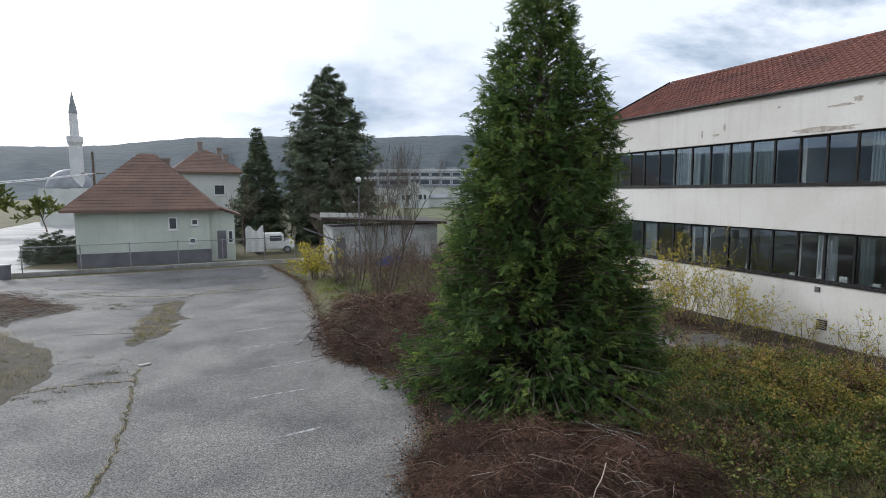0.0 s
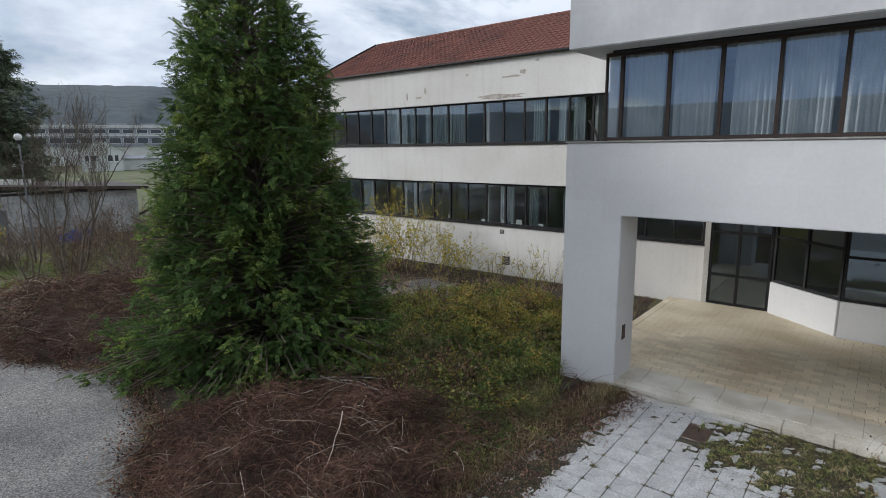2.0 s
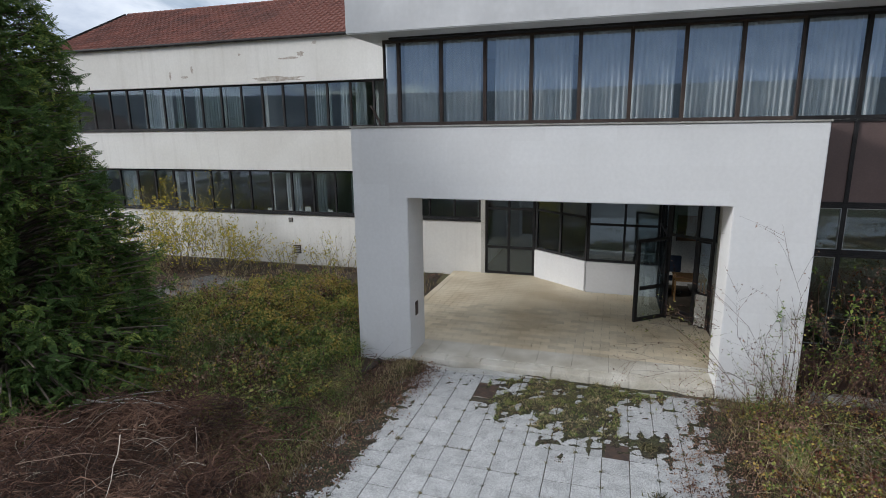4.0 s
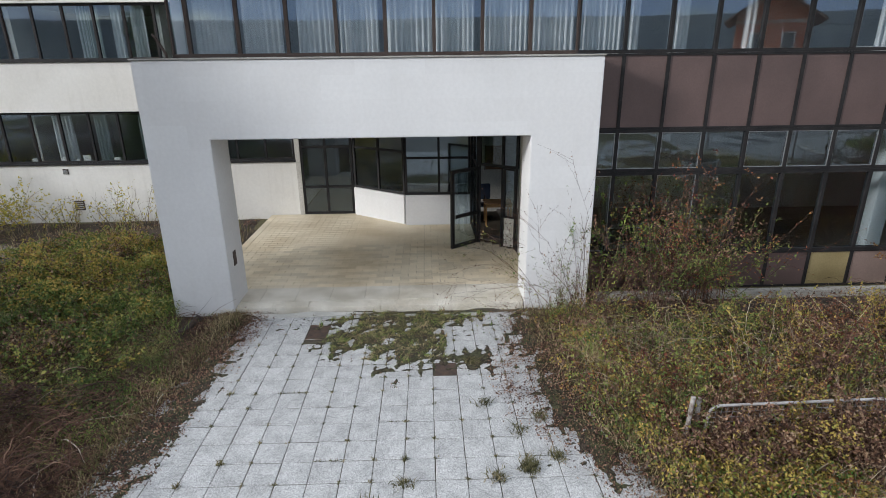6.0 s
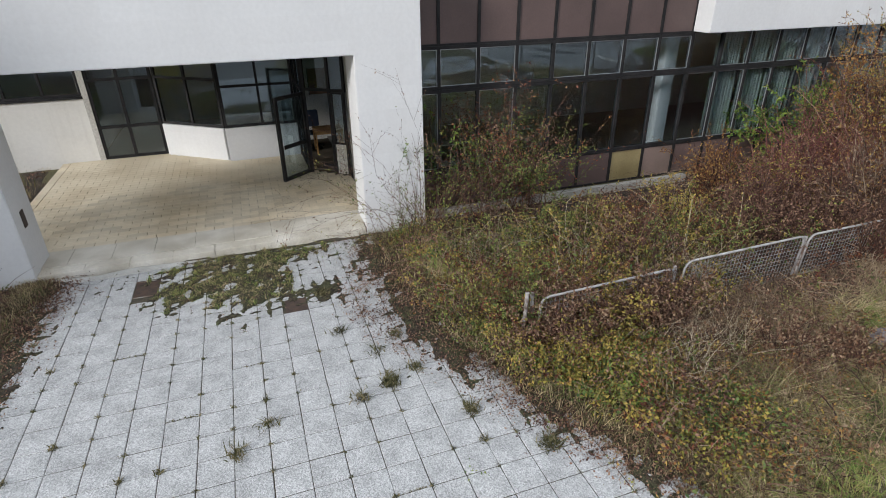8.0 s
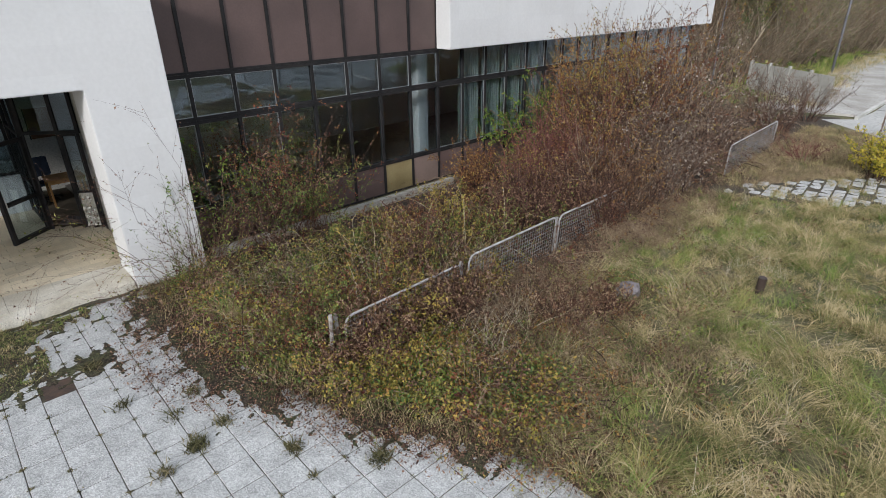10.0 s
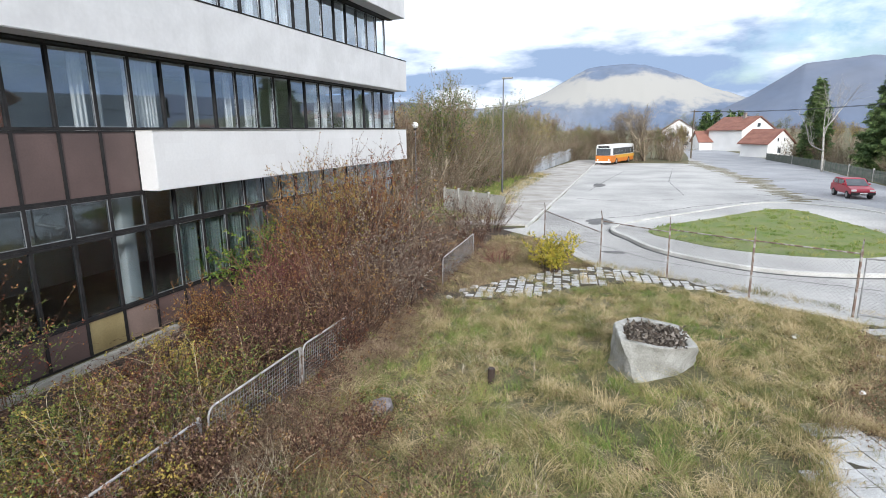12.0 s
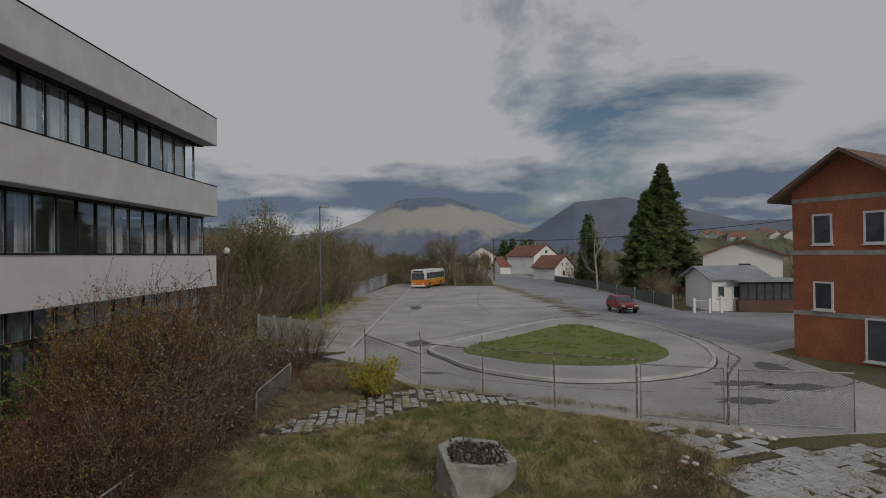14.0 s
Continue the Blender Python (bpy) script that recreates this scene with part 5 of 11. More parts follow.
M_LUMP = material("dirty mauve-grey concrete", (0.24, 0.215, 0.22), (0.12, 0.10, 0.095), 0.95, scale=7, fine=30, fine_amount=0.3, bump=0.7)
stone(4.32, -8.82, 0.10, 0.26, M_LUMP, "rough lump of dirty grey concrete in dry weeds", 3)
M_LITTER = material("pale litter", (0.46, 0.44, 0.41), (0.30, 0.28, 0.25), 0.8, scale=8, fine=40, bump=0.2)
for i, (x, y, s) in enumerate(((-4.21, -15.56, 0.12), (-5.91, -13.85, 0.14), (-6.1, -14.2, 0.11), (2.7, -5.95, 0.05), (-6.3, -12.8, 0.12), (-5.7, -14.6, 0.09), (-7.2, -16.3, 0.13), (-6.9, -13.4, 0.10), (6.9, -17.0, 0.10), (5.4, -16.2, 0.12), (4.9, -17.6, 0.14), (5.0, -16.8, 0.09))):
    stone(x, y, 0.04, s, M_LITTER, "small scrap of pale rubble on the ground", 20 + i, 0.5, "rubble")
solid("scrap", Mesh().box(-0.18, 0.18, -0.09, 0.09, 0, 0.04, Matrix.Translation((-2.19, 18.83, 0.02)) @ Matrix.Rotation(0.4, 4, "Z")), M_LITTER, "crumpled pale scrap lying on the asphalt", "litter", bevel=0.015)
M_COVER = material("dark rusty iron", (0.060, 0.044, 0.038), (0.095, 0.062, 0.046), 0.8, metal=0.2, scale=8, fine=50, bump=0.3)
for x, y in ((8.66, -0.33), (10.25, 2.25)):
    cover = thing("manhole_cover", "rusty square manhole cover set among the slabs", "cover", (x, y, 0.035))
    part("plate", Mesh().box(-0.28, 0.28, -0.25, 0.25, -0.04, 0.012), M_COVER, cover, bevel=0.006)
    for s in (-1, 1):
        part("frame", Mesh().box(min(s * 0.32, s * 0.285), max(s * 0.32, s * 0.285), -0.29, 0.29, -0.04, 0.006), M_RUST, cover)
solid("drain_pipe", Mesh().rod([(10.2, 5.2, 0.06), (10.6, 5.05, 0.05), (10.95, 5.0, 0.10)], 0.07, 12), M_BROWNFRAME, "short rusty drain pipe beside the pillar", "pipe", smooth=True)

# worn parking lines
for (x0, y0), (x1, y1) in (((0.6, 24.4), (3.7, 25.0)), ((0.6, 22.0), (3.8, 22.4)), ((0.6, 19.5), (3.2, 19.8)), ((0.6, 14.6), (2.2, 14.75)), ((1.9, 26.3), (4.2, 26.5)), ((0.8, 17.0), (2.6, 17.2)), ((0.7, 11.9), (2.0, 12.1))):
    d = Vector((x1 - x0, y1 - y0, 0))
    solid("parking_line", Mesh().prism(ragged([(x0, y0 - 0.038), (x1, y1 - 0.038), (x1, y1 + 0.038), (x0, y0 + 0.038)], 0.25, 0.012, int(y0)), 0.018, 0.0245), M_PAINT, "worn white parking line", "marking", kind="structure")
# asphalt patches
for pts, s in (([(-3.1, 21.4), (-1.7, 22.6), (-1.5, 26), (-1.7, 30), (-2.6, 29), (-3.0, 25.5)], 1), ([(-8.2, 27), (-5.9, 29.4), (-7.1, 31.2), (-10.8, 36), (-12, 33)], 3)):
    sheet("soil", pts, 0.024, M_JOINTSOIL, "strip of moss and soil on the asphalt", "soil", amount=0.22, step=0.3, seed=s, depth=0.02)
sheet("soil", [(-14.8, 8), (-5.2, 16.8), (-4.7, 19), (-5.3, 22), (-8, 26), (-14.8, 26)], 0.024, M_JOINTSOIL, "soil creeping over the asphalt edge", "soil", amount=0.1, step=0.5, seed=5, depth=0.02)
sheet("patch", [(-8.5, 36), (-2, 33.5), (2.5, 34.5), (3.0, 40.8), (-9, 41.0)], 0.0285, M_GREYPATCH, "darker repaired asphalt", "asphalt", amount=0.15, seed=6, depth=0.02)

# ---- vegetation tools ----
def inside(P, poly):
    """Which of the points P (n, 2) lie in the polygon."""
    x, y = P[:, 0], P[:, 1]
    res = np.zeros(len(P), bool)
    n = len(poly)
    for i in range(n):
        (x0, y0), (x1, y1) = poly[i], poly[(i + 1) % n]
        hit = ((y0 > y) != (y1 > y)) & (x < (x1 - x0) * (y - y0) / ((y1 - y0) or 1e-9) + x0)
        res ^= hit
    return res


def scatter(poly, n, rng):
    a = np.array(poly)
    lo, hi = a.min(0), a.max(0)
    out = np.zeros((0, 2))
    while len(out) < n:
        P = rng.uniform(lo, hi, (n * 2, 2))
        out = np.concatenate([out, P[inside(P, poly)]])
    return out[:n]


def bumps(P, scale, seed):
    """Smooth value noise in 0..1 for points P (n, 2)."""
    r = np.random.default_rng(seed)
    ph = r.uniform(0, 6.28, (5, 2))
    di = r.uniform(0, 6.28, 5)
    v = sum(np.sin((P[:, 0] * np.cos(di[k]) + P[:, 1] * np.sin(di[k])) * scale * (1 + 0.45 * k) + ph[k, 0]) for k in range(5))
    return np.clip(0.5 + v / 6.0, 0, 1)


def blades(P, z, h, width, lean, rng):
    """Bent grass blades at P (n, 2): three triangles each."""
    n = len(P)
    base = np.column_stack([P, z])
    a = rng.uniform(0, 2 * np.pi, n)
    side = np.column_stack([np.cos(a), np.sin(a), np.zeros(n)]) * (width * 0.5)[:, None]
    tip = base + np.column_stack([lean, h])
    mid = base + np.column_stack([lean * 0.32, h * 0.58])
    V = np.stack([base - side, base + side, mid - side * 0.8, mid + side * 0.8, tip], 1).reshape(-1, 3)
    i = np.arange(n)[:, None, None] * 5
    F = (i + np.array([[[0, 1, 3], [0, 3, 2], [2, 3, 4]]])).reshape(-1, 3)
    return V, F


def grass(name, poly, n, h, mat, label, seed, clump=22, spread=0.10, width=0.007, bend=0.6, keep=None, lift=None):
    rng = np.random.default_rng(seed)
    nc = max(1, n // clump)
    C = scatter(poly, nc, rng)
    if keep is not None:
        C = C[rng.random(len(C)) < keep(C)]
    nc = len(C)
    idx = np.repeat(np.arange(nc), clump)
    n = len(idx)
    P = C[idx] + rng.normal(0, spread, (n, 2))
    hc = rng.uniform(h[0], h[1], nc) * (0.55 + 0.9 * bumps(C, 1.1, seed))
    hh = hc[idx] * rng.uniform(0.5, 1.15, n)
    lc = rng.normal(0, 0.35, (nc, 2))
    lean = (lc[idx] + rng.normal(0, 0.35, (n, 2))) * hh[:, None] * bend * 1.6
    z = np.full(n, 0.0) if lift is None else lift(P)
    V, F = blades(P, z - 0.01, hh, width * rng.uniform(0.6, 1.5, n), lean, rng)
    return tagged(new(name, raw_mesh(name, V, F, mat)), label, "grass", kind="stuff")


def arcs(P0, D, L, k, droop, wander, rng):
    """Arching polylines: starts P0 (n, 3), directions D, lengths L (n,)."""
    n = len(P0)
    P = np.zeros((n, k, 3))
    P[:, 0] = P0
    d = unit(D)
    step = (L / (k - 1))[:, None]
    for i in range(1, k):
        d = unit(d + rng.normal(0, wander, (n, 3)) + np.array([0, 0, -droop]))
        P[:, i] = P[:, i - 1] + d * step
    return P


def on_lines(P, m, rng, lo=0.3):
    """m points a line along polylines P, with their directions."""
    n, k, _ = P.shape
    t = rng.uniform(lo, 0.999, (n, m)) * (k - 1)
    i = t.astype(int)
    f = (t - i)[..., None]
    r = np.arange(n)[:, None]
    A, B = P[r, i], P[r, np.minimum(i + 1, k - 1)]
    return (A + (B - A) * f).reshape(-1, 3), unit(B - A).reshape(-1, 3)


def shrub_meshes(height, spread, stems, twigs, leaves, leaf_size, seed, droop=0.05, r0=0.014, lean=0.5, leaf_lo=0.2, wander=0.16):
    """Stem and leaf geometry of one shrub, rooted at the origin."""
    rng = np.random.default_rng(seed)
    a = rng.uniform(0, 2 * np.pi, stems)
    rr = np.sqrt(rng.random(stems)) * spread * 0.35
    P0 = np.column_stack([rr * np.cos(a), rr * np.sin(a), np.full(stems, -0.05)])
    D = np.column_stack([np.cos(a) * lean * rng.random(stems), np.sin(a) * lean * rng.random(stems), np.ones(stems)])
    L = height * rng.uniform(0.55, 1.08, stems)
    S = arcs(P0, D, L, 7, droop, wander, rng)
    R = np.linspace(1, 0.25, 7)[None] * (r0 * rng.uniform(0.6, 1.3, stems))[:, None]
    V1, F1 = tubes(S, R)
    Q, T = on_lines(S, twigs, rng, 0.25)
    m = len(Q)
    W = arcs(Q, T + rng.normal(0, 0.7, (m, 3)) + np.array([0, 0, 0.15]), height * rng.uniform(0.08, 0.26, m), 3, droop, 0.2, rng)
    V2, F2 = tubes(W, np.linspace(1, 0.4, 3)[None] * np.full((m, 1), r0 * 0.33))
    V = np.concatenate([V1, V2])
    F = np.concatenate([F1, F2 + len(V1)])
    if not leaves:
        return V, F, None, None
    per = max(1, leaves // m)
    C, TD = on_lines(W, per, rng, leaf_lo)
    n = len(C)
    LV, LF = leaf_quads(C, TD * 0.4 + rand_dirs(n, -0.2, rng), rand_dirs(n, 0.6, rng), leaf_size * rng.uniform(0.6, 1.3, n), leaf_size * rng.uniform(0.35, 0.7, n))
    return V, F, LV, LF


def shrub(name, label, at, height, spread, stems, twigs, leaves, leaf_size, seed, m_stem, m_leaf, group="", category="shrub", **kw):
    V, F, LV, LF = shrub_meshes(height, spread, stems, twigs, leaves, leaf_size, seed, **kw)
    t = thing(name, label, category, at, group)
    part("stem", raw_mesh("stem", V, F, m_stem), None, t)["kind"] = "stuff"
    if LV is not None:
        part("foliage", raw_mesh("foliage", LV, LF, m_leaf), None, t)["kind"] = "stuff"
    return t


def bare_tree_mesh(height, seed, r0, forks=3, levels=4, spread=0.55, up=0.25, trunks=1):
    rng = np.random.default_rng(seed)
    lines, radii = [], []

    def grow(p, d, r, length, level):
        k = 5
        pts = [p]
        q = d.copy()
        for _ in range(k - 1):
            q = q + rng.normal(0, 0.10 + 0.03 * level, 3) + np.array([0, 0, up * 0.15])
            q /= np.linalg.norm(q)
            pts.append(pts[-1] + q * length / (k - 1))
        lines.append(pts)
        radii.append(np.linspace(r, r * 0.55, k))
        if level >= levels:
            return
        n = forks + (level > 0) + int(rng.integers(0, 2))
        for i in range(n):
            t = 1.0 if i == 0 else rng.uniform(0.35, 1.0)
            j = t * (k - 1)
            b = int(min(j, k - 2))
            s = pts[b] + (pts[b + 1] - pts[b]) * (j - b)
            e = q + rng.normal(0, spread, 3) + np.array([0, 0, up])
            e /= np.linalg.norm(e)
            grow(s, e, r * (0.55 if i == 0 else 0.4) * rng.uniform(0.85, 1.1), length * rng.uniform(0.5, 0.78), level + 1)

    for i in range(trunks):
        a = rng.uniform(0, 6.28)
        d = np.array([0.25 * math.cos(a), 0.25 * math.sin(a), 1.0]) if trunks > 1 else np.array([0.02, 0.03, 1.0])
        grow(np.array([0.12 * math.cos(a) * (trunks > 1), 0.12 * math.sin(a) * (trunks > 1), -0.1]), d / np.linalg.norm(d), r0 * rng.uniform(0.7, 1.0), height * 0.36 * rng.uniform(0.85, 1.1), 0)
    P, R = np.array(lines), np.array(radii)
    R = np.maximum(R, 0.004)
    big = R[:, 0] > r0 * 0.3
    V1, F1 = tubes(P[big], R[big], 6)
    V2, F2 = tubes(P[~big], R[~big], 3)
    return (V1, F1), (V2, F2), P[~big], (P[big], R[big])


def bare_tree(name, label, at, height, seed, r0, m_bark, leaves=0, m_leaf=None, leaf_size=0.08, group="", **kw):
    (V1, F1), (V2, F2), P, (PB, RB) = bare_tree_mesh(height, seed, r0, **kw)
    t = thing(name, label, "tree", at, group)
    if name == "sapling":
        for p, q in zip(PB, RB):
            part("limb", raw_mesh("limb", *tubes(p[None], q[None], 6), m_bark, True), None, t)
    else:
        part("trunk", raw_mesh("trunk", V1, F1, m_bark, True), None, t)
    part("branchwork", raw_mesh("branchwork", V2, F2, m_bark), None, t)["kind"] = "stuff"
    if leaves:
        rng = np.random.default_rng(seed + 1)
        C, D = on_lines(P, max(1, leaves // len(P)), rng, 0.2)
        n = len(C)
        V, F = leaf_quads(C, rand_dirs(n, -0.2, rng), rand_dirs(n, 0.5, rng), leaf_size * rng.uniform(0.6, 1.4, n), leaf_size * rng.uniform(0.4, 0.8, n))
        part("crown", raw_mesh("crown", V, F, m_leaf), None, t)
    return t


def conifer(name, label, at, height, radius, branches, sprays, seed, mat, trunk_r=0.16, leaflet=0.17, leaf_w=0.035, droop=0.25, fan=5, z_low=0.15, rise=0.25, thick=0.32, lobes=0.14):
    """An evergreen: radius is a function of the height share (0 to 1). Branches carry flat, drooping sprays."""
    rng = np.random.default_rng(seed)
    t = thing(name, label, "tree", at)
    part("trunk", Mesh().rod([(0, 0, -0.2), (0.03, 0, height * 0.4), (0, 0.02, height * 0.97)], [trunk_r, trunk_r * 0.6, 0.02], 10), M_BARK, t, smooth=True)
    # heights so that the density follows the surface
    u = np.linspace(0, 1, 400)
    w = np.array([radius(x) for x in u]) + 0.05 * radius(0.3)
    cdf = np.cumsum(w) / w.sum()
    s = np.interp((np.arange(branches) + rng.random(branches)) / branches, cdf, u)
    a = np.arange(branches) * 2.39996 + rng.normal(0, 0.25, branches)
    Rr = np.array([radius(x) for x in s]) * (1 + rng.normal(0, lobes, branches) - 0.06)
    tip = np.column_stack([np.cos(a) * Rr, np.sin(a) * Rr, z_low + s * (height - z_low)])
    root = np.column_stack([np.zeros(branches), np.zeros(branches), np.maximum(0.1, tip[:, 2] - rise * Rr)])
    k = 5
    f = np.linspace(0, 1, k)[None, :, None]
    B = root[:, None] * (1 - f) + tip[:, None] * f
    B[:, :, 2] += np.sin(np.linspace(0, 1, k) * np.pi)[None] * 0.06 * Rr[:, None]
    V, F = tubes(B, np.linspace(1, 0.3, k)[None] * (0.012 + 0.010 * Rr)[:, None], 4)
    part("branchwork", raw_mesh("branchwork", V, F, M_BARK), None, t)["kind"] = "stuff"
    # sprays round the outer part of each branch
    n = branches * sprays
    b = np.repeat(np.arange(branches), sprays)
    q = 1 - np.abs(rng.normal(0, 0.28, n))
    q = np.clip(q, 0.25, 1.05)[:, None]
    P = root[b] * (1 - q) + tip[b] * q
    wide = (thick * (0.35 + 0.65 * Rr[b] / Rr.max()))[:, None] * (1.15 - q * 0.55)
    P = P + rng.normal(0, 1, (n, 3)) * wide * np.array([1, 1, 0.55])
    P[:, 2] = np.maximum(P[:, 2], 0.06)
    out = unit(np.column_stack([P[:, 0], P[:, 1], np.zeros(n)]) + 1e-6)
    O = unit(out * 0.9 + rng.normal(0, 0.38, (n, 3)) + np.array([0, 0, -droop]))
    S = unit(np.cross(O, np.array([0, 0, 1.0]) + rng.normal(0, 0.35, (n, 3))))
    Cs, Ds, Us = [], [], []
    up = np.cross(S, O)
    for j in range(fan):
        g = j / max(1, fan - 1) * 2 - 1
        Cs.append(P + O * leaflet * 0.5 * (1 - abs(g)) )
        Ds.append(unit(O * (1.15 - 0.6 * abs(g)) + S * g * 1.0 + np.array([0, 0, -0.12 * abs(g)])))
        Us.append(up)
    C, D, U = np.concatenate(Cs), np.concatenate(Ds), np.concatenate(Us)
    m = len(C)
    V, F = leaf_quads(C, D, U, leaflet * rng.uniform(0.7, 1.35, m), leaf_w * rng.uniform(0.7, 1.3, m))
    part("crown", raw_mesh("crown", V, F, mat), None, t)
    return t


def profile(pairs):
    xs, ys = zip(*pairs)
    return lambda s: float(np.interp(s, xs, ys))


# ---- the big evergreen in the yard ----
def cypress(name, label, at, height, radius, branches, fronds, seed, mat, trunk_r=0.2):
    """A dense evergreen whose branch ends carry flat, drooping fronds of scale leaves; radius is a function of the height."""
    rng = np.random.default_rng(seed)
    t = thing(name, label, "tree", at)
    part("trunk", Mesh().rod([(0, 0, -0.2), (0.03, 0, height * 0.4), (0, 0.02, height * 0.97)], [trunk_r, trunk_r * 0.6, 0.02], 10), M_BARK, t, smooth=True)
    u = np.linspace(0.05, height, 500)
    w = np.array([radius(x) for x in u]) + 0.15
    cdf = np.cumsum(w) / w.sum()
    zt = np.interp((np.arange(branches) + rng.random(branches)) / branches, cdf, u)
    a = np.arange(branches) * 2.39996 + rng.normal(0, 0.3, branches)
    lobe = 1 + 0.09 * np.sin(3 * a + 1.3 * zt) + 0.06 * np.sin(7 * a - 2.1 * zt)
    Rr = np.array([radius(x) for x in zt]) * lobe * (1 + rng.normal(0, 0.07, branches)) - 0.10
    Rr = np.maximum(Rr, 0.06)
    tip = np.column_stack([np.cos(a) * Rr, np.sin(a) * Rr, zt])
    root = np.column_stack([np.zeros(branches), np.zeros(branches), np.maximum(0.1, zt - 0.35 * Rr)])
    k = 5
    f = np.linspace(0, 1, k)[None, :, None]
    B = root[:, None] * (1 - f) + tip[:, None] * f
    B[:, :, 2] += np.sin(np.linspace(0, 1, k) * np.pi)[None] * 0.08 * Rr[:, None]
    V, F = tubes(B, np.linspace(1, 0.3, k)[None] * (0.010 + 0.010 * Rr)[:, None], 4)
    part("branchwork", raw_mesh("branchwork", V, F, M_BARK), None, t)["kind"] = "stuff"
    n = branches * fronds
    b = np.repeat(np.arange(branches), fronds)
    q = np.clip(1 - np.abs(rng.normal(0, 0.24, n)), 0.3, 1.0)[:, None]
    P = root[b] * (1 - q) + tip[b] * q + rng.normal(0, 0.09, (n, 3))
    P[:, 2] = np.maximum(P[:, 2], 0.12)
    out = unit(np.column_stack([np.cos(a), np.sin(a), np.full(branches, 0.12)]))[b]
    D = unit(out + rng.normal(0, 0.75, (n, 3)) * np.array([1, 1, 0.75]) + np.array([0, 0, -0.10]))
    size = rng.uniform(0.7, 1.25, n) * (0.75 + 0.25 * np.minimum(1, Rr[b] / 1.5))
    S = arcs(P, D, 0.25 * size, 7, 0.02, 0.14, rng)
    S[:, :, 2] = np.maximum(S[:, :, 2], 0.03)
    side = unit(np.cross(D, np.array([0, 0, 1.0]) + rng.normal(0, 0.45, (n, 3))))
    C, Dl, U, Ln = [], [], [], []
    for i in range(1, 7):
        d = unit(S[:, i] - S[:, i - 1])
        up = np.cross(side, d)
        for g in (-1, 1):
            C.append(S[:, i - 1] * 0.4 + S[:, i] * 0.6)
            Dl.append(d * 0.8 + side * g * 0.75 + np.array([0, 0, -0.10]))
            U.append(up)
            Ln.append(0.088 * size * (1.2 - 0.10 * i))
    C.append(S[:, 6])
    Dl.append(unit(S[:, 6] - S[:, 5]))
    U.append(np.cross(side, Dl[-1]))
    Ln.append(0.07 * size)
    C, Dl, U, Ln = np.concatenate(C), np.concatenate(Dl), np.concatenate(U), np.concatenate(Ln)
    V, F = leaf_quads(C, Dl, U, Ln, Ln * 0.46)
    part("crown", raw_mesh("crown", V, F, mat), None, t)
    return t


cypress("evergreen_tree", "tall dense dark green evergreen with drooping sprays", (8.17, 12.85, 0.0), 12.5,
        profile([(0.0, 3.75), (0.7, 3.7), (1.7, 3.0), (2.7, 2.6), (3.85, 2.4), (4.9, 2.14), (6.0, 1.92), (7.0, 1.88), (8.1, 1.46), (9.2, 1.0), (10.1, 0.70), (11.3, 0.36), (12.5, 0.05)]),
        1500, 19, 11, M_THUJA)

# ---- brush piles ----
M_PALETWIG = two_tone(material("bleached twig", (0.4, 0.35, 0.28), rough=0.9, fine=60, bump=0), (0.22, 0.15, 0.11), (0.36, 0.29, 0.23), (0.52, 0.46, 0.38), noise_scale=0.9, noise_weight=0.3)
def brush_pile(name, label, poly, n, top, seed, mat, centre, radius, twig_len=(0.5, 1.5), thick=1.0, wander=0.16):
    rng = np.random.default_rng(seed)
    P = scatter(poly, n, rng)
    dist = np.linalg.norm((P - np.array(centre)) / np.array(radius), axis=1)
    z = top * np.clip(1.1 - dist ** 2, 0.06, 1) * rng.random(n) ** 0.8 * (0.5 + bumps(P, 1.7, seed))
    a = rng.uniform(0, 6.28, n)
    D = np.column_stack([np.cos(a), np.sin(a), rng.uniform(-0.15, 0.75, n)])
    L = rng.uniform(*twig_len, n) * (0.55 + 0.5 * rng.random(n))
    S = arcs(np.column_stack([P, z]), D, L, 6, 0.20, wander, rng)
    S[:, :, 2] = np.maximum(S[:, :, 2], 0.015)
    V, F = tubes(S, np.linspace(1, 0.45, 6)[None] * thick * rng.choice([0.0034, 0.005, 0.0075, 0.012], n, p=[0.40, 0.36, 0.18, 0.06])[:, None])
    return tagged(new(name, raw_mesh(name, V, F, mat)), label, "brush", kind="stuff")


brush_pile("brush_pile", "heap of cut red-brown brushwood beside the asphalt", [(3.2, 9.5), (2.5, 6.2), (3.0, 4.6), (6.2, 4.7), (8.4, 6.0), (8.2, 8.4), (6.6, 9.9), (4.9, 11.0)], 9500, 0.85, 31, M_TWIG, (5.2, 7.3), (3.2, 3.2), (0.3, 1.0), 1.0, 0.32)
brush_pile("brush_pile", "heap of cut red-brown brushwood under a bare sapling", [(2.9, 19.4), (3.3, 16.5), (4.9, 15.3), (7.5, 16.2), (9.5, 19.5), (9.0, 24.5), (5.4, 25.6), (4.2, 22.0)], 5500, 1.25, 32, M_TWIG, (6.0, 19.8), (3.5, 5.2), (0.3, 1.2), 1.5, 0.30)
brush_pile("brush_pile", "heap of dry brushwood at the edge of the car park", [(-13, 25.0), (-8.2, 26.8), (-6.0, 29.4), (-7.2, 31.3), (-11, 36), (-14, 35)], 2500, 0.5, 33, M_TWIG, (-10.2, 30.5), (4, 5))
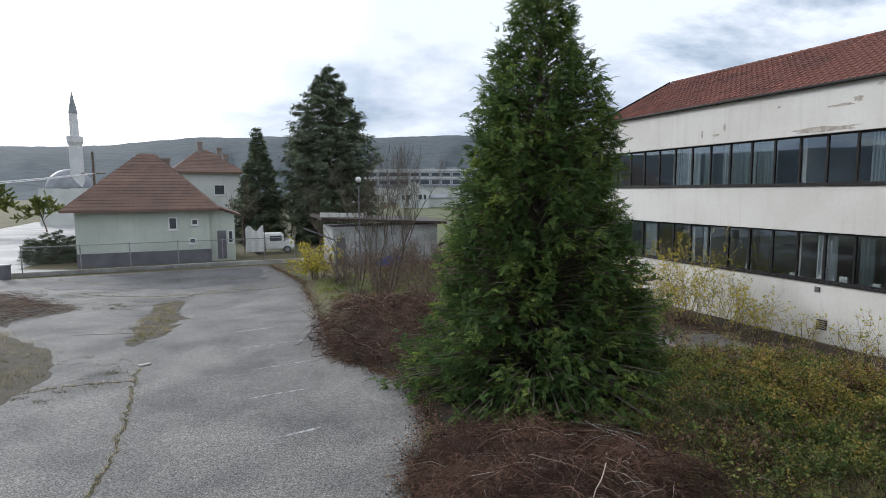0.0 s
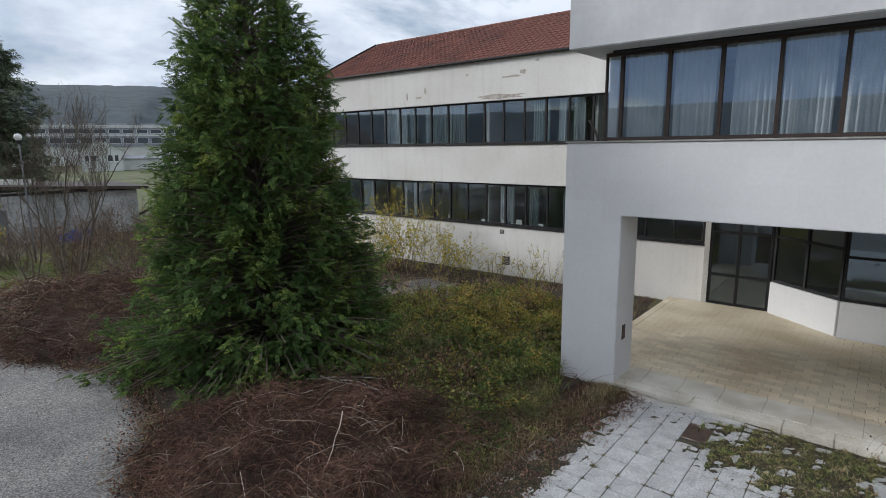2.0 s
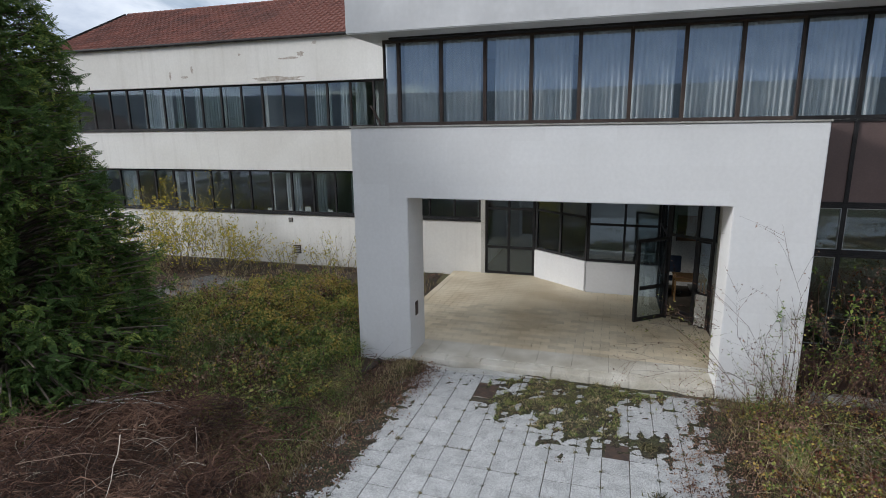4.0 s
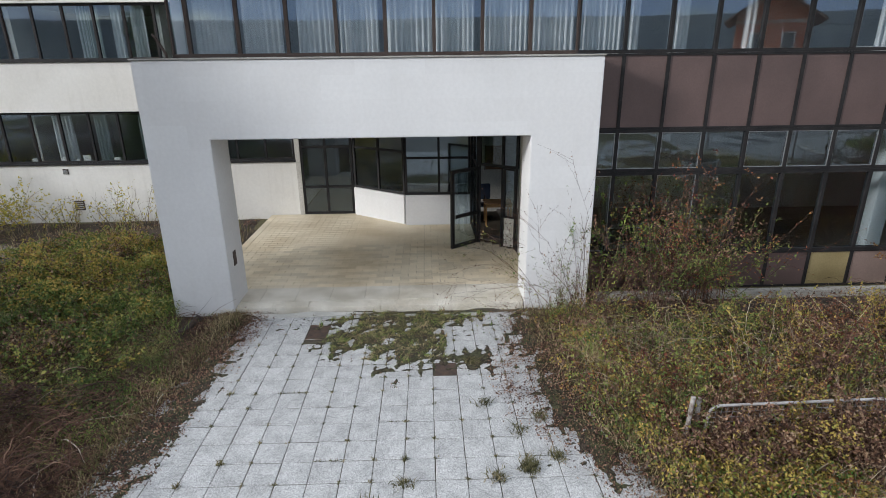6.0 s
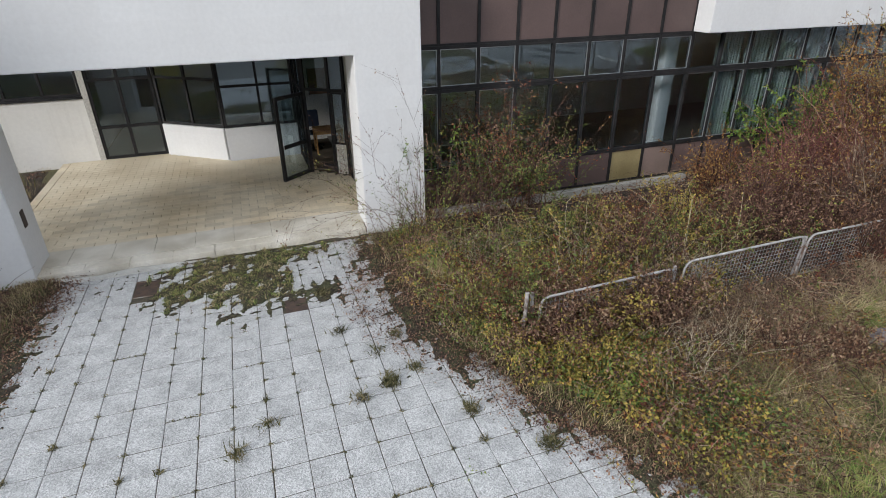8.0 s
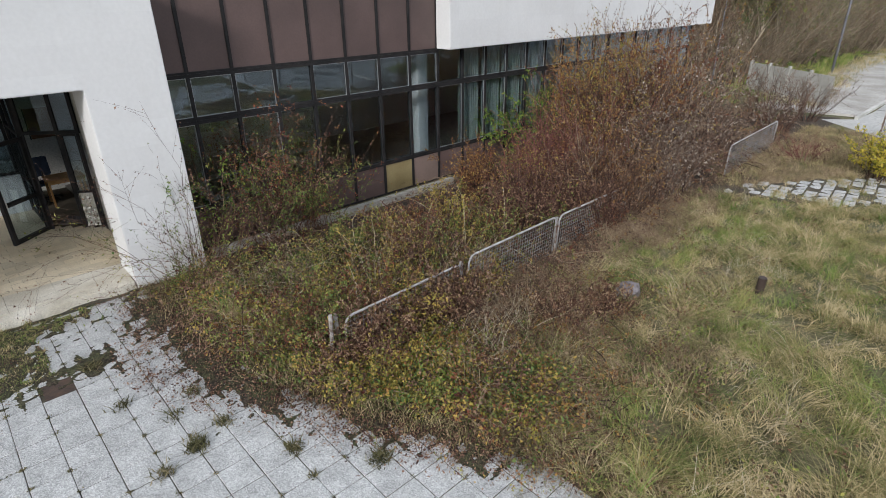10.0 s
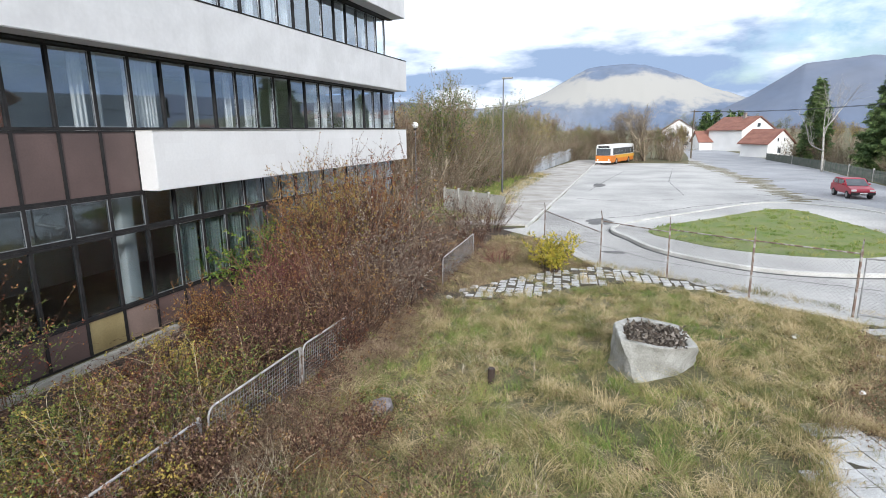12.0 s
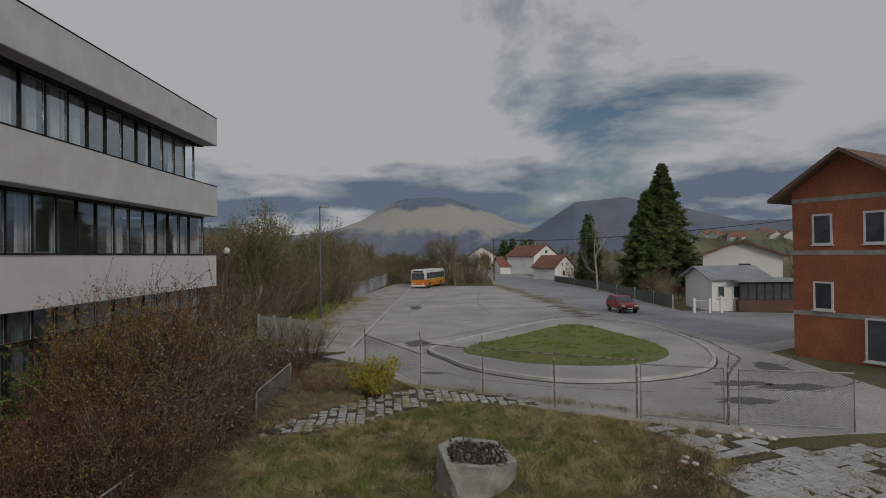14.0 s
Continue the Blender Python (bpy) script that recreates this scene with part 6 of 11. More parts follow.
for poly, n_, top_, c_, r_, s_ in (([(3.4, 9.2), (2.9, 6.2), (3.4, 4.9), (6.2, 4.9), (8.2, 6.2), (8.0, 8.4), (6.4, 9.7)], 260, 0.75, (5.2, 7.3), (3.2, 3.2), 36), ([(3.3, 19.4), (3.6, 16.7), (4.9, 15.6), (7.5, 16.4), (9.2, 19.5), (8.6, 24.0), (5.4, 25.0)], 260, 1.2, (6.0, 19.8), (3.5, 5.2), 37)):
    brush_pile("brushwood", "pale bleached twigs on top of the heap", poly, n_, top_, s_, M_PALETWIG, c_, r_, (0.5, 1.6))
# pale bare branches on top of the near heap
rng = np.random.default_rng(9)
S = arcs(np.array([[6.9, 9.0, 0.55], [6.7, 9.2, 0.5], [7.1, 8.6, 0.5], [6.2, 8.8, 0.5]]), np.array([[0.35, -1, 0.12], [0.7, -0.8, 0.02], [0.1, -1, 0.25], [-0.4, -0.8, 0.2]]), np.array([1.9, 1.7, 1.5, 1.3]), 7, 0.03, 0.12, rng)
V, F = tubes(S, np.linspace(1, 0.35, 7)[None] * np.array([[0.02], [0.018], [0.014], [0.012]]), 6)
solid("branch", raw_mesh("branch", V, F, M_BIRCH), None, "pale bare branches lying on the brushwood", "branch")

brush_pile("loose_twigs", "loose twigs strewn on the asphalt", [(3.0, 4.4), (2.2, 4.8), (2.7, 8.6), (4.2, 10.6), (4.8, 13.5), (3.2, 17.0), (3.4, 20.5), (4.6, 19), (5.0, 14), (4.6, 11), (3.4, 8.6)], 420, 0.08, 38, M_TWIG, (3.8, 11), (3, 10), (0.3, 0.9), 1.6)
# saplings by the second heap
bare_tree("sapling", "slender leafless sapling with upright twigs", (7.2, 24.4, 0), 8.8, 41, 0.06, M_BARK, trunks=4, forks=3, levels=4, spread=0.28, up=0.6, group="bare saplings")
bare_tree("sapling", "slender leafless sapling with upright twigs", (6.3, 26.2, 0), 7.0, 42, 0.05, M_BARK, trunks=3, forks=2, levels=4, spread=0.3, up=0.55, group="bare saplings")

for i, (x, y, h) in enumerate(((8.6, 23.0, 1.8), (9.6, 25.4, 2.1), (10.8, 27.6, 2.0), (7.9, 27.2, 2.2), (12.4, 29.5, 2.1), (9.4, 30.0, 2.3), (6.9, 30.6, 2.2), (14.6, 30.8, 1.8))):
    shrub("shrub", "leafless red-brown bush behind the brushwood", (x, y, 0), h, 1.7, 50, 9, 260, 0.07, 640 + i, M_DARKTWIG, M_BROWNLEAF, "bushes behind the brushwood", lean=0.7, r0=0.012)

# ---- ground cover of the northern bed ----
BED = [(3.4, 4.8), (11.3, 5.7), (19.0, 5.9), (19.0, 23.8), (10, 26), (6, 22), (8, 16), (9.5, 10.5), (8.6, 8)]


def mound(P):
    """Height of the bramble hummocks."""
    near = np.exp(-(((P[:, 0] - 9.9) / 2.1) ** 2 + ((P[:, 1] - 7.6) / 2.0) ** 2))
    mid = np.exp(-(((P[:, 0] - 13.5) / 3.0) ** 2 + ((P[:, 1] - 9.5) / 3.0) ** 2))
    return (0.70 * near + 0.46 * mid) * (0.25 + 1.3 * bumps(P, 2.0, 77)) + 0.12 * bumps(P, 2.6, 78)


def leaf_cover(name, poly, n, size, mat, label, seed, lift, up=0.9, keep=None, fade=0.08, clump=16, spread=0.085):
    """Leaves in small clumps, up to the height that lift() gives."""
    rng = np.random.default_rng(seed)
    P = scatter(poly, max(1, n // clump), rng)
    P = P + rng.normal(0, fade, P.shape)
    if keep is not None:
        P = P[rng.random(len(P)) < keep(P)]
    zc = lift(P) * rng.random(len(P)) ** 0.5
    idx = np.repeat(np.arange(len(P)), clump)
    n = len(idx)
    Q = P[idx] + rng.normal(0, spread, (n, 2))
    z = np.maximum(0.01, zc[idx] + rng.normal(0, 0.5 * spread, n)) + rng.uniform(0.0, 0.04, n)
    V, F = leaf_quads(np.column_stack([Q, z]), rand_dirs(n, 0.0, rng), rand_dirs(n, up, rng), size * rng.uniform(0.6, 1.4, n), size * rng.uniform(0.4, 0.9, n))
    return tagged(new(name, raw_mesh(name, V, F, mat)), label, "undergrowth", kind="stuff")


def sprigs(name, poly, n, length, leaf, per, m_stem, m_leaf, label, seed, lift, keep=None, droop=0.22, rise=0.9, r0=0.005, base=0.45, tuft=6):
    """Tufts of short arching shoots with leaves along them, standing up to the height that lift() gives."""
    rng = np.random.default_rng(seed)
    P = scatter(poly, max(1, n // tuft), rng)
    if keep is not None:
        P = P[rng.random(len(P)) < keep(P)]
    P = np.repeat(P, tuft, axis=0) + rng.normal(0, 0.05, (len(P) * tuft, 2))
    n = len(P)
    z = np.maximum(0.0, base * lift(P) * rng.random(n))
    D = rng.normal(0, 1, (n, 3)) * np.array([0.6, 0.6, 0.25]) + np.array([0, 0, rise])
    S = arcs(np.column_stack([P, z]), D, rng.uniform(*length, n) * (0.5 + 0.9 * lift(P)), 6, droop, 0.22, rng)
    S[:, :, 2] = np.maximum(S[:, :, 2], 0.02)
    V, F = tubes(S, np.linspace(1, 0.35, 6)[None] * (r0 * rng.uniform(0.6, 1.5, n))[:, None])
    C, T = on_lines(S, per, rng, 0.18)
    k = len(C)
    LV, LF = leaf_quads(C, 0.5 * T + rand_dirs(k, 0.0, rng), rand_dirs(k, 0.8, rng), leaf * rng.uniform(0.55, 1.35, k), leaf * rng.uniform(0.4, 0.8, k))
    t = thing(name, label, "undergrowth", kind="stuff")
    part("stem", raw_mesh("stem", V, F, m_stem), None, t)["kind"] = "stuff"
    part("foliage", raw_mesh("foliage", LV, LF, m_leaf), None, t)["kind"] = "stuff"
    return t


leaf_cover("brambles", [(7.4, 5.9), (11.15, 5.75), (15.5, 6.0), (17.5, 10.5), (14.0, 13.5), (10.6, 11.8), (8.4, 9.5)], 62000, 0.075, M_BRAMBLE, "low green bramble and ivy cover", 51, mound, keep=lambda P: np.clip(2.6 * bumps(P, 0.95, 58) - 0.75, 0.10, 1))
leaf_cover("leaf_litter", BED, 9000, 0.06, M_LITTERLEAF, "withered brown leaves on the ground", 52, lambda P: 0.6 * mound(P))
grass("grass", BED, 20000, (0.12, 0.34), M_GRASS, "dry yellow-green grass before the wing", 53, lift=lambda P: 0.5 * mound(P))
grass("grass", [(4.6, 26.5), (10, 26), (19, 24), (20, 36), (14, 36), (5.2, 33)], 14000, (0.15, 0.35), M_GREENGRASS, "green grass behind the saplings", 54, width=0.012)
brush_pile("dry_stems", "dry reddish weed stems among the brambles", [(7.4, 5.9), (11.1, 5.8), (17, 7), (18.5, 20), (12, 17), (9, 10)], 2600, 0.40, 55, M_STEM, (10, 8), (6, 7), (0.5, 1.2))
brush_pile("dry_stems", "dry reddish weed stems among the brambles", [(6.6, 4.7), (11.1, 4.7), (11.1, 6.4), (8.2, 9.0)], 900, 0.4, 56, M_TWIG, (9, 6.5), (3, 3), (0.5, 1.1))
# yellower top layer puts the sunlight on the brambles into leaf colour
leaf_cover("brambles", [(10.4, 6.3), (11.15, 5.8), (14.0, 6.0), (16.8, 8.0), (16.2, 10.8), (12.6, 10.4), (10.6, 8.4)], 24000, 0.070, M_YELLEAF, "yellow-green leaves for the sunlit tops of the brambles", 659, lambda P: 1.08 * mound(P) + 0.03, keep=lambda P: np.clip(2.8 * bumps(P, 1.1, 660) - 0.7, 0.08, 1), fade=0.3)
# dull green and dead growth between the brush and the forecourt
NEARBED = [(11.1, 5.6), (9.6, 4.9), (8.2, 4.75), (7.0, 4.8), (6.5, 5.1), (6.9, 6.2), (8.0, 7.6), (8.7, 9.0), (11.0, 10.2), (12.2, 8.0)]
grass("grass", NEARBED, 8000, (0.10, 0.32), M_WEED, "dull olive weeds beside the forecourt", 661, clump=20, spread=0.12, width=0.010, bend=1.2, lift=lambda P: 0.5 * mound(P), keep=lambda P: np.clip(2.6 * bumps(P, 1.3, 662) - 0.5, 0.1, 1))
grass("grass", NEARBED, 14000, (0.08, 0.26), M_GREENGRASS, "green grass beside the forecourt", 663, clump=20, spread=0.12, width=0.009, bend=1.2, lift=lambda P: 0.5 * mound(P), keep=lambda P: np.clip(3.2 * bumps(P, 1.1, 664) - 1.1, 0.04, 1))
grass("grass", NEARBED, 1800, (0.10, 0.28), M_DEADGRASS, "dead grass beside the forecourt", 665, clump=16, spread=0.12, width=0.007, bend=1.5, lift=lambda P: 0.4 * mound(P), keep=lambda P: np.clip(1.9 - 2.6 * bumps(P, 1.1, 664), 0.1, 1))
leaf_cover("brambles", NEARBED, 12000, 0.048, M_BRAMBLE, "low dark green creepers over dead weeds", 666, lambda P: 0.6 * mound(P) + 0.10, keep=lambda P: np.clip(3.0 * bumps(P, 1.3, 667) - 1.1, 0.05, 1), fade=0.25)
leaf_cover("leaf_litter", NEARBED, 9000, 0.05, M_LITTERLEAF, "dark withered leaves beside the forecourt", 668, lambda P: 0.03 + 0.2 * mound(P))
HUMMOCKS = [(7.4, 5.9), (9.0, 5.3), (11.15, 5.75), (15.5, 6.0), (17.5, 10.5), (14.0, 13.5), (10.6, 11.8), (8.4, 9.5)]
for k_, (mt, n_, lab) in enumerate(((M_BRAMBLE, 1900, "green bramble shoots over the hummocks"), (M_YELLEAF, 1900, "yellow-green bramble shoots over the hummocks"), (M_IVY, 1200, "dark green bramble shoots over the hummocks"), (M_BROWNLEAF, 1700, "withered shoots among the brambles"))):
    sprigs("brambles", HUMMOCKS, n_, (0.3, 0.65), 0.065, 12, M_STEM, mt, lab, 750 + k_, lambda P: 0.1 + mound(P), keep=lambda P: np.clip(3.0 * bumps(P, 1.2, 760 + k_) - 0.9, 0.05, 1), base=0.9)
# shrubs against the wing
for i, (x, y, h, lf) in enumerate(((17.35, 16.3, 3.0, 500), (16.8, 17.8, 2.5, 420), (17.5, 14.5, 1.9, 300), (17.9, 13.2, 1.5, 120), (18.2, 12.2, 1.0, 60), (18.3, 10.4, 1.2, 60), (18.5, 9.6, 1.2, 50), (16.5, 19.6, 1.8, 300))):
    shrub("shrub", "sparse autumn shrub with yellowing leaves before the white wall", (x, y, 0), h * 1.32, 1.3, 40 if h > 1.8 else 16, 10, lf * 5, 0.095, 60 + i, M_GREYTWIG, M_GOLDLEAF, "shrubs along the wing", lean=0.8, r0=0.010)
sheet("patch", [(14.6, 15.6), (16.6, 14.2), (16.3, 11.6), (14.4, 11.9), (13.8, 14.2)], 0.03, M_ASPHALT, "bare grey concrete patch in the bed", "concrete", amount=0.15, seed=8, depth=0.02)

# ---- southern strip before the glass front ----
STRIP = [(11.5, -3.6), (11.5, -10.2), (11.9, -10.6), (11.9, -27.3), (7.2, -28.5), (6.1, -22), (5.6, -15), (5.4, -8.5), (4.2, -4.6), (5.6, -2.8), (7.0, -2.25), (9.0, -2.2), (11.0, -2.2), (11.1, -3.6)]


def strip_h(P):
    c = np.clip((P[:, 0] - 3.8) / 1.6, 0, 1) * np.clip((-1.9 - P[:, 1]) / 0.9, 0.15, 1)
    low = 1 - 0.80 * np.clip((P[:, 0] - 9.7) / 0.9, 0, 1) * (P[:, 1] > -10.8)
    return (0.10 + 1.05 * bumps(P, 2.1, 81) ** 2.0) * c * low


def edge_of_strip(P):
    """Near the paving and the fence end, where the growth is greenest."""
    return np.clip((P[:, 1] + 6.2) / 2.2, 0, 1)


# dead leaves low down, leafy shoots above them
leaf_cover("undergrowth", STRIP, 36000, 0.045, M_LITTERLEAF, "dark withered leaves in the undergrowth", 184, lambda P: 0.7 * strip_h(P))
leaf_cover("undergrowth", STRIP, 7000, 0.045, M_BROWNLEAF, "withered brown undergrowth leaves", 84, strip_h, keep=lambda P: 1.0 - 0.55 * bumps(P, 0.9, 83))
leaf_cover("undergrowth", STRIP, 8000, 0.045, M_BRAMBLE, "tangled green and yellow undergrowth", 82, strip_h, keep=lambda P: (0.25 + 0.75 * bumps(P, 0.9, 83)) * (0.35 + 0.65 * edge_of_strip(P)))
sprigs("undergrowth", STRIP, 2600, (0.35, 0.8), 0.050, 9, M_STEM, M_LITTERLEAF, "dark red-brown leafy shoots in the undergrowth", 810, strip_h, keep=lambda P: np.clip(3.0 * bumps(P, 1.2, 811) - 0.9, 0.08, 1))
sprigs("undergrowth", STRIP, 1900, (0.35, 0.9), 0.052, 11, M_STEM, M_YELLEAF, "arching yellow-green leafy shoots in the undergrowth", 812, strip_h, keep=lambda P: np.clip(3.2 * bumps(P, 1.5, 813) - 1.2, 0.02, 1) * (0.22 + 0.78 * edge_of_strip(P)))
sprigs("undergrowth", STRIP, 1500, (0.35, 0.8), 0.050, 10, M_STEM, M_ORANGELEAF, "orange-brown leafy shoots in the undergrowth", 814, strip_h, keep=lambda P: np.clip(3.2 * bumps(P, 1.4, 815) - 1.2, 0.03, 1))
sprigs("undergrowth", STRIP, 1200, (0.3, 0.7), 0.050, 11, M_TWIG, M_REDLEAF, "red autumn shoots in the undergrowth", 816, strip_h, keep=lambda P: np.clip(4.0 * bumps(P, 1.8, 817) - 1.7, 0.04, 1))
sprigs("undergrowth", STRIP, 1300, (0.3, 0.7), 0.052, 12, M_STEM, M_IVY, "green bramble shoots in the undergrowth", 818, strip_h, keep=lambda P: np.clip(3.2 * bumps(P, 1.1, 819) - 1.3, 0.02, 1) * (0.3 + 0.7 * edge_of_strip(P)))
sprigs("dry_stems", [(3.8, -5.2), (4.6, -4.4), (5.6, -3.3), (7.0, -2.7), (9.8, -2.8), (9.6, -6.0), (6.0, -8.5), (4.6, -7.0)], 3000, (0.5, 0.95), 0.030, 4, M_STRAW, M_BROWNLEAF, "dry tan weed stalks standing in tufts", 824, lambda P: 0.25 + 0.5 * bumps(P, 1.9, 825), keep=lambda P: np.clip(3.4 * bumps(P, 1.3, 826) - 1.3, 0.03, 1), droop=0.12, rise=1.3, r0=0.0032, tuft=12)
CANES = [(9.6, -3.6), (9.4, -10.2), (6.8, -9.0), (6.6, -4.4), (7.4, -3.0)]
sprigs("canes", CANES, 90, (0.9, 1.5), 0.050, 30, M_STRAW, M_YELLEAF, "tall pale canes with yellow-green leaves", 822, lambda P: 0.6 + 0 * P[:, 0], droop=0.16, rise=1.4, r0=0.006, tuft=2)
sprigs("canes", CANES, 60, (0.9, 1.4), 0.050, 30, M_STEM, M_IVY, "arching bramble canes with green leaves", 823, lambda P: 0.6 + 0 * P[:, 0], droop=0.22, rise=1.2, r0=0.006, tuft=2)
brush_pile("dry_stems", "thicket of dry arching stems", STRIP, 4200, 0.62, 86, M_STEM, (8.0, -12), (5, 14), (0.5, 1.3))
brush_pile("dry_stems", "long pale arching weed stalks", [(10.0, -3.4), (9.8, -7.5), (6.6, -8.5), (5.9, -4.2), (7.2, -2.7)], 180, 0.75, 187, M_STRAW, (8.0, -7), (5, 7), (0.7, 1.4), 0.5)
grass("grass", STRIP, 6000, (0.2, 0.40), M_DEADGRASS, "long dry grass among the stems", 87, lift=lambda P: 0.25 * strip_h(P))
k = 0
for x, y, h, sp, st, lf, ms, ml, lab in (
        (8.5, -15.9, 4.0, 1.5, 54, 1100, M_STEM, M_ORANGELEAF, "tall dense shrub of red-brown stems with withered leaves"),
        (9.0, -14.9, 3.2, 1.2, 46, 500, M_REDSTEM, M_ORANGELEAF, "tall shrub of dark red upright stems"),
        (9.4, -17.8, 3.9, 1.5, 44, 900, M_STEM, M_FLUFF, "tall dense shrub of red-brown stems with withered leaves"),
        (8.0, -13.3, 2.4, 1.2, 44, 500, M_REDSTEM, M_ORANGELEAF, "tall shrub of dark red upright stems"),
        (9.3, -12.6, 1.9, 1.3, 44, 250, M_REDSTEM, M_BROWNLEAF, "shrub of dark red upright stems"),
        (8.9, -11.2, 1.6, 1.1, 36, 250, M_REDSTEM, M_YELLEAF, "shrub of dark red upright stems with yellow leaves"),
        (7.4, -15.2, 2.9, 1.4, 60, 260, M_STEM, M_FLUFF, "tan-stemmed shrub with withered leaves"),
        (7.5, -17.3, 2.7, 1.4, 56, 300, M_STEM, M_FLUFF, "tan-stemmed shrub with pale seed heads"),
        (7.2, -11.9, 2.3, 1.0, 30, 300, M_STEM, M_BROWNLEAF, "tan-stemmed shrub by the fence"),
        (9.9, -20.5, 3.6, 1.5, 36, 700, M_STEM, M_BROWNLEAF, "tall shrub with withered leaves"),
        (10.6, -15.6, 2.2, 1.0, 30, 400, M_STEM, M_BROWNLEAF, "tall shrub with withered leaves"),
        (9.0, -23.5, 2.6, 1.4, 30, 500, M_STEM, M_BROWNLEAF, "shrub with withered leaves"),
        (7.6, -20.0, 2.0, 1.2, 30, 400, M_STEM, M_FLUFF, "low shrub with pale seed heads"),
        (6.9, -24.6, 1.9, 1.3, 30, 400, M_TWIG, M_FLUFF, "low shrub with pale seed heads"),
        (8.4, -27.2, 2.1, 1.6, 34, 500, M_TWIG, M_FLUFF, "low shrub with pale seed heads"),
        (7.0, -28.4, 1.9, 1.5, 34, 500, M_TWIG, M_FLUFF, "low shrub with pale seed heads"),
        (9.7, -16.4, 3.7, 1.4, 50, 1000, M_STEM, M_YELLEAF, "tall dense shrub of red-brown stems with withered leaves"),
        (8.2, -14.4, 3.0, 1.2, 50, 500, M_STEM, M_YELLEAF, "tall shrub of dark red upright stems"),
        (8.3, -17.4, 3.5, 1.4, 50, 800, M_STEM, M_FLUFF, "tall tan-stemmed shrub with withered leaves"),
        (9.9, -14.0, 2.3, 1.1, 44, 700, M_REDSTEM, M_LITTERLEAF, "shrub of dark red stems before the glass"),
        (7.5, -13.9, 2.0, 1.0, 50, 500, M_STEM, M_LITTERLEAF, "tan-stemmed shrub by the fence"),
        (7.1, -16.4, 2.2, 1.0, 50, 500, M_STEM, M_LITTERLEAF, "tan-stemmed shrub by the fence"),
        (8.2, -10.2, 1.3, 1.0, 36, 600, M_TWIG, M_LITTERLEAF, "dark brown shrub behind the wire fence"),
        (7.3, -10.9, 1.2, 0.9, 36, 500, M_TWIG, M_LITTERLEAF, "dark brown shrub behind the wire fence"),
                (9.6, -7.3, 0.65, 0.8, 18, 300, M_STEM, M_YELLEAF, "low yellowing bush before the glass"),
        (10.3, -10.9, 1.5, 1.0, 26, 500, M_TWIG, M_ORANGELEAF, "orange-leaved bush in the strip"),
        (8.9, -8.6, 1.05, 1.0, 24, 400, M_STEM, M_YELLEAF, "yellowing bush in the strip"),
        (7.6, -6.6, 1.2, 0.9, 18, 300, M_TWIG, M_LITTERLEAF, "dark red-brown bush behind the wire fence"),
        (7.6, -9.6, 1.6, 1.0, 20, 350, M_TWIG, M_LITTERLEAF, "dark red-brown bush behind the wire fence"),
        (6.85, -10.9, 1.5, 1.0, 40, 600, M_TWIG, M_LITTERLEAF, "dark tangled shrub arching over the wire fence"),
        (6.48, -11.2, 1.25, 0.9, 44, 420, M_TWIG, M_LITTERLEAF, "tangle of dark stems hanging over the wire fence"),
        (6.45, -12.2, 1.35, 0.9, 44, 420, M_STEM, M_BROWNLEAF, "tangle of tan stems hanging over the wire fence"),
        (6.42, -13.4, 1.4, 0.9, 44, 420, M_STEM, M_LITTERLEAF, "tangle of tan stems hanging over the wire fence"),
        (6.4, -14.6, 1.4, 0.9, 40, 420, M_STEM, M_FLUFF, "tangle of tan stems hanging over the wire fence"),
        (6.75, -12.3, 2.0, 1.1, 48, 600, M_STEM, M_ORANGELEAF, "tan-stemmed shrub arching over the wire fence"),
        (6.8, -13.6, 2.3, 1.2, 48, 700, M_STEM, M_FLUFF, "tan-stemmed shrub arching over the wire fence"),
        (6.7, -14.9, 2.1, 1.2, 48, 700, M_TWIG, M_FLUFF, "shrub with pale seed heads over the wire fence"),
        (8.4, -16.6, 3.8, 1.4, 40, 1300, M_TWIG, M_REDLEAF, "tall shrub with dark red leaves"),
        (9.2, -15.4, 3.5, 1.4, 40, 1300, M_TWIG, M_ORANGELEAF, "tall shrub with orange-brown leaves"),
        (7.8, -16.0, 2.9, 1.2, 40, 900, M_TWIG, M_FLUFF, "tall shrub with pale withered leaves"),
        (6.0, -4.4, 0.95, 0.9, 26, 360, M_TWIG, M_BROWNLEAF, "low brown weeds over the fence end"),
        (5.9, -5.5, 0.9, 0.9, 26, 320, M_TWIG, M_BROWNLEAF, "low brown weeds along the fence"),
        (6.1, -6.6, 0.75, 0.9, 22, 300, M_TWIG, M_YELLEAF, "low brown weeds along the fence"),
        (5.5, -3.9, 0.7, 0.9, 22, 340, M_STEM, M_YELLEAF, "yellow-leaved weeds over the fence end"),
        (4.6, -7.1, 0.7, 0.9, 22, 240, M_TWIG, M_BROWNLEAF, "low patch of brown weeds"),
        (4.2, -7.9, 0.6, 0.8, 22, 240, M_TWIG, M_BROWNLEAF, "low patch of brown weeds")):
    shrub("shrub", lab, (x, y, 0), h * (1.20 if h > 2.5 else 1.18), sp, int(st * 1.3), 10, lf * 6, 0.064 if h > 2.5 else 0.052, 100 + k, ms, ml, "shrubs along the glass front", lean=0.5, r0=0.014, droop=0.02, wander=0.14)
    k += 1
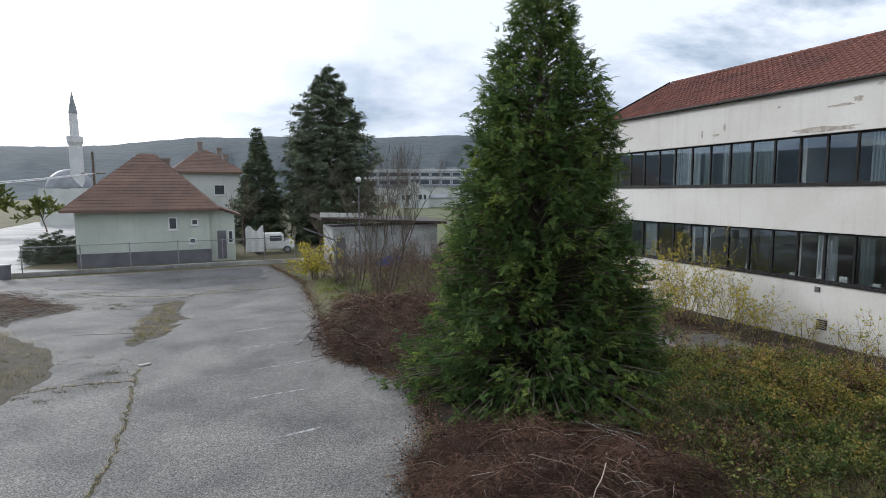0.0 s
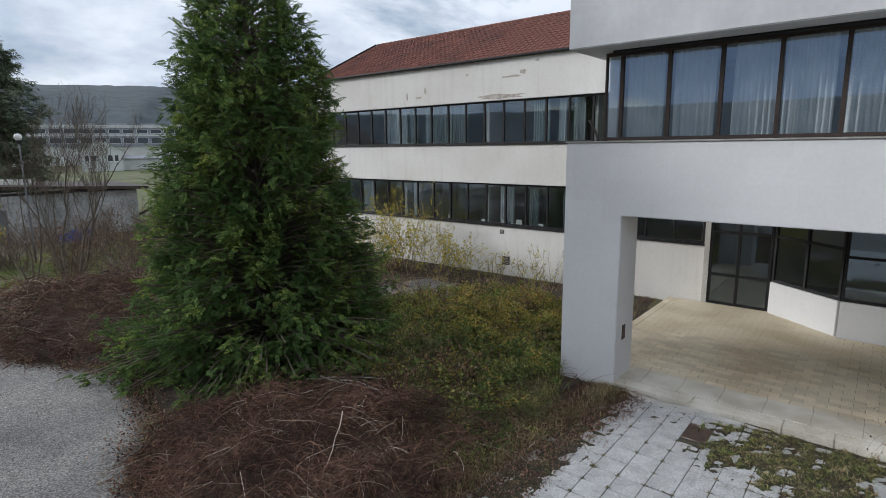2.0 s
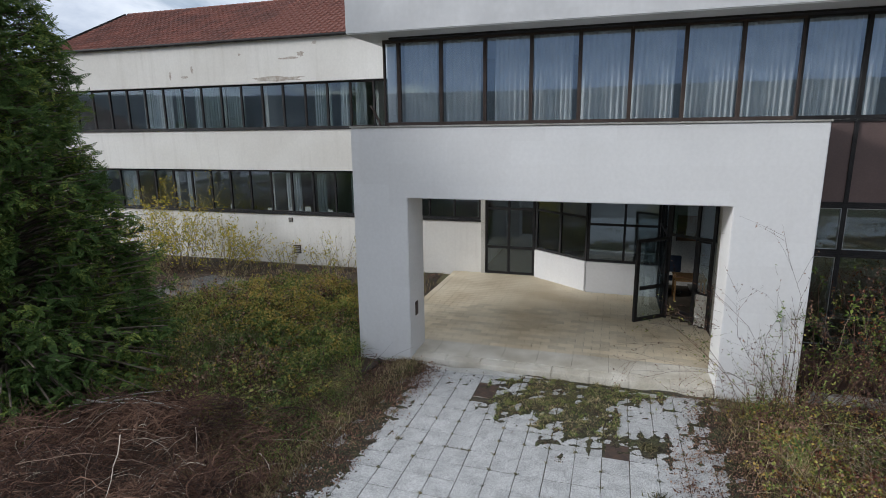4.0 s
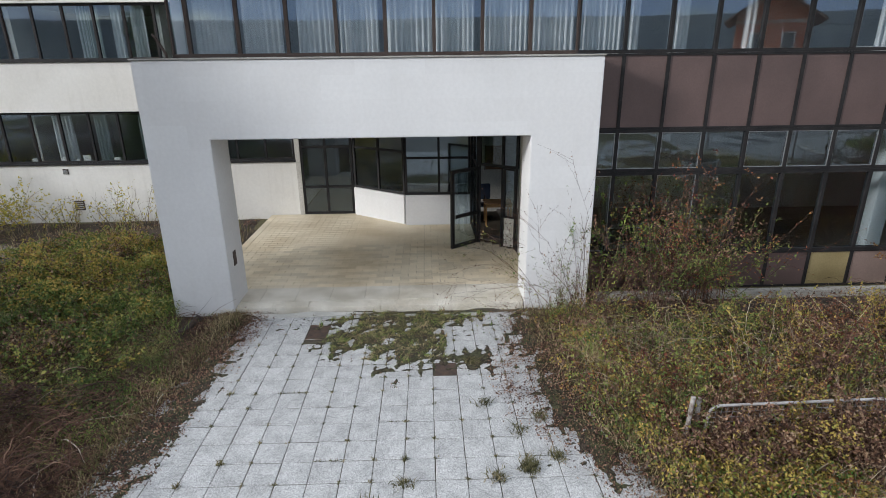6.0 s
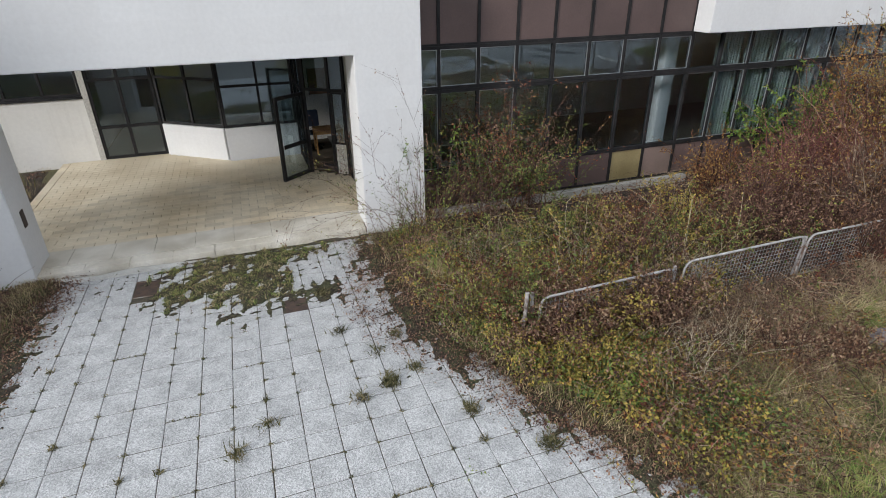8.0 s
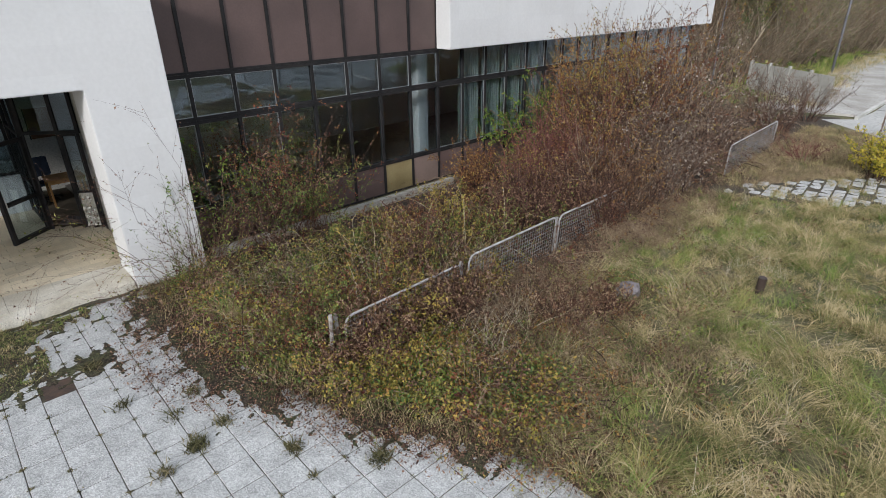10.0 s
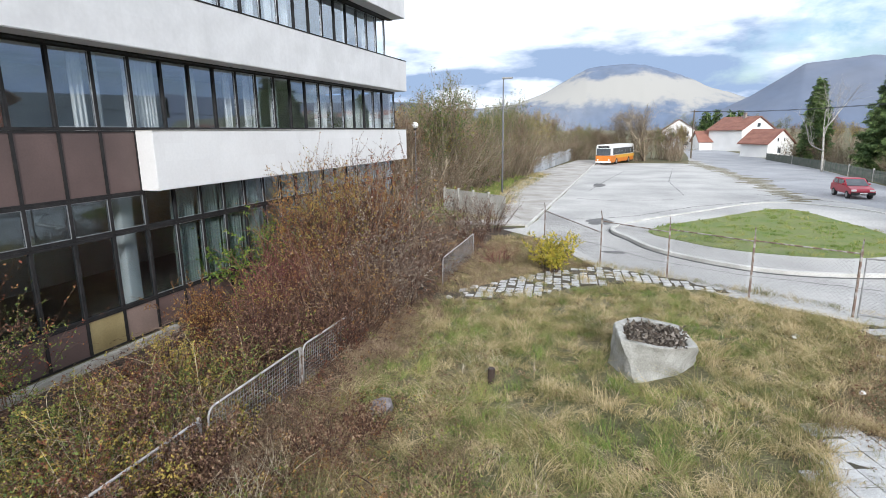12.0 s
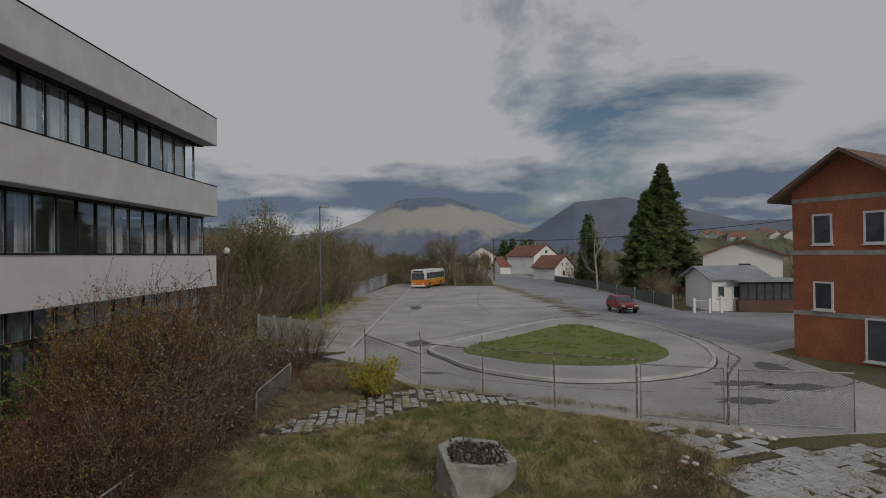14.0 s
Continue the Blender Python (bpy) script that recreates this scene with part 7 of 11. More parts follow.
for i, (x, y, h) in enumerate(((10.75, -3.1, 3.9), (10.6, -2.8, 3.5), (10.9, -3.7, 3.4), (10.3, -3.2, 2.3))):
    shrub("shrub", "sparse bush of thin dark arching stems by the pillar", (x, y, 0), h, 1.5, 20, 14, 900, 0.045, 170 + i, M_TWIG, M_BRAMBLE if i % 2 else M_LITTERLEAF, "bushes at the pillar", lean=0.95, r0=0.007, droop=0.15, wander=0.18)
for i, (x, y, h, ms, ml, n_, lab) in enumerate((
        (11.35, -5.5, 3.5, M_TWIG, M_REDLEAF, 2600, "leafy bush with a dark red-brown crown before the glass"),
        (11.3, -5.0, 3.0, M_TWIG, M_LITTERLEAF, 3200, "dark brown leafy bush before the glass"),
        (11.3, -6.0, 2.9, M_TWIG, M_BRAMBLE, 3400, "green-brown leafy bush before the glass"),
        (11.2, -5.2, 2.5, M_DARKTWIG, M_IVY, 3000, "green-leaved bush before the glass"),
        (11.25, -6.5, 1.9, M_TWIG, M_BRAMBLE, 1800, "green and brown bush before the glass"))):
    shrub("shrub", lab, (x, y, 0), h, 1.0, 24, 14, n_, 0.055, 1170 + i, ms, ml, "bushes before the glass", lean=0.45, r0=0.008, droop=0.03, wander=0.17)
for i in range(7):
    shrub("shrub", "dry brown weeds growing through the wire fence", (6.02 + 0.05 * (i % 3), -3.75 - 0.42 * i, 0), 1.0 + 0.12 * (i % 2), 0.75, 36, 11, 2600, 0.048, 1600 + i, M_TWIG, (M_BROWNLEAF, M_LITTERLEAF, M_BROWNLEAF, M_YELLEAF)[i % 4], "weeds along the fence", lean=0.5, r0=0.007)
# low leafy clumps that make up the undergrowth
rk = np.random.default_rng(150)
CL = scatter([(10.0, -3.0), (9.7, -10.4), (11.4, -11), (10.8, -15), (6.6, -15), (6.5, -9), (6.6, -4), (5.2, -3.6), (6.6, -2.5)], 120, rk)
for i, (x, y) in enumerate(CL):
    ml = (M_IVY, M_YELLEAF, M_BROWNLEAF, M_BRAMBLE, M_REDLEAF, M_YELLEAF, M_BRAMBLE)[i % 7] if y > -8.5 else (M_REDLEAF, M_LITTERLEAF, M_BRAMBLE, M_ORANGELEAF)[i % 4]
    lab = ("green-leaved", "yellow-leaved", "brown-leaved", "dark green", "red-leaved", "yellow-leaved", "dark green")[i % 7] if y > -8.5 else ("red-leaved", "dark brown", "dark green", "orange-leaved")[i % 4]
    shrub("shrub", lab + " low clump in the undergrowth", (x, y, 0), min(rk.uniform(0.6, 1.45), 5.1 - 0.44 * x if y > -10.6 else 9), rk.uniform(0.5, 0.9), 18, 9, 800, 0.050, 1500 + i, M_TWIG, ml, "undergrowth clumps", lean=0.8, r0=0.008)
shrub("climber", "bright green leafy climber on the glass front", (11.85, -14.6, 0), 2.9, 1.5, 26, 9, 5200, 0.085, 140, M_STEM, M_GREENLEAF, lean=0.5)
shrub("climber", "bright green leafy climber on the glass front", (11.85, -16.2, 0), 2.6, 1.2, 18, 9, 3200, 0.085, 141, M_STEM, M_GREENLEAF, lean=0.5)
shrub("climber", "green creeper hanging beside the pillar", (11.75, -3.95, 0), 2.7, 0.5, 9, 8, 620, 0.085, 142, M_STEM, M_GREENLEAF, lean=0.25)
shrub("shrub", "round yellow-leaved bush by the roadside fence", (2.75, -20.4, 0), 1.7, 0.9, 40, 10, 4600, 0.085, 143, M_STEM, M_GOLDLEAF, lean=0.55, leaf_lo=0.05)
shrub("shrub", "dark red low shrub", (5.0, -21.5, 0), 1.0, 1.2, 30, 8, 500, 0.06, 144, M_REDSTEM, M_BROWNLEAF, lean=0.9)

# ---- southern lawn ----
LAWN = [(3.0, -4.2), (4.6, -4.6), (5.6, -8), (5.6, -15), (4.6, -16.4), (2.6, -17.4), (-0.4, -19.6), (-3.4, -18.6), (-6.0, -16.4), (-5.0, -14.4), (-3.4, -10.8), (-2.9, -7.2), (-2.4, -4.4), (0.5, -4.4)]
OLDSLABS = [(-2.9, -8.8), (-3.4, -10.6), (-4.1, -11.0), (-4.4, -10.6), (-4.95, -10.5), (-5.25, -9.9), (-5.65, -10.3), (-5.8, -11.6), (-6.3, -13.1), (-7.1, -13.6), (-8.9, -14.6), (-13, -15.2), (-13, -7), (-3.6, -7.2)]
OLDROW = [(-5.7, -16.6), (-6.4, -17.1), (-7.2, -15.95), (-8.7, -15.4), (-8.7, -14.75), (-7.2, -14.0), (-6.7, -14.7), (-6.45, -15.6)]
BROWNZONE = [(1.8, -4.4), (4.4, -3.8), (5.9, -5), (5.9, -9.0), (4.0, -9.5), (3.6, -7.6), (2.6, -6.0)]


def depth_in(P, poly):
    """Distance of P from the rim of poly."""
    A = np.array(poly + poly[:1], float)
    best = np.full(len(P), 1e9)
    for a, b in zip(A, A[1:]):
        f = np.clip(((P - a) @ (b - a)) / ((b - a) @ (b - a)), 0, 1)[:, None]
        best = np.minimum(best, np.linalg.norm(P - a - (b - a) * f, axis=1))
    return best


def off_planter(P):
    return (np.hypot(P[:, 0] + 0.63, P[:, 1] + 12.45) > 1.05).astype(float)


grass("grass", LAWN, 90000, (0.09, 0.28), M_GRASS, "rough autumn grass, green and straw-coloured", 91, clump=44, spread=0.085, width=0.010, keep=lambda P: off_planter(P) * (1 - 0.5 * inside(P, BROWNZONE) * np.clip(depth_in(P, BROWNZONE) / 0.9, 0, 1)), bend=1.7)
grass("grass", LAWN, 56000, (0.10, 0.24), M_GREENGRASS, "short green grass", 92, clump=40, spread=0.085, width=0.009, bend=1.2, keep=lambda P: off_planter(P) * np.clip(4.5 * bumps(P, 0.8, 93) - 1.9 + 0.9 * np.clip((P[:, 0] + 0.5) / 2.5, 0, 1), 0.05, 1))
grass("grass", LAWN, 7000, (0.16, 0.34), M_STRAW, "bleached straw lying over the grass", 191, clump=14, spread=0.09, width=0.006, bend=1.7, keep=lambda P: off_planter(P) * np.clip(2.2 * bumps(P, 1.0, 192) - 0.5, 0.05, 1))
grass("grass", LAWN, 16000, (0.05, 0.16), M_WEED, "low dark weeds in the grass", 193, clump=20, spread=0.10, width=0.012, keep=lambda P: off_planter(P) * np.clip(2.4 * bumps(P, 1.4, 194) - 0.8, 0.0, 1))
def brown(P):
    """Thins the dead weeds out towards the lawn, in patches."""
    return np.clip((depth_in(P, BROWNZONE) * inside(P, BROWNZONE)) / 0.9 + 1.5 * bumps(P, 1.6, 294) - 0.8, 0, 1)


leaf_cover("leaf_litter", BROWNZONE, 4420, 0.035, M_LITTERLEAF, "dark fallen leaves and dead weeds", 195, lambda P: 0.28 * bumps(P, 2.4, 196), keep=brown, fade=0.5)
leaf_cover("leaf_litter", BROWNZONE, 8500, 0.035, M_BROWNLEAF, "brown fallen leaves and dead weeds", 295, lambda P: 0.28 * bumps(P, 2.4, 196), keep=brown, fade=0.5)
leaf_cover("undergrowth", BROWNZONE, 8500, 0.038, M_ORANGELEAF, "orange-brown leaves among dead weeds", 297, lambda P: 0.34 * bumps(P, 2.4, 196), keep=lambda P: 0.3 + 0.7 * brown(P), fade=0.5)
leaf_cover("undergrowth", BROWNZONE, 11050, 0.035, M_BRAMBLE, "low green leaves among dead weeds", 197, lambda P: 0.30 * bumps(P, 2.4, 196), keep=lambda P: bumps(P, 1.8, 198) * (0.3 + 0.7 * brown(P)), fade=0.7)
leaf_cover("undergrowth", BROWNZONE, 2040, 0.035, M_REDLEAF, "red leaves among dead weeds", 199, lambda P: 0.30 * bumps(P, 2.4, 196), keep=lambda P: (1 - bumps(P, 1.8, 198)) * brown(P), fade=0.5)
grass("grass", BROWNZONE, 26000, (0.10, 0.30), M_DEADGRASS, "matted dead brown grass", 296, clump=18, spread=0.30, bend=1.3, keep=brown)
grass("grass", [(5.2, -8), (6.35, -4), (6.45, -15.2), (5.0, -16), (4.9, -12)], 20000, (0.10, 0.34), M_DEADGRASS, "matted dead brown grass along the fence", 297, clump=18, spread=0.14, bend=1.3)
grass("grass", [(6.3, -16.4), (6.4, -27), (4.3, -27), (1.3, -21.6), (2.7, -20.6), (4.3, -18.5), (5.2, -17.0)], 26000, (0.06, 0.26), M_DEADGRASS, "dead grass round the yellow bush", 298, clump=18, spread=0.12, bend=1.2)
grass("grass", [(6.3, -16.4), (6.4, -27), (4.3, -27), (1.3, -21.6), (2.7, -20.6), (4.3, -18.5), (5.2, -17.0)], 14000, (0.06, 0.22), M_GRASS, "rough grass round the yellow bush", 299, clump=18, spread=0.12, bend=1.1)
NEARLAWN = [(0.2, -4.3), (2.2, -4.3), (3.4, -6.8), (4.3, -9.8), (4.2, -11.5), (2.9, -9.8), (1.6, -7.2), (0.0, -5.8)]


def patchy(P):
    return np.clip(depth_in(P, NEARLAWN) / 0.7, 0, 1) * np.clip(3.4 * bumps(P, 1.5, 681) - 1.35, 0, 1)


grass("grass", NEARLAWN, 14000, (0.08, 0.26), M_DEADGRASS, "patches of dead brown grass in the lawn", 682, clump=18, spread=0.16, bend=1.3, keep=patchy)
grass("weeds", NEARLAWN, 9000, (0.05, 0.18), M_WEED, "dark weeds in the lawn", 683, clump=20, spread=0.14, width=0.011, bend=1.1, keep=patchy)
leaf_cover("leaf_litter", NEARLAWN, 4500, 0.05, M_BROWNLEAF, "brown leaves caught in the grass", 684, lambda P: 0.16 + 0 * P[:, 0], keep=patchy, fade=0.3)
leaf_cover("undergrowth", NEARLAWN, 3500, 0.05, M_BRAMBLE, "low green leaves in the grass", 685, lambda P: 0.16 + 0 * P[:, 0], keep=patchy, fade=0.3)
# greener growth where the strip meets the slabs
VERGE = [(3.6, -4.6), (4.4, -4.1), (5.6, -3.35), (7.0, -2.8), (9.0, -2.65), (11.0, -2.6), (11.0, -3.4), (8.4, -3.5), (6.4, -4.1), (5.2, -5.2), (4.0, -5.4)]
grass("grass", VERGE, 4500, (0.10, 0.32), M_GRASS, "long straw-coloured grass beside the slabs", 690, clump=18, spread=0.14, width=0.008, bend=1.0, lift=lambda P: 0.4 * strip_h(P))
leaf_cover("undergrowth", VERGE, 4000, 0.048, M_LITTERLEAF, "withered leafy weeds beside the slabs", 696, lambda P: 0.25 + 0.9 * strip_h(P), fade=0.2)
leaf_cover("undergrowth", VERGE, 2000, 0.048, M_REDLEAF, "red-leaved weeds beside the slabs", 697, lambda P: 0.25 + 0.9 * strip_h(P), keep=lambda P: np.clip(3.0 * bumps(P, 1.9, 698) - 1.2, 0, 1), fade=0.2)
grass("grass", VERGE, 4500, (0.12, 0.36), M_GREENGRASS, "long green grass beside the slabs", 691, clump=18, spread=0.14, width=0.009, bend=1.0, keep=lambda P: np.clip(3.2 * bumps(P, 1.4, 692) - 1.1, 0.05, 1), lift=lambda P: 0.4 * strip_h(P))
leaf_cover("undergrowth", VERGE, 3600, 0.048, M_IVY, "green leafy weeds beside the slabs", 693, lambda P: 0.25 + 0.8 * strip_h(P), keep=lambda P: np.clip(3.2 * bumps(P, 1.4, 692) - 1.0, 0.05, 1), fade=0.15)
leaf_cover("undergrowth", VERGE, 3600, 0.048, M_YELLEAF, "yellowing leafy weeds beside the slabs", 694, lambda P: 0.25 + 0.9 * strip_h(P), keep=lambda P: np.clip(2.4 * bumps(P, 1.7, 695) - 0.5, 0.1, 1), fade=0.2)
CORNER = [(2.9, -4.6), (4.5, -3.8), (5.9, -3.15), (6.5, -3.5), (6.2, -5.2), (4.6, -5.8), (3.4, -5.6)]
for k_, (mt, n_, lab) in enumerate(((M_IVY, 5200, "green leafy weeds at the corner of the slabs"), (M_YELLEAF, 6500, "yellow leafy weeds at the corner of the slabs"), (M_ORANGELEAF, 2600, "orange leafy weeds at the corner of the slabs"), (M_LITTERLEAF, 1200, "dark dead leaves at the corner of the slabs"))):
    leaf_cover("undergrowth", CORNER, n_, 0.050, mt, lab, 710 + k_, lambda P: 0.12 + 0.42 * bumps(P, 2.2, 720), keep=lambda P: np.clip(2.6 * bumps(P, 1.6, 721 + k_) - 0.5, 0.05, 1), fade=0.25)
EDGE = CORNER[:3] + [(7.0, -2.75), (9.0, -2.65), (10.6, -2.6), (10.4, -3.3), (8.6, -3.6), (6.6, -4.2), (6.2, -5.2), (4.6, -5.8), (3.4, -5.6)]
for k_, (mt, n_, lab) in enumerate(((M_YELLEAF, 1500, "yellow-green leafy shoots beside the slabs"), (M_GREENLEAF, 650, "fresh green shoots beside the slabs"), (M_IVY, 700, "green leafy shoots beside the slabs"), (M_LITTERLEAF, 700, "dark red-brown shoots beside the slabs"), (M_REDLEAF, 260, "red shoots beside the slabs"))):
    sprigs("undergrowth", EDGE, n_, (0.25, 0.55), 0.050, 11, M_STEM, mt, lab, 730 + k_, lambda P: 0.25 + 0.45 * bumps(P, 2.2, 720), keep=lambda P: np.clip(3.0 * bumps(P, 1.7, 740 + k_) - 0.9, 0.04, 1))
brush_pile("dry_stems", "tangle of dead brown weed stems", BROWNZONE, 1500, 0.22, 200, M_TWIG, (4.4, -6.2), (3, 4), (0.3, 0.7))
leaf_cover("leaf_litter", LAWN, 9000, 0.05, M_BROWNLEAF, "fallen brown leaves in the grass", 94, lambda P: 0.12 * np.ones(len(P)), keep=lambda P: np.clip((P[:, 0] - 0.5) / 4, 0.05, 1))
grass("grass", [(-3.0, -10.5), (-6, -16.5), (-8.5, -15.8), (-12, -14), (-12, -8), (-4, -8)], 9000, (0.08, 0.25), M_GRASS, "grass growing between the old slabs", 95, clump=30, spread=0.06, keep=lambda P: 0.6 * (bumps(P, 1.5, 96) > 0.6))
grass("grass", [(6.4, -17), (4.4, -16.8), (2.2, -17.8), (-0.5, -20.0), (0.5, -21.9), (4, -26.5), (6.3, -27)], 12000, (0.08, 0.28), M_GRASS, "grass growing between the old slabs", 97, clump=30, spread=0.08, keep=lambda P: (bumps(P, 1.5, 98) > 0.5).astype(float))
grass("grass", [(-2.8, -10.4), (-3.2, -18.6), (-6.0, -17.2), (-8.8, -16.4), (-7.2, -14.5), (-5.2, -13.3), (-4.0, -11.2)], 16000, (0.08, 0.28), M_GRASS, "rough grass beside the old slabs", 201, bend=1.0, keep=lambda P: 1.0 - 0.85 * (inside(P, OLDSLABS) | inside(P, OLDROW)))
BARE = [(-3.3, -10.4), (-4.1, -11.0), (-4.5, -10.5), (-5.25, -9.8), (-5.7, -11.0), (-6.3, -13.1), (-7.1, -13.7), (-6.7, -14.6), (-6.4, -15.8), (-5.8, -16.5), (-5.0, -14.4)]
grass("weeds", BARE, 8000, (0.03, 0.12), M_WEED, "low dark weeds between the old slabs", 671, clump=18, spread=0.14, bend=1.1)
grass("grass", BARE, 7000, (0.05, 0.20), M_DEADGRASS, "matted dead grass between the old slabs", 672, clump=18, spread=0.12, bend=1.3)
leaf_cover("leaf_litter", BARE, 3500, 0.05, M_BROWNLEAF, "brown leaves between the old slabs", 673, lambda P: 0.08 + 0 * P[:, 0], fade=0.3)
grass("weeds", [(-4.8, 12), (-2.2, 19), (-1.2, 30), (3, 33), (3.2, 41), (-9, 41), (-9, 26)], 26000, (0.015, 0.05), M_WEED, "thin moss and weeds on the asphalt", 202, clump=14, spread=0.10, width=0.014, bend=1.2, keep=lambda P: np.clip(3.0 * bumps(P, 0.55, 203) - 1.55, 0, 1), lift=lambda P: 0.03 + 0 * P[:, 0])
grass("grass", [(2.2, -22.4), (-9, -16.8), (-9, -17.3), (2.4, -23)], 3000, (0.1, 0.3), M_GRASS, "weeds along the fence", 99)
grass("grass", GRASS_OVAL, 9000, (0.08, 0.16), M_GREENGRASS, "mown green grass of the traffic island", 90, width=0.02, lift=lambda P: 0.13 * np.ones(len(P)))
grass("grass", [(-14.5, 9), (-5.4, 16.9), (-4.8, 19), (-5.4, 22), (-8, 26), (-14.5, 26)], 20000, (0.05, 0.2), M_GRASS, "grass on the edge of the car park", 88, spread=0.25)
grass("grass", [(-3.0, 21.6), (-1.8, 22.8), (-1.7, 29.5), (-2.6, 29), (-3.0, 25.5)], 2500, (0.04, 0.12), M_GRASS, "moss and thin grass on the asphalt", 89, lift=lambda P: 0.03 * np.ones(len(P)))

# ---- cracks, verge and stains on the asphalt ----
def crack(pts, width, z, mat, seed, label="jagged crack filled with soil"):
    r = np.random.default_rng(seed)
    P = []
    for a, b in zip(pts, pts[1:]):
        a, b = np.array(a, float), np.array(b, float)
        n = max(2, int(np.linalg.norm(b - a) / 0.18))
        for i in range(n):
            P.append(a + (b - a) * i / n + r.normal(0, 0.035, 2))
    P.append(np.array(pts[-1], float))
    P = np.array(P)
    d = unit(np.gradient(P, axis=0))
    s = np.column_stack([-d[:, 1], d[:, 0]]) * (width * r.uniform(0.3, 1.0, len(P)))[:, None] / 2
    L, R = P + s, P - s
    n = len(P)
    m = Mesh()
    m.add([(x, y, z) for x, y in L] + [(x, y, z) for x, y in R] + [(x, y, z - 0.02) for x, y in L] + [(x, y, z - 0.02) for x, y in R],
          [f for i in range(n - 1) for f in ((n + i, n + i + 1, i + 1, i), (i, i + 1, 2 * n + i + 1, 2 * n + i), (n + i + 1, n + i, 3 * n + i, 3 * n + i + 1))])
    solid("crack", m, mat, label, "crack", kind="structure")
    return P


CR = [([(-2.3, 18.4), (-2.24, 16.6), (-2.1, 13.9), (-2.1, 11.9), (-2.3, 10.6), (-2.9, 9.2)], 0.10), ([(-2.3, 17.3), (-4.0, 17.6), (-5.2, 17.3)], 0.05), 
      ([(-5, 24), (-3, 23.4), (-1.8, 22.6)], 0.04), ([(-9, 40), (-6, 36.5), (-2, 35.6), (2.5, 35.8)], 0.06), ([(-6, 33), (-3.4, 31.5), (0.4, 31.0), (3.5, 31.6)], 0.05)]
for k_, (pts, w) in enumerate(CR):
    P_ = crack(pts, w, 0.026, M_JOINTSOIL, 800 + k_)
    if w > 0.045:
        g_ = np.random.default_rng(820 + k_)
        Q_ = np.repeat(P_, 12, axis=0) + g_.normal(0, 0.04, (len(P_) * 12, 2))
        V, F = blades(Q_, np.full(len(Q_), 0.02), g_.uniform(0.02, 0.09, len(Q_)), np.full(len(Q_), 0.010), g_.normal(0, 0.03, (len(Q_), 2)), g_)
        tagged(new("weeds", raw_mesh("weeds", V, F, M_GRASS)), "dry weeds growing out of a crack", "weeds", kind="stuff")
for k_, (pts, w) in enumerate([([(5.2, -33), (2.0, -34), (-0.5, -36), (-4, -41), (-9, -45.5), (-12, -48)], 0.14), ([(3.5, -50), (2.6, -60), (1.0, -75)], 0.10), ([(-4, -48), (-3.5, -60), (-5, -80)], 0.08), ([(-9.5, -50), (-14, -46), (-20.5, -48)], 0.12), ([(-12.5, -62), (-18, -66), (-21.8, -66)], 0.3), ([(-14.6, -42), (-15.6, -33), (-14.6, -27.5), (-12, -23.6)], 0.25), ([(-14, -24), (-18, -28), (-24, -30)], 0.1), ([(-9.5, -21.5), (-14, -20.8), (-18, -23)], 0.12), ([(4.0, -44), (0.5, -43), (-3, -45)], 0.08), ([(2.5, -27.5), (-1, -23.6), (-4, -22), (-8, -21)], 0.08)]):
    crack(pts, w * 0.7, 0.021, M_GREYPATCH, 840 + k_, "dark seam in the road surface")
for k_, (x, y, a, b) in enumerate(((-11.8, -22.2, 1.3, 0.5), (-13.6, -21.6, 1.6, 0.6), (-10.6, -19.6, 1.2, 0.5), (0.6, -24.7, 0.5, 0.3), (1.6, -33.0, 0.8, 1.2), (-14.9, -25.2, 0.8, 1.2), (3.0, -55, 0.6, 2.0), (-25, -41, 1.5, 0.4), (-21, -38, 1.0, 0.3), (-18, -36, 1.2, 0.3))):
    pts = [(x + a * rw.uniform(0.6, 1.2) * math.cos(q), y + b * rw.uniform(0.6, 1.2) * math.sin(q)) for q in np.linspace(0, 2 * math.pi, 18, endpoint=False)]
    solid("patch", Mesh().prism(pts, 0.005, 0.0195), M_GREYPATCH, "dark damp patch on the road", "asphalt", kind="structure")
# broken verge between the turning area and the road
for k_ in range(40):
    f = k_ / 39
    x, y = -8.6 - 3.0 * min(1, f * 1.4) + rw.uniform(-0.5, 0.5), -98 + 52 * f
    a, b = rw.uniform(0.8, 1.9), rw.uniform(0.25, 0.6)
    pts = [(x + a * rw.uniform(0.6, 1.2) * math.cos(q), y + b * rw.uniform(0.6, 1.2) * math.sin(q)) for q in np.linspace(0, 2 * math.pi, 12, endpoint=False)]
    solid("verge", Mesh().prism(pts, 0.0, 0.035), M_VERGE, "grassy broken verge beside the road", "verge", kind="structure")

# ---- surroundings: houses, trees, road things ----
M_HOUSEW = material("pale house render", (0.62, 0.63, 0.60), (0.52, 0.53, 0.50), 0.9, scale=0.4, fine=12, fine_amount=0.06, bump=0.15, streak=0.15)
M_HOUSEG = material("pale green house render", (0.56, 0.60, 0.52), (0.46, 0.50, 0.43), 0.9, scale=0.4, fine=12, fine_amount=0.06, bump=0.15, streak=0.2)
M_FARWHITE = material("clean white house render", (0.80, 0.79, 0.77), (0.72, 0.71, 0.69), 0.9, scale=0.4, fine=12, fine_amount=0.05, bump=0.1)
M_PLINTH = material("grey plinth", (0.16, 0.16, 0.17), (0.11, 0.11, 0.12), 0.9, scale=1, fine=14, bump=0.2)
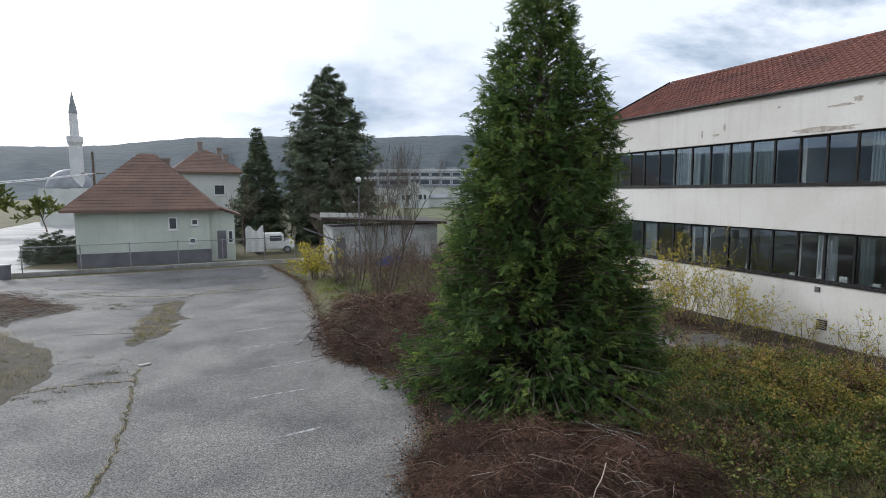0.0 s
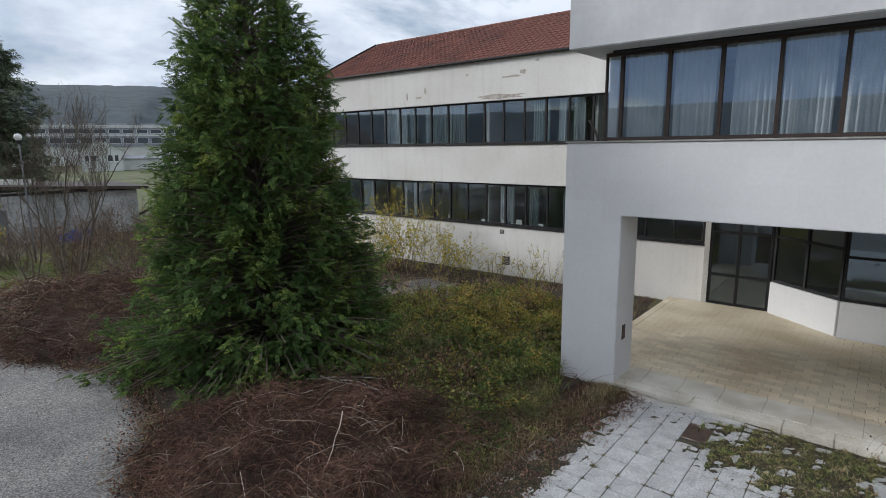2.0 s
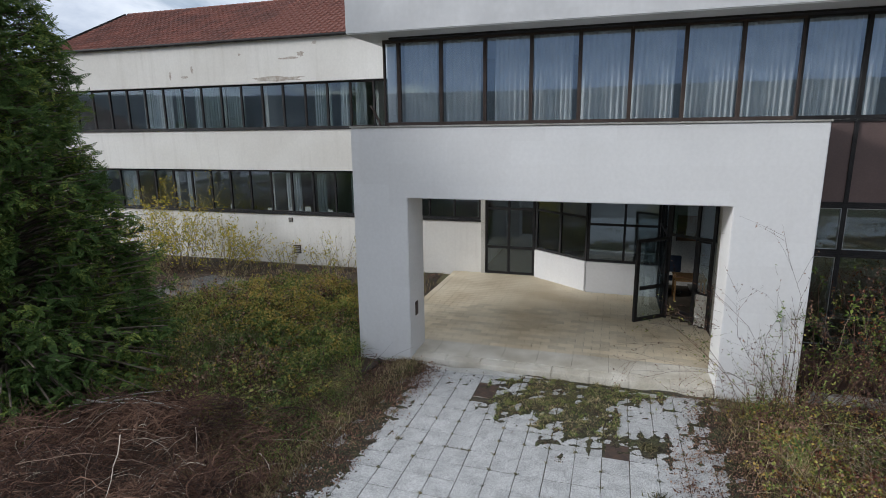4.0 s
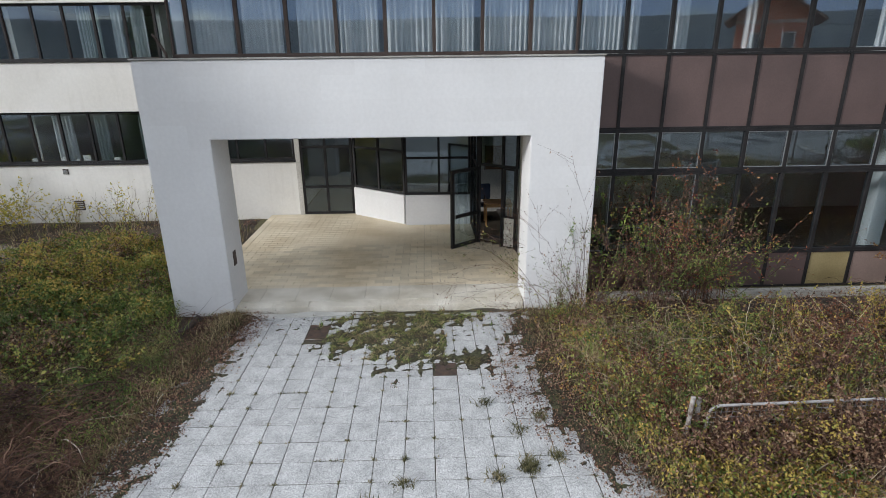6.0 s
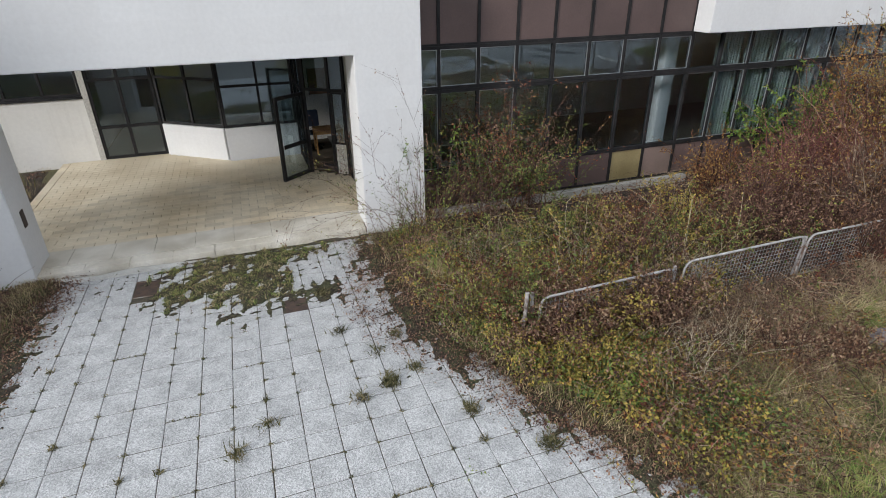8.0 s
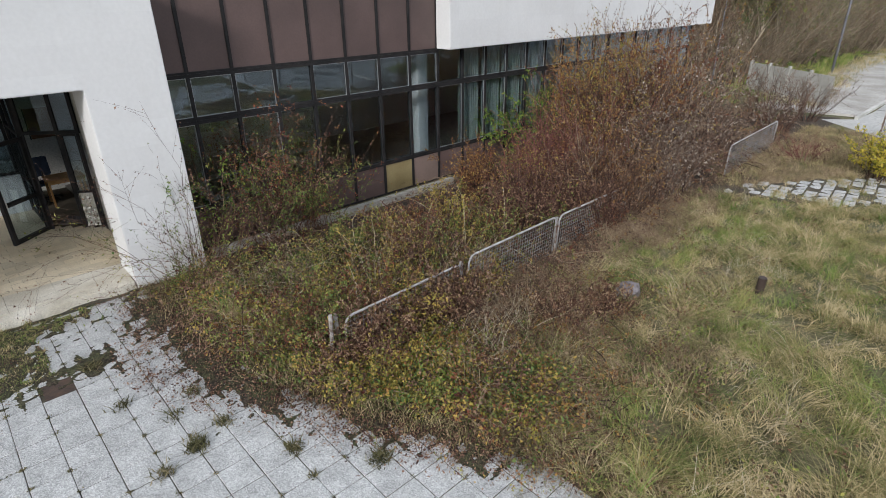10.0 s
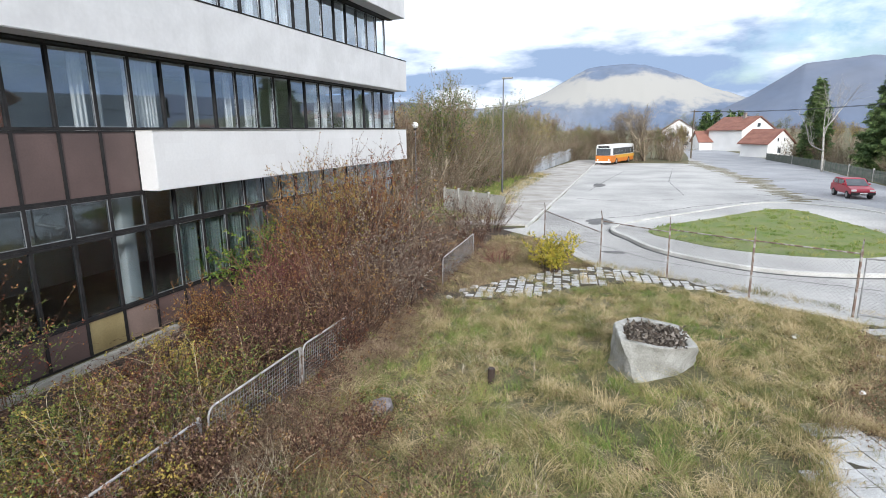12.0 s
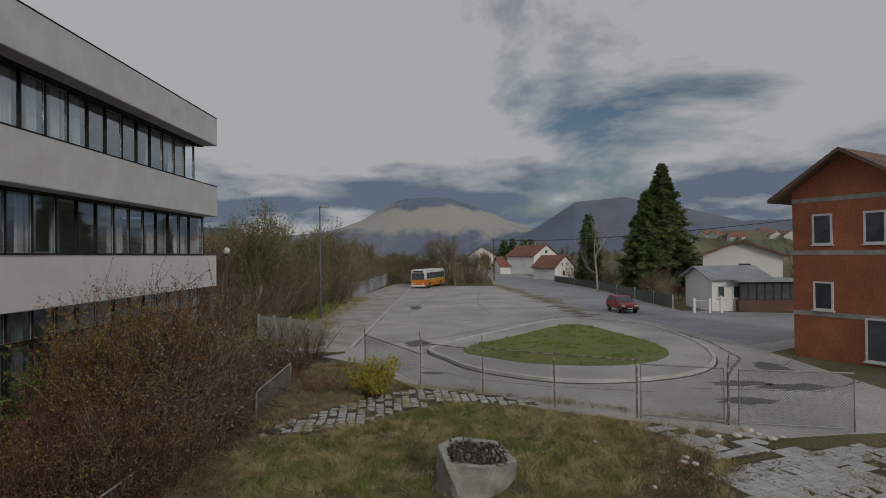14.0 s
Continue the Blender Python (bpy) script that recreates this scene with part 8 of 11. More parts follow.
M_BRICK = material("orange brick wall", (0.42, 0.15, 0.08), (0.32, 0.11, 0.06), 0.9, scale=0.8, fine=10, fine_amount=0.2, bump=0.3)
M_DULLBRICK = material("dull brown brick", (0.15, 0.085, 0.062), (0.11, 0.062, 0.046), 0.9, scale=0.8, fine=10, fine_amount=0.2, bump=0.3)
M_CHIM = material("sooty grey chimney", (0.30, 0.25, 0.22), (0.20, 0.17, 0.15), 0.9, scale=1, fine=12, bump=0.3)
M_PVC = material("white window frame", (0.75, 0.75, 0.74), (0.65, 0.65, 0.64), 0.5, scale=3, fine=40, bump=0.02)
M_HOUSEGLASS = material("dark window pane", (0.05, 0.06, 0.07), (0.08, 0.09, 0.10), 0.12, scale=2, fine=20, fine_amount=0.1, bump=0.0, spec=0.8)
M_GREYROOF = material("grey sheet roof", (0.30, 0.32, 0.34), (0.22, 0.23, 0.24), 0.6, scale=0.8, fine=20, bump=0.1)
M_REDROOF = material("far red roof tile", (0.27, 0.125, 0.09), (0.21, 0.095, 0.07), 0.85, scale=0.9, fine=9, fine_amount=0.22, bump=0.4, bump_dist=0.04)


def roof_mesh(w, d, h, z, over, hip):
    """A gable (hip = 0) or hipped roof over a w by d plan, ridge along x; with thickness."""
    W, D = w / 2 + over, d / 2 + over
    r = max(0.05, W - hip) if hip else W
    v = [(-W, -D, z), (W, -D, z), (W, D, z), (-W, D, z), (-r, 0, z + h), (r, 0, z + h)]
    v += [(x, y, c - 0.14) for x, y, c in v]
    f = [(0, 1, 5, 4), (2, 3, 4, 5), (1, 2, 5), (3, 0, 4), (6, 10, 11, 7), (8, 11, 10, 9), (7, 11, 8), (9, 10, 6),
         (0, 6, 7, 1), (1, 7, 8, 2), (2, 8, 9, 3), (3, 9, 6, 0)]
    if not hip:
        f = [q for q in f if len(q) == 4]
        f += [(1, 5, 11, 7), (5, 2, 8, 11), (3, 4, 10, 9), (4, 0, 6, 10)]
        f = [q for q in f if q not in ((1, 7, 8, 2), (3, 9, 6, 0))]
    return Mesh().add(v, f)


def tile_rows(w, d, h, z, over, hip, course=0.34, lift=0.035):
    """Courses of tiles on the two long slopes, as stepped strips."""
    W, D = w / 2 + over, d / 2 + over
    r = max(0.05, W - hip) if hip else W
    n = max(3, int(math.hypot(D, h) / course))
    m = Mesh()
    for s in (-1, 1):
        for i in range(n):
            a, b = i / n, (i + 1.04) / n
            xa, xb = W + (r - W) * a, W + (r - W) * min(b, 1)
            ya, yb = -D * (1 - a) * s, -D * (1 - min(b, 1)) * s
            za, zb = z + h * a + lift, z + h * min(b, 1)
            m.add([(-xa, ya, za), (xa, ya, za), (xb, yb, zb + 0.004), (-xb, yb, zb + 0.004), (-xa, ya, za - lift), (xa, ya, za - lift)], [(0, 1, 2, 3), (4, 5, 1, 0)])
    if hip:
        n = max(3, int(math.hypot(W - r, h) / course))
        for s in (-1, 1):
            for i in range(n):
                a, b = i / n, min(1.0, (i + 1.04) / n)
                ya, yb = D * (1 - a), D * (1 - b)
                xa, xb = (W + (r - W) * a) * s, (W + (r - W) * b) * s
                m.add([(xa, -ya, z + h * a + lift), (xa, ya, z + h * a + lift), (xb, yb, z + h * b + 0.004), (xb, -yb, z + h * b + 0.004), (xa, -ya, z + h * a), (xa, ya, z + h * a)], [(0, 1, 2, 3), (4, 5, 1, 0)])
    return m


def house_window(parent, m, x, z, w, h, face, d2, w2, glassy=None):
    """A window on the front (face 0: y = -d2), right (1: x = w2), back (2) or left (3) wall."""
    R = {0: Matrix.Translation((x, -d2, z)), 1: Matrix.Translation((w2, x, z)) @ Matrix.Rotation(math.pi / 2, 4, "Z"),
         2: Matrix.Translation((x, d2, z)) @ Matrix.Rotation(math.pi, 4, "Z"), 3: Matrix.Translation((-w2, x, z)) @ Matrix.Rotation(-math.pi / 2, 4, "Z")}[face]
    f = Mesh()
    e = 0.09
    for a, b, c, q in ((-w / 2, -w / 2 + e, 0, h), (w / 2 - e, w / 2, 0, h), (-w / 2 + e, w / 2 - e, 0, e), (-w / 2 + e, w / 2 - e, h - e, h)):
        f.box(a, b, -0.06, 0.03, c, q, R)
    win = part("window", f, M_PVC, parent)
    part("pane", Mesh().box(-w / 2 + e, w / 2 - e, -0.025, -0.01, e, h - e, R), M_HOUSEGLASS, win)
    part("sill", Mesh().box(-w / 2 - 0.06, w / 2 + 0.06, -0.12, 0.0, -0.06, -0.004, R), M_PVC, win)


def house(name, label, at, rot, w, d, wall_h, roof_h, hip, m_wall, m_roof, windows=(), chimneys=(), plinth=0.0, over=0.45, category="house", courses=True):
    t = thing(name, label, category, at)
    t.rotation_euler = (0, 0, radians(rot))
    body = Mesh().box(-w / 2, w / 2, -d / 2, d / 2, -0.4, wall_h)
    if not hip:
        for s in (-1, 1):
            x0, x1 = (w / 2 - 0.25, w / 2) if s > 0 else (-w / 2, -w / 2 + 0.25)
            body.add([(x, y, z) for x in (x0, x1) for y, z in ((-d / 2, wall_h), (d / 2, wall_h), (0, wall_h + roof_h * (d / 2) / (d / 2 + over)))], [(0, 1, 2), (3, 5, 4), (0, 2, 5, 3), (1, 4, 5, 2)])
    part("wall", body, m_wall, t)
    zr = wall_h - roof_h * over / (d / 2 + over) + 0.14
    roof = part("roof", roof_mesh(w, d, roof_h, zr, over, hip), m_roof, t)
    if courses:
        part("roof_covering", tile_rows(w, d, roof_h, zr + 0.01, over, hip), m_roof, roof)["kind"] = "stuff"
    if plinth:
        part("plinth", Mesh().box(-w / 2 - 0.03, w / 2 + 0.03, -d / 2 - 0.03, d / 2 + 0.03, -0.4, plinth), M_PLINTH, t)
    for x, y, h in chimneys:
        part("chimney", Mesh().box(x - 0.3, x + 0.3, y - 0.25, y + 0.25, wall_h, wall_h + h).box(x - 0.37, x + 0.37, y - 0.32, y + 0.32, wall_h + h, wall_h + h + 0.12), M_CHIM, roof)
    for q in windows:
        face, x, z, ww, wh = q
        house_window(t, None, x, z, ww, wh, face, d / 2, w / 2)
    return t


# north: the pale house behind the fence
h1 = house("house", "low pale green house with a hipped brown tile roof", (-4.7, 50.4, 0), 0, 8.8, 8.8, 4.6, 4.35, 4.6, M_HOUSEG, M_OLDTILE,
           windows=((0, 1.85, 2.55, 0.62, 0.95), (0, 3.35, 2.85, 0.5, 0.5), (0, 3.15, 1.45, 0.5, 0.45)), chimneys=((1.3, 0.4, 3.4),), plinth=1.0, over=0.75)
annex = thing("annex", "small lean-to porch with a dark door", "annex", (0.75, 48.4, 0))
part("wall", Mesh().add([(-1.05, y, z) for y, z in ((-1.9, -0.3), (1.9, -0.3), (1.9, 4.3), (-1.9, 4.3))] + [(0.75, y, z) for y, z in ((-1.9, -0.3), (1.9, -0.3), (1.9, 3.6), (-1.9, 3.6))],
                         [(0, 1, 2, 3), (4, 7, 6, 5), (0, 4, 5, 1), (1, 5, 6, 2), (3, 2, 6, 7), (0, 3, 7, 4)]), M_HOUSEG, annex)
part("roof", Mesh().add([(-1.1, y, 4.42) for y in (-2.3, 2.3)] + [(1.25, y, 3.48) for y in (-2.3, 2.3)] + [(-1.1, y, 4.54) for y in (-2.3, 2.3)] + [(1.25, y, 3.60) for y in (-2.3, 2.3)],
                        [(0, 1, 3, 2), (4, 6, 7, 5), (0, 2, 6, 4), (1, 5, 7, 3), (2, 3, 7, 6), (0, 4, 5, 1)]), M_OLDTILE, annex)
part("door", Mesh().box(-0.55, 0.10, -1.96, -1.88, 0.15, 2.35), M_PLINTH, annex, "dark grey door")
wd = part("window", Mesh().box(0.25, 0.6, -1.95, -1.88, 1.35, 2.35), M_PVC, annex)
part("pane", Mesh().box(0.30, 0.55, -1.962, -1.952, 1.42, 2.28), M_HOUSEGLASS, wd)
house("house", "two-storey pale house with a red hipped roof and chimneys", (-0.9, 79, 0), 8, 7.6, 8.0, 8.1, 3.0, 3.9, M_HOUSEW, M_OLDTILE,
      windows=((0, 1.2, 5.0, 1.3, 1.3), (0, -2.0, 5.0, 1.0, 1.3), (1, 0, 5.0, 1.0, 1.3)), chimneys=((-0.4, -0.5, 3.6), (1.9, -0.6, 2.9), (2.9, 0.8, 2.2)), over=0.6)
# minaret and dome
M_STONEW = material("white minaret stone", (0.70, 0.70, 0.70), (0.58, 0.58, 0.58), 0.8, scale=0.4, fine=6, bump=0.1)
mosque = thing("mosque", "white minaret with a pointed roof and a grey dome", "mosque", (-20.8, 110, 0))
part("minaret", Mesh().lathe([(1.08, 0), (1.0, 12.8), (0.95, 13.3), (1.2, 13.9), (1.2, 14.8), (0.66, 14.9), (0.60, 18.6)], sides=16), M_STONEW, mosque)
part("spire", Mesh().lathe([(0.68, 18.6), (0.03, 22.2)], sides=16), M_GREYROOF, mosque, "grey pointed spire")
part("dome", Mesh().lathe([(3.6 * math.cos(a), 6.0 + 3.5 * math.sin(a)) for a in np.linspace(0, 1.5, 9)], c=(-1.5, 2.0, 0), sides=24), M_GREYROOF, mosque, "grey metal dome", smooth=True)
part("hall", Mesh().box(-5.4, 2.2, -1.6, 5.6, -0.3, 6.2), M_HOUSEW, mosque, bevel=0.1)
# fence along the north side
FN = [(-11.4, 42.4), (-8.2, 42.4), (-5.35, 42.5), (-2.4, 42.55), (0.5, 42.6), (3.4, 42.75), (5.6, 42.9)]
for x, y in FN:
    solid("fence_post", Mesh().box(x - 0.035, x + 0.035, y - 0.035, y + 0.035, -0.1, 2.05), M_GALV, "thin grey steel fence post", "fence post", group="north fence posts", bevel=0.005)
for (x0, y0), (x1, y1) in zip(FN, FN[1:]):
    t = thing("fence_section", "grey steel frame fence section with wire mesh", "fence", (x0, y0, 0), "north fence sections")
    m = Matrix.Rotation(math.atan2(y1 - y0, x1 - x0), 4, "Z")
    L = math.hypot(x1 - x0, y1 - y0)
    for z in (0.12, 1.90):
        part("rail", Mesh().box(0.04, L - 0.04, -0.02, 0.02, z, z + 0.05, m), M_GALV, t)
    part("wire_mesh", wire_net(m, L - 0.06, 0.17, 1.9, 0.22, 0.008, 0.06), M_WIRE, t)
solid("wall", Mesh().box(-14, 6.0, 42.62, 42.80, -0.2, 0.28), M_CONC, "low concrete fence footing", "wall", kind="structure", bevel=0.02)
bin_t = thing("litter_bin", "dark green litter bin by the fence", "bin", (-12.1, 41.7, 0.02))
part("body", Mesh().lathe([(0.27, 0.0), (0.30, 0.85), (0.33, 0.87), (0.33, 0.92), (0.28, 0.93)], sides=20), M_PLINTH, bin_t, smooth=False)
part("rim", Mesh().lathe([(0.345, 0.86), (0.35, 0.95), (0.29, 0.96)], sides=20), M_GALV, bin_t, "pale rim")
# hedge by the road
for i in range(5):
    conifer("evergreen_shrub", "small dark evergreen shrub behind the fence", (-12.9 + i * 0.9, 50.5 + 0.3 * (i % 2), 0), 2.0 + 0.25 * (i % 3), profile([(0, 0.7), (0.6, 0.55), (1, 0.08)]), 40, 16, 300 + i, M_SPRUCE, 0.05, leaflet=0.22, leaf_w=0.07, fan=4, thick=0.2)
# lean-to shack with its blue tarpaulin
shack = thing("shed", "low grey-white shed with a flat rusty roof", "shed", (0, 0, 0))
# stained plaster; the shade on this wall is put into its grey
M_SHADEPLASTER = material("stained plaster greyed by shade", (0.44, 0.45, 0.45), (0.27, 0.275, 0.265), 0.9, scale=0.9, fine=9, fine_amount=0.25, bump=0.2)
part("wall", Mesh().box(7.9, 16.0, 39.6, 43.4, -0.2, 2.78), M_SHADEPLASTER, shack, bevel=0.02)
sheet("meadow", [(17, 44), (32, 46), (80, 165), (44, 168), (13, 62)], 0.04, material("rough meadow", (0.085, 0.105, 0.042), (0.125, 0.125, 0.060), 0.95, scale=0.12, fine=4, fine_amount=0.4, bump=0.9, bump_dist=0.05), "green meadow behind the shed", "meadow", amount=0.6, seed=41, depth=0.03)
part("roof", Mesh().add([(7.0, 39.1, 3.30), (16.5, 38.9, 2.80), (16.5, 44, 2.95), (7.0, 44, 3.45)] + [(7.0, 39.1, 3.48), (16.5, 38.9, 2.98), (16.5, 44, 3.13), (7.0, 44, 3.63)],
                        [(0, 3, 2, 1), (4, 5, 6, 7), (0, 1, 5, 4), (1, 2, 6, 5), (2, 3, 7, 6), (3, 0, 4, 7)]), M_BROWNFRAME, shack, "rusty brown roof edge")
part("roof_plank", Mesh().bar((6.9, 39.0, 3.72), (10.0, 38.95, 3.60), 0.16, 0.3), M_HOUSEW, shack, "pale board on the roof edge")
part("door", Mesh().box(8.15, 8.75, 39.54, 39.598, 0, 2.0), M_PLINTH, shack)
M_TARP = material("blue tarpaulin", (0.03, 0.07, 0.28), (0.02, 0.05, 0.18), 0.5, scale=2, fine=12, bump=0.6)
tarp = Mesh()
tarp.add([(10.6 + 0.28 * i, 37.8 + 0.22 * j, -0.02 if j in (0, 4) else max(0.05, 0.55 * math.sin(min(1, (j + 0.3) / 4) * 2.6) + rw.uniform(-0.1, 0.1))) for j in range(5) for i in range(8)], [(j * 8 + i, j * 8 + i + 1, (j + 1) * 8 + i + 1, (j + 1) * 8 + i) for j in range(4) for i in range(7)])
solid("tarpaulin", tarp, M_TARP, "crumpled blue tarpaulin over a heap by the shed", "tarpaulin", smooth=True)
# lamps and poles, north
def globe_lamp(at, h, label, r=0.22):
    t = thing("street_lamp", label, "lamp", at)
    part("pole", Mesh().rod([(0, 0, -0.2), (0, 0, 1.0), (0, 0, h - 0.25)], [0.05, 0.045, 0.035], 10), M_PLINTH, t, smooth=True)
    part("globe", Mesh().lathe([(r * math.cos(a), h + r * math.sin(a)) for a in np.linspace(-1.45, 1.5, 9)], sides=16), M_PVC, t, "dull white globe", smooth=True)
    part("collar", Mesh().lathe([(0.09, h - r - 0.12), (0.10, h - r), (0.07, h - r + 0.04)], sides=12), M_FRAME, t)


globe_lamp((7.95, 32.0, 0), 6.0, "tall slim lamp post with a white globe", 0.17)
globe_lamp((14.17, -35.7, 0), 5.7, "slim grey lamp post with a white globe head")
solid("bent_pole", Mesh().rod([(6.55, 32.0, -0.1), (6.55, 32.0, 2.3), (6.45, 32.0, 2.5), (4.7, 32.05, 3.25)], 0.04, 8), M_PLINTH, "bent grey steel pole beside the yellow bush", "pole", smooth=True)
shrub("shrub", "yellow-leaved bush at the corner of the car park", (5.75, 33.6, 0), 2.7, 1.1, 34, 8, 2600, 0.13, 310, M_STEM, M_GOLDLEAF, lean=0.5)
shrub("shrub", "leafless grey-brown bush at the corner of the car park", (7.0, 33.0, 0), 2.6, 1.6, 44, 8, 700, 0.09, 311, M_DARKTWIG, M_BROWNLEAF, lean=0.6)
shrub("shrub", "leafless red-brown bush behind the brushwood", (8.6, 28.6, 0), 2.2, 2.0, 50, 8, 600, 0.09, 312, M_DARKTWIG, M_BROWNLEAF, lean=0.7)
shrub("shrub", "leafless red-brown bush behind the brushwood", (11.2, 30.8, 0), 2.0, 2.0, 50, 8, 600, 0.09, 313, M_DARKTWIG, M_BROWNLEAF, lean=0.7)
shrub("shrub", "leafless red-brown bush behind the brushwood", (13.8, 33.5, 0), 2.0, 2.0, 50, 8, 600, 0.09, 314, M_DARKTWIG, M_IVY, lean=0.7)
for i, (x, y) in enumerate(((9.0, 35.0), (11.0, 34.5), (13.0, 35.5), (9.8, 37.0), (12.4, 37.2), (15.0, 36.4))):
    shrub("shrub", "leafless grey-brown bush before the shed", (x, y, 0), 2.0 + 0.3 * (i % 3), 1.8, 40, 8, 300, 0.09, 600 + i, M_DARKTWIG, M_BROWNLEAF, "bushes before the shed", lean=0.6)
# conifers north
conifer("spruce", "tall dark rounded spruce behind the shed", (11.4, 58, 0), 17.9, profile([(0, 3.4), (0.12, 4.3), (0.35, 4.6), (0.6, 3.9), (0.8, 2.6), (0.93, 1.3), (1, 0.15)]), 420, 60, 320, M_SPRUCE, 0.3, leaflet=0.32, leaf_w=0.085, droop=0.45, fan=4, thick=0.5, rise=0.1, lobes=0.16)
conifer("spruce", "dark pointed spruce beside the houses", (4.6, 62, 0), 12.0, profile([(0, 2.6), (0.3, 2.3), (0.6, 1.6), (1, 0.1)]), 240, 46, 321, M_SPRUCE, 0.2, leaflet=0.30, leaf_w=0.085, droop=0.4, fan=4, thick=0.4, rise=0.1, lobes=0.18)
for i, (x, y, h) in enumerate(((2.6, 58, 8.0), (7.4, 60, 7.5), (-26, 88, 10.5), (-31, 92, 12), (-21.5, 92, 9), (-36, 88, 11), (17.5, 62, 8), (-28, 60, 9), (9.2, 52, 5))):
    bare_tree("tree", "leafless garden tree behind the houses" if i in (0, 1, 6, 8) else "garden tree with dull green leaves", (x, y, 0), h, 330 + i, 0.13, M_DARKTWIG, leaves=0 if i in (0, 1, 6, 8) else 15000, m_leaf=M_BRAMBLE, leaf_size=0.17, group="garden trees", levels=3, forks=4, spread=0.6)
# tarpaulins and a van behind the fence
van = thing("van", "white van parked behind the houses", "van", (4.6, 50.5, 0))
part("body", Mesh().box(-1.9, 1.0, -0.85, 0.85, 0.35, 1.75), M_PVC, van, bevel=0.12)
part("bonnet", Mesh().box(0.98, 1.9, -0.82, 0.82, 0.35, 1.15), M_PVC, van, bevel=0.12)
part("windscreen", Mesh().add([(1.0, -0.7, 1.66), (1.0, 0.7, 1.66), (1.5, 0.74, 1.17), (1.5, -0.74, 1.17)], [(0, 1, 2, 3)]), M_HOUSEGLASS, van)
part("side_window", Mesh().box(-0.2, 0.8, -0.862, -0.852, 1.1, 1.55), M_HOUSEGLASS, van)
for sx in (-1.2, 1.25):
    for sy in (-0.8, 0.8):
        wl = part("wheel", Mesh().rod([(sx, sy - 0.09, 0.32), (sx, sy + 0.09, 0.32)], 0.32, 18), M_PATCH, van)
        part("rim", Mesh().rod([(sx, sy - 0.1, 0.32), (sx, sy + 0.1, 0.32)], 0.18, 14), M_GALV, wl)
cl = Mesh()
cl.add([(2.4 + 0.16 * i, 48.9 + 0.07 * math.sin(i * 1.7), 0.3 + 0.5 * j + (0.25 * math.sin(i * 0.9) if j == 4 else 0)) for j in range(5) for i in range(10)], [(j * 10 + i, j * 10 + i + 1, (j + 1) * 10 + i + 1, (j + 1) * 10 + i) for j in range(4) for i in range(9)])
part("pole", Mesh().rod([(2.3, 49, -0.1), (2.3, 49, 2.7)], 0.03, 8).rod([(3.95, 49, -0.1), (3.95, 49, 2.7)], 0.03, 8), M_FRAME, solid("cloth", cl, M_PVC, "white cloth sheet hung between poles", "cloth", smooth=True))
# far factory and house to the north-east
fac = thing("factory", "long grey factory hall with bands of dark windows", "factory", (89.0, 244.0, 0))
fac.rotation_euler = (0, 0, radians(-22))
part("wall", Mesh().box(-34, 46, 0, 30, -0.5, 14.4), M_GREYROOF, fac)
part("parapet", Mesh().box(-34.4, 46.4, -0.4, 30.4, 14.41, 15.5), M_HOUSEW, fac, "pale parapet along the flat roof")
part("band", Mesh().box(-34.2, 46.2, -0.5, -0.01, 11.1, 11.9), M_HOUSEW, fac, "pale concrete band between the windows")
part("annex", Mesh().box(-34, 30, -9, -0.6, -0.5, 7.2), M_HOUSEW, fac, "low white annex")
part("annex_roof", Mesh().box(-34.5, 30.5, -9.5, -0.55, 7.21, 7.7), M_GREYROOF, fac)
for k in range(7):
    part("roof_light", Mesh().box(-31 + k * 11, -25 + k * 11, 2, 8, 15.51, 16.3), M_GREYROOF, fac)
for row, tall in ((8.3, 2.3), (12.2, 1.8)):
    for k in range(16):
        wf = part("window", Mesh().box(-33 + k * 4.9, -28.9 + k * 4.9, -0.12, -0.02, row, row + tall), M_PVC, fac)
        part("pane", Mesh().box(-32.85 + k * 4.9, -29.05 + k * 4.9, -0.16, -0.125, row + 0.15, row + tall - 0.15), M_HOUSEGLASS, wf)
house("house", "white gabled house before the factory", (61.0, 171.0, 0), 70, 13, 9.5, 5.6, 3.2, 0, M_HOUSEW, M_GREYROOF, windows=((3, 1.9, 2.6, 1.3, 1.7), (3, 3.4, 2.6, 1.0, 1.7), (3, -1.9, 2.6, 1.3, 1.7), (3, -3.4, 2.6, 1.0, 1.7)), courses=False)
house("house", "low white outbuilding beside the gabled house", (73.0, 172.0, 0), -20, 13, 5, 3.2, 1.0, 0, M_HOUSEW, M_GREYROOF, courses=False)

# ---- south: bus, car, houses ----
M_ORANGE = material("orange bus paint", (0.62, 0.20, 0.03), (0.52, 0.16, 0.025), 0.35, scale=1.0, fine=10, fine_amount=0.06, bump=0.02, spec=0.5)
M_YELLOW = material("yellow bus paint", (0.66, 0.38, 0.05), (0.58, 0.30, 0.04), 0.35, scale=1.0, fine=10, fine_amount=0.06, bump=0.02, spec=0.5)
M_RUBBER = material("tyre rubber", (0.022, 0.022, 0.023), (0.035, 0.035, 0.035), 0.85, scale=6, fine=40, bump=0.2)
bus = thing("bus", "orange and white city bus parked at the far end", "bus", (4.3, -87.0, 0.015))
bus.rotation_euler = (0, 0, math.atan2(0.959, 0.283))
part("body", Mesh().box(-11.0, 0.0, -1.22, 1.22, 0.32, 1.35), M_ORANGE, bus, bevel=0.10)
part("waist", Mesh().box(-10.95, -2.2, -1.235, 1.235, 0.95, 1.38), M_YELLOW, bus, "yellow side band", bevel=0.02)
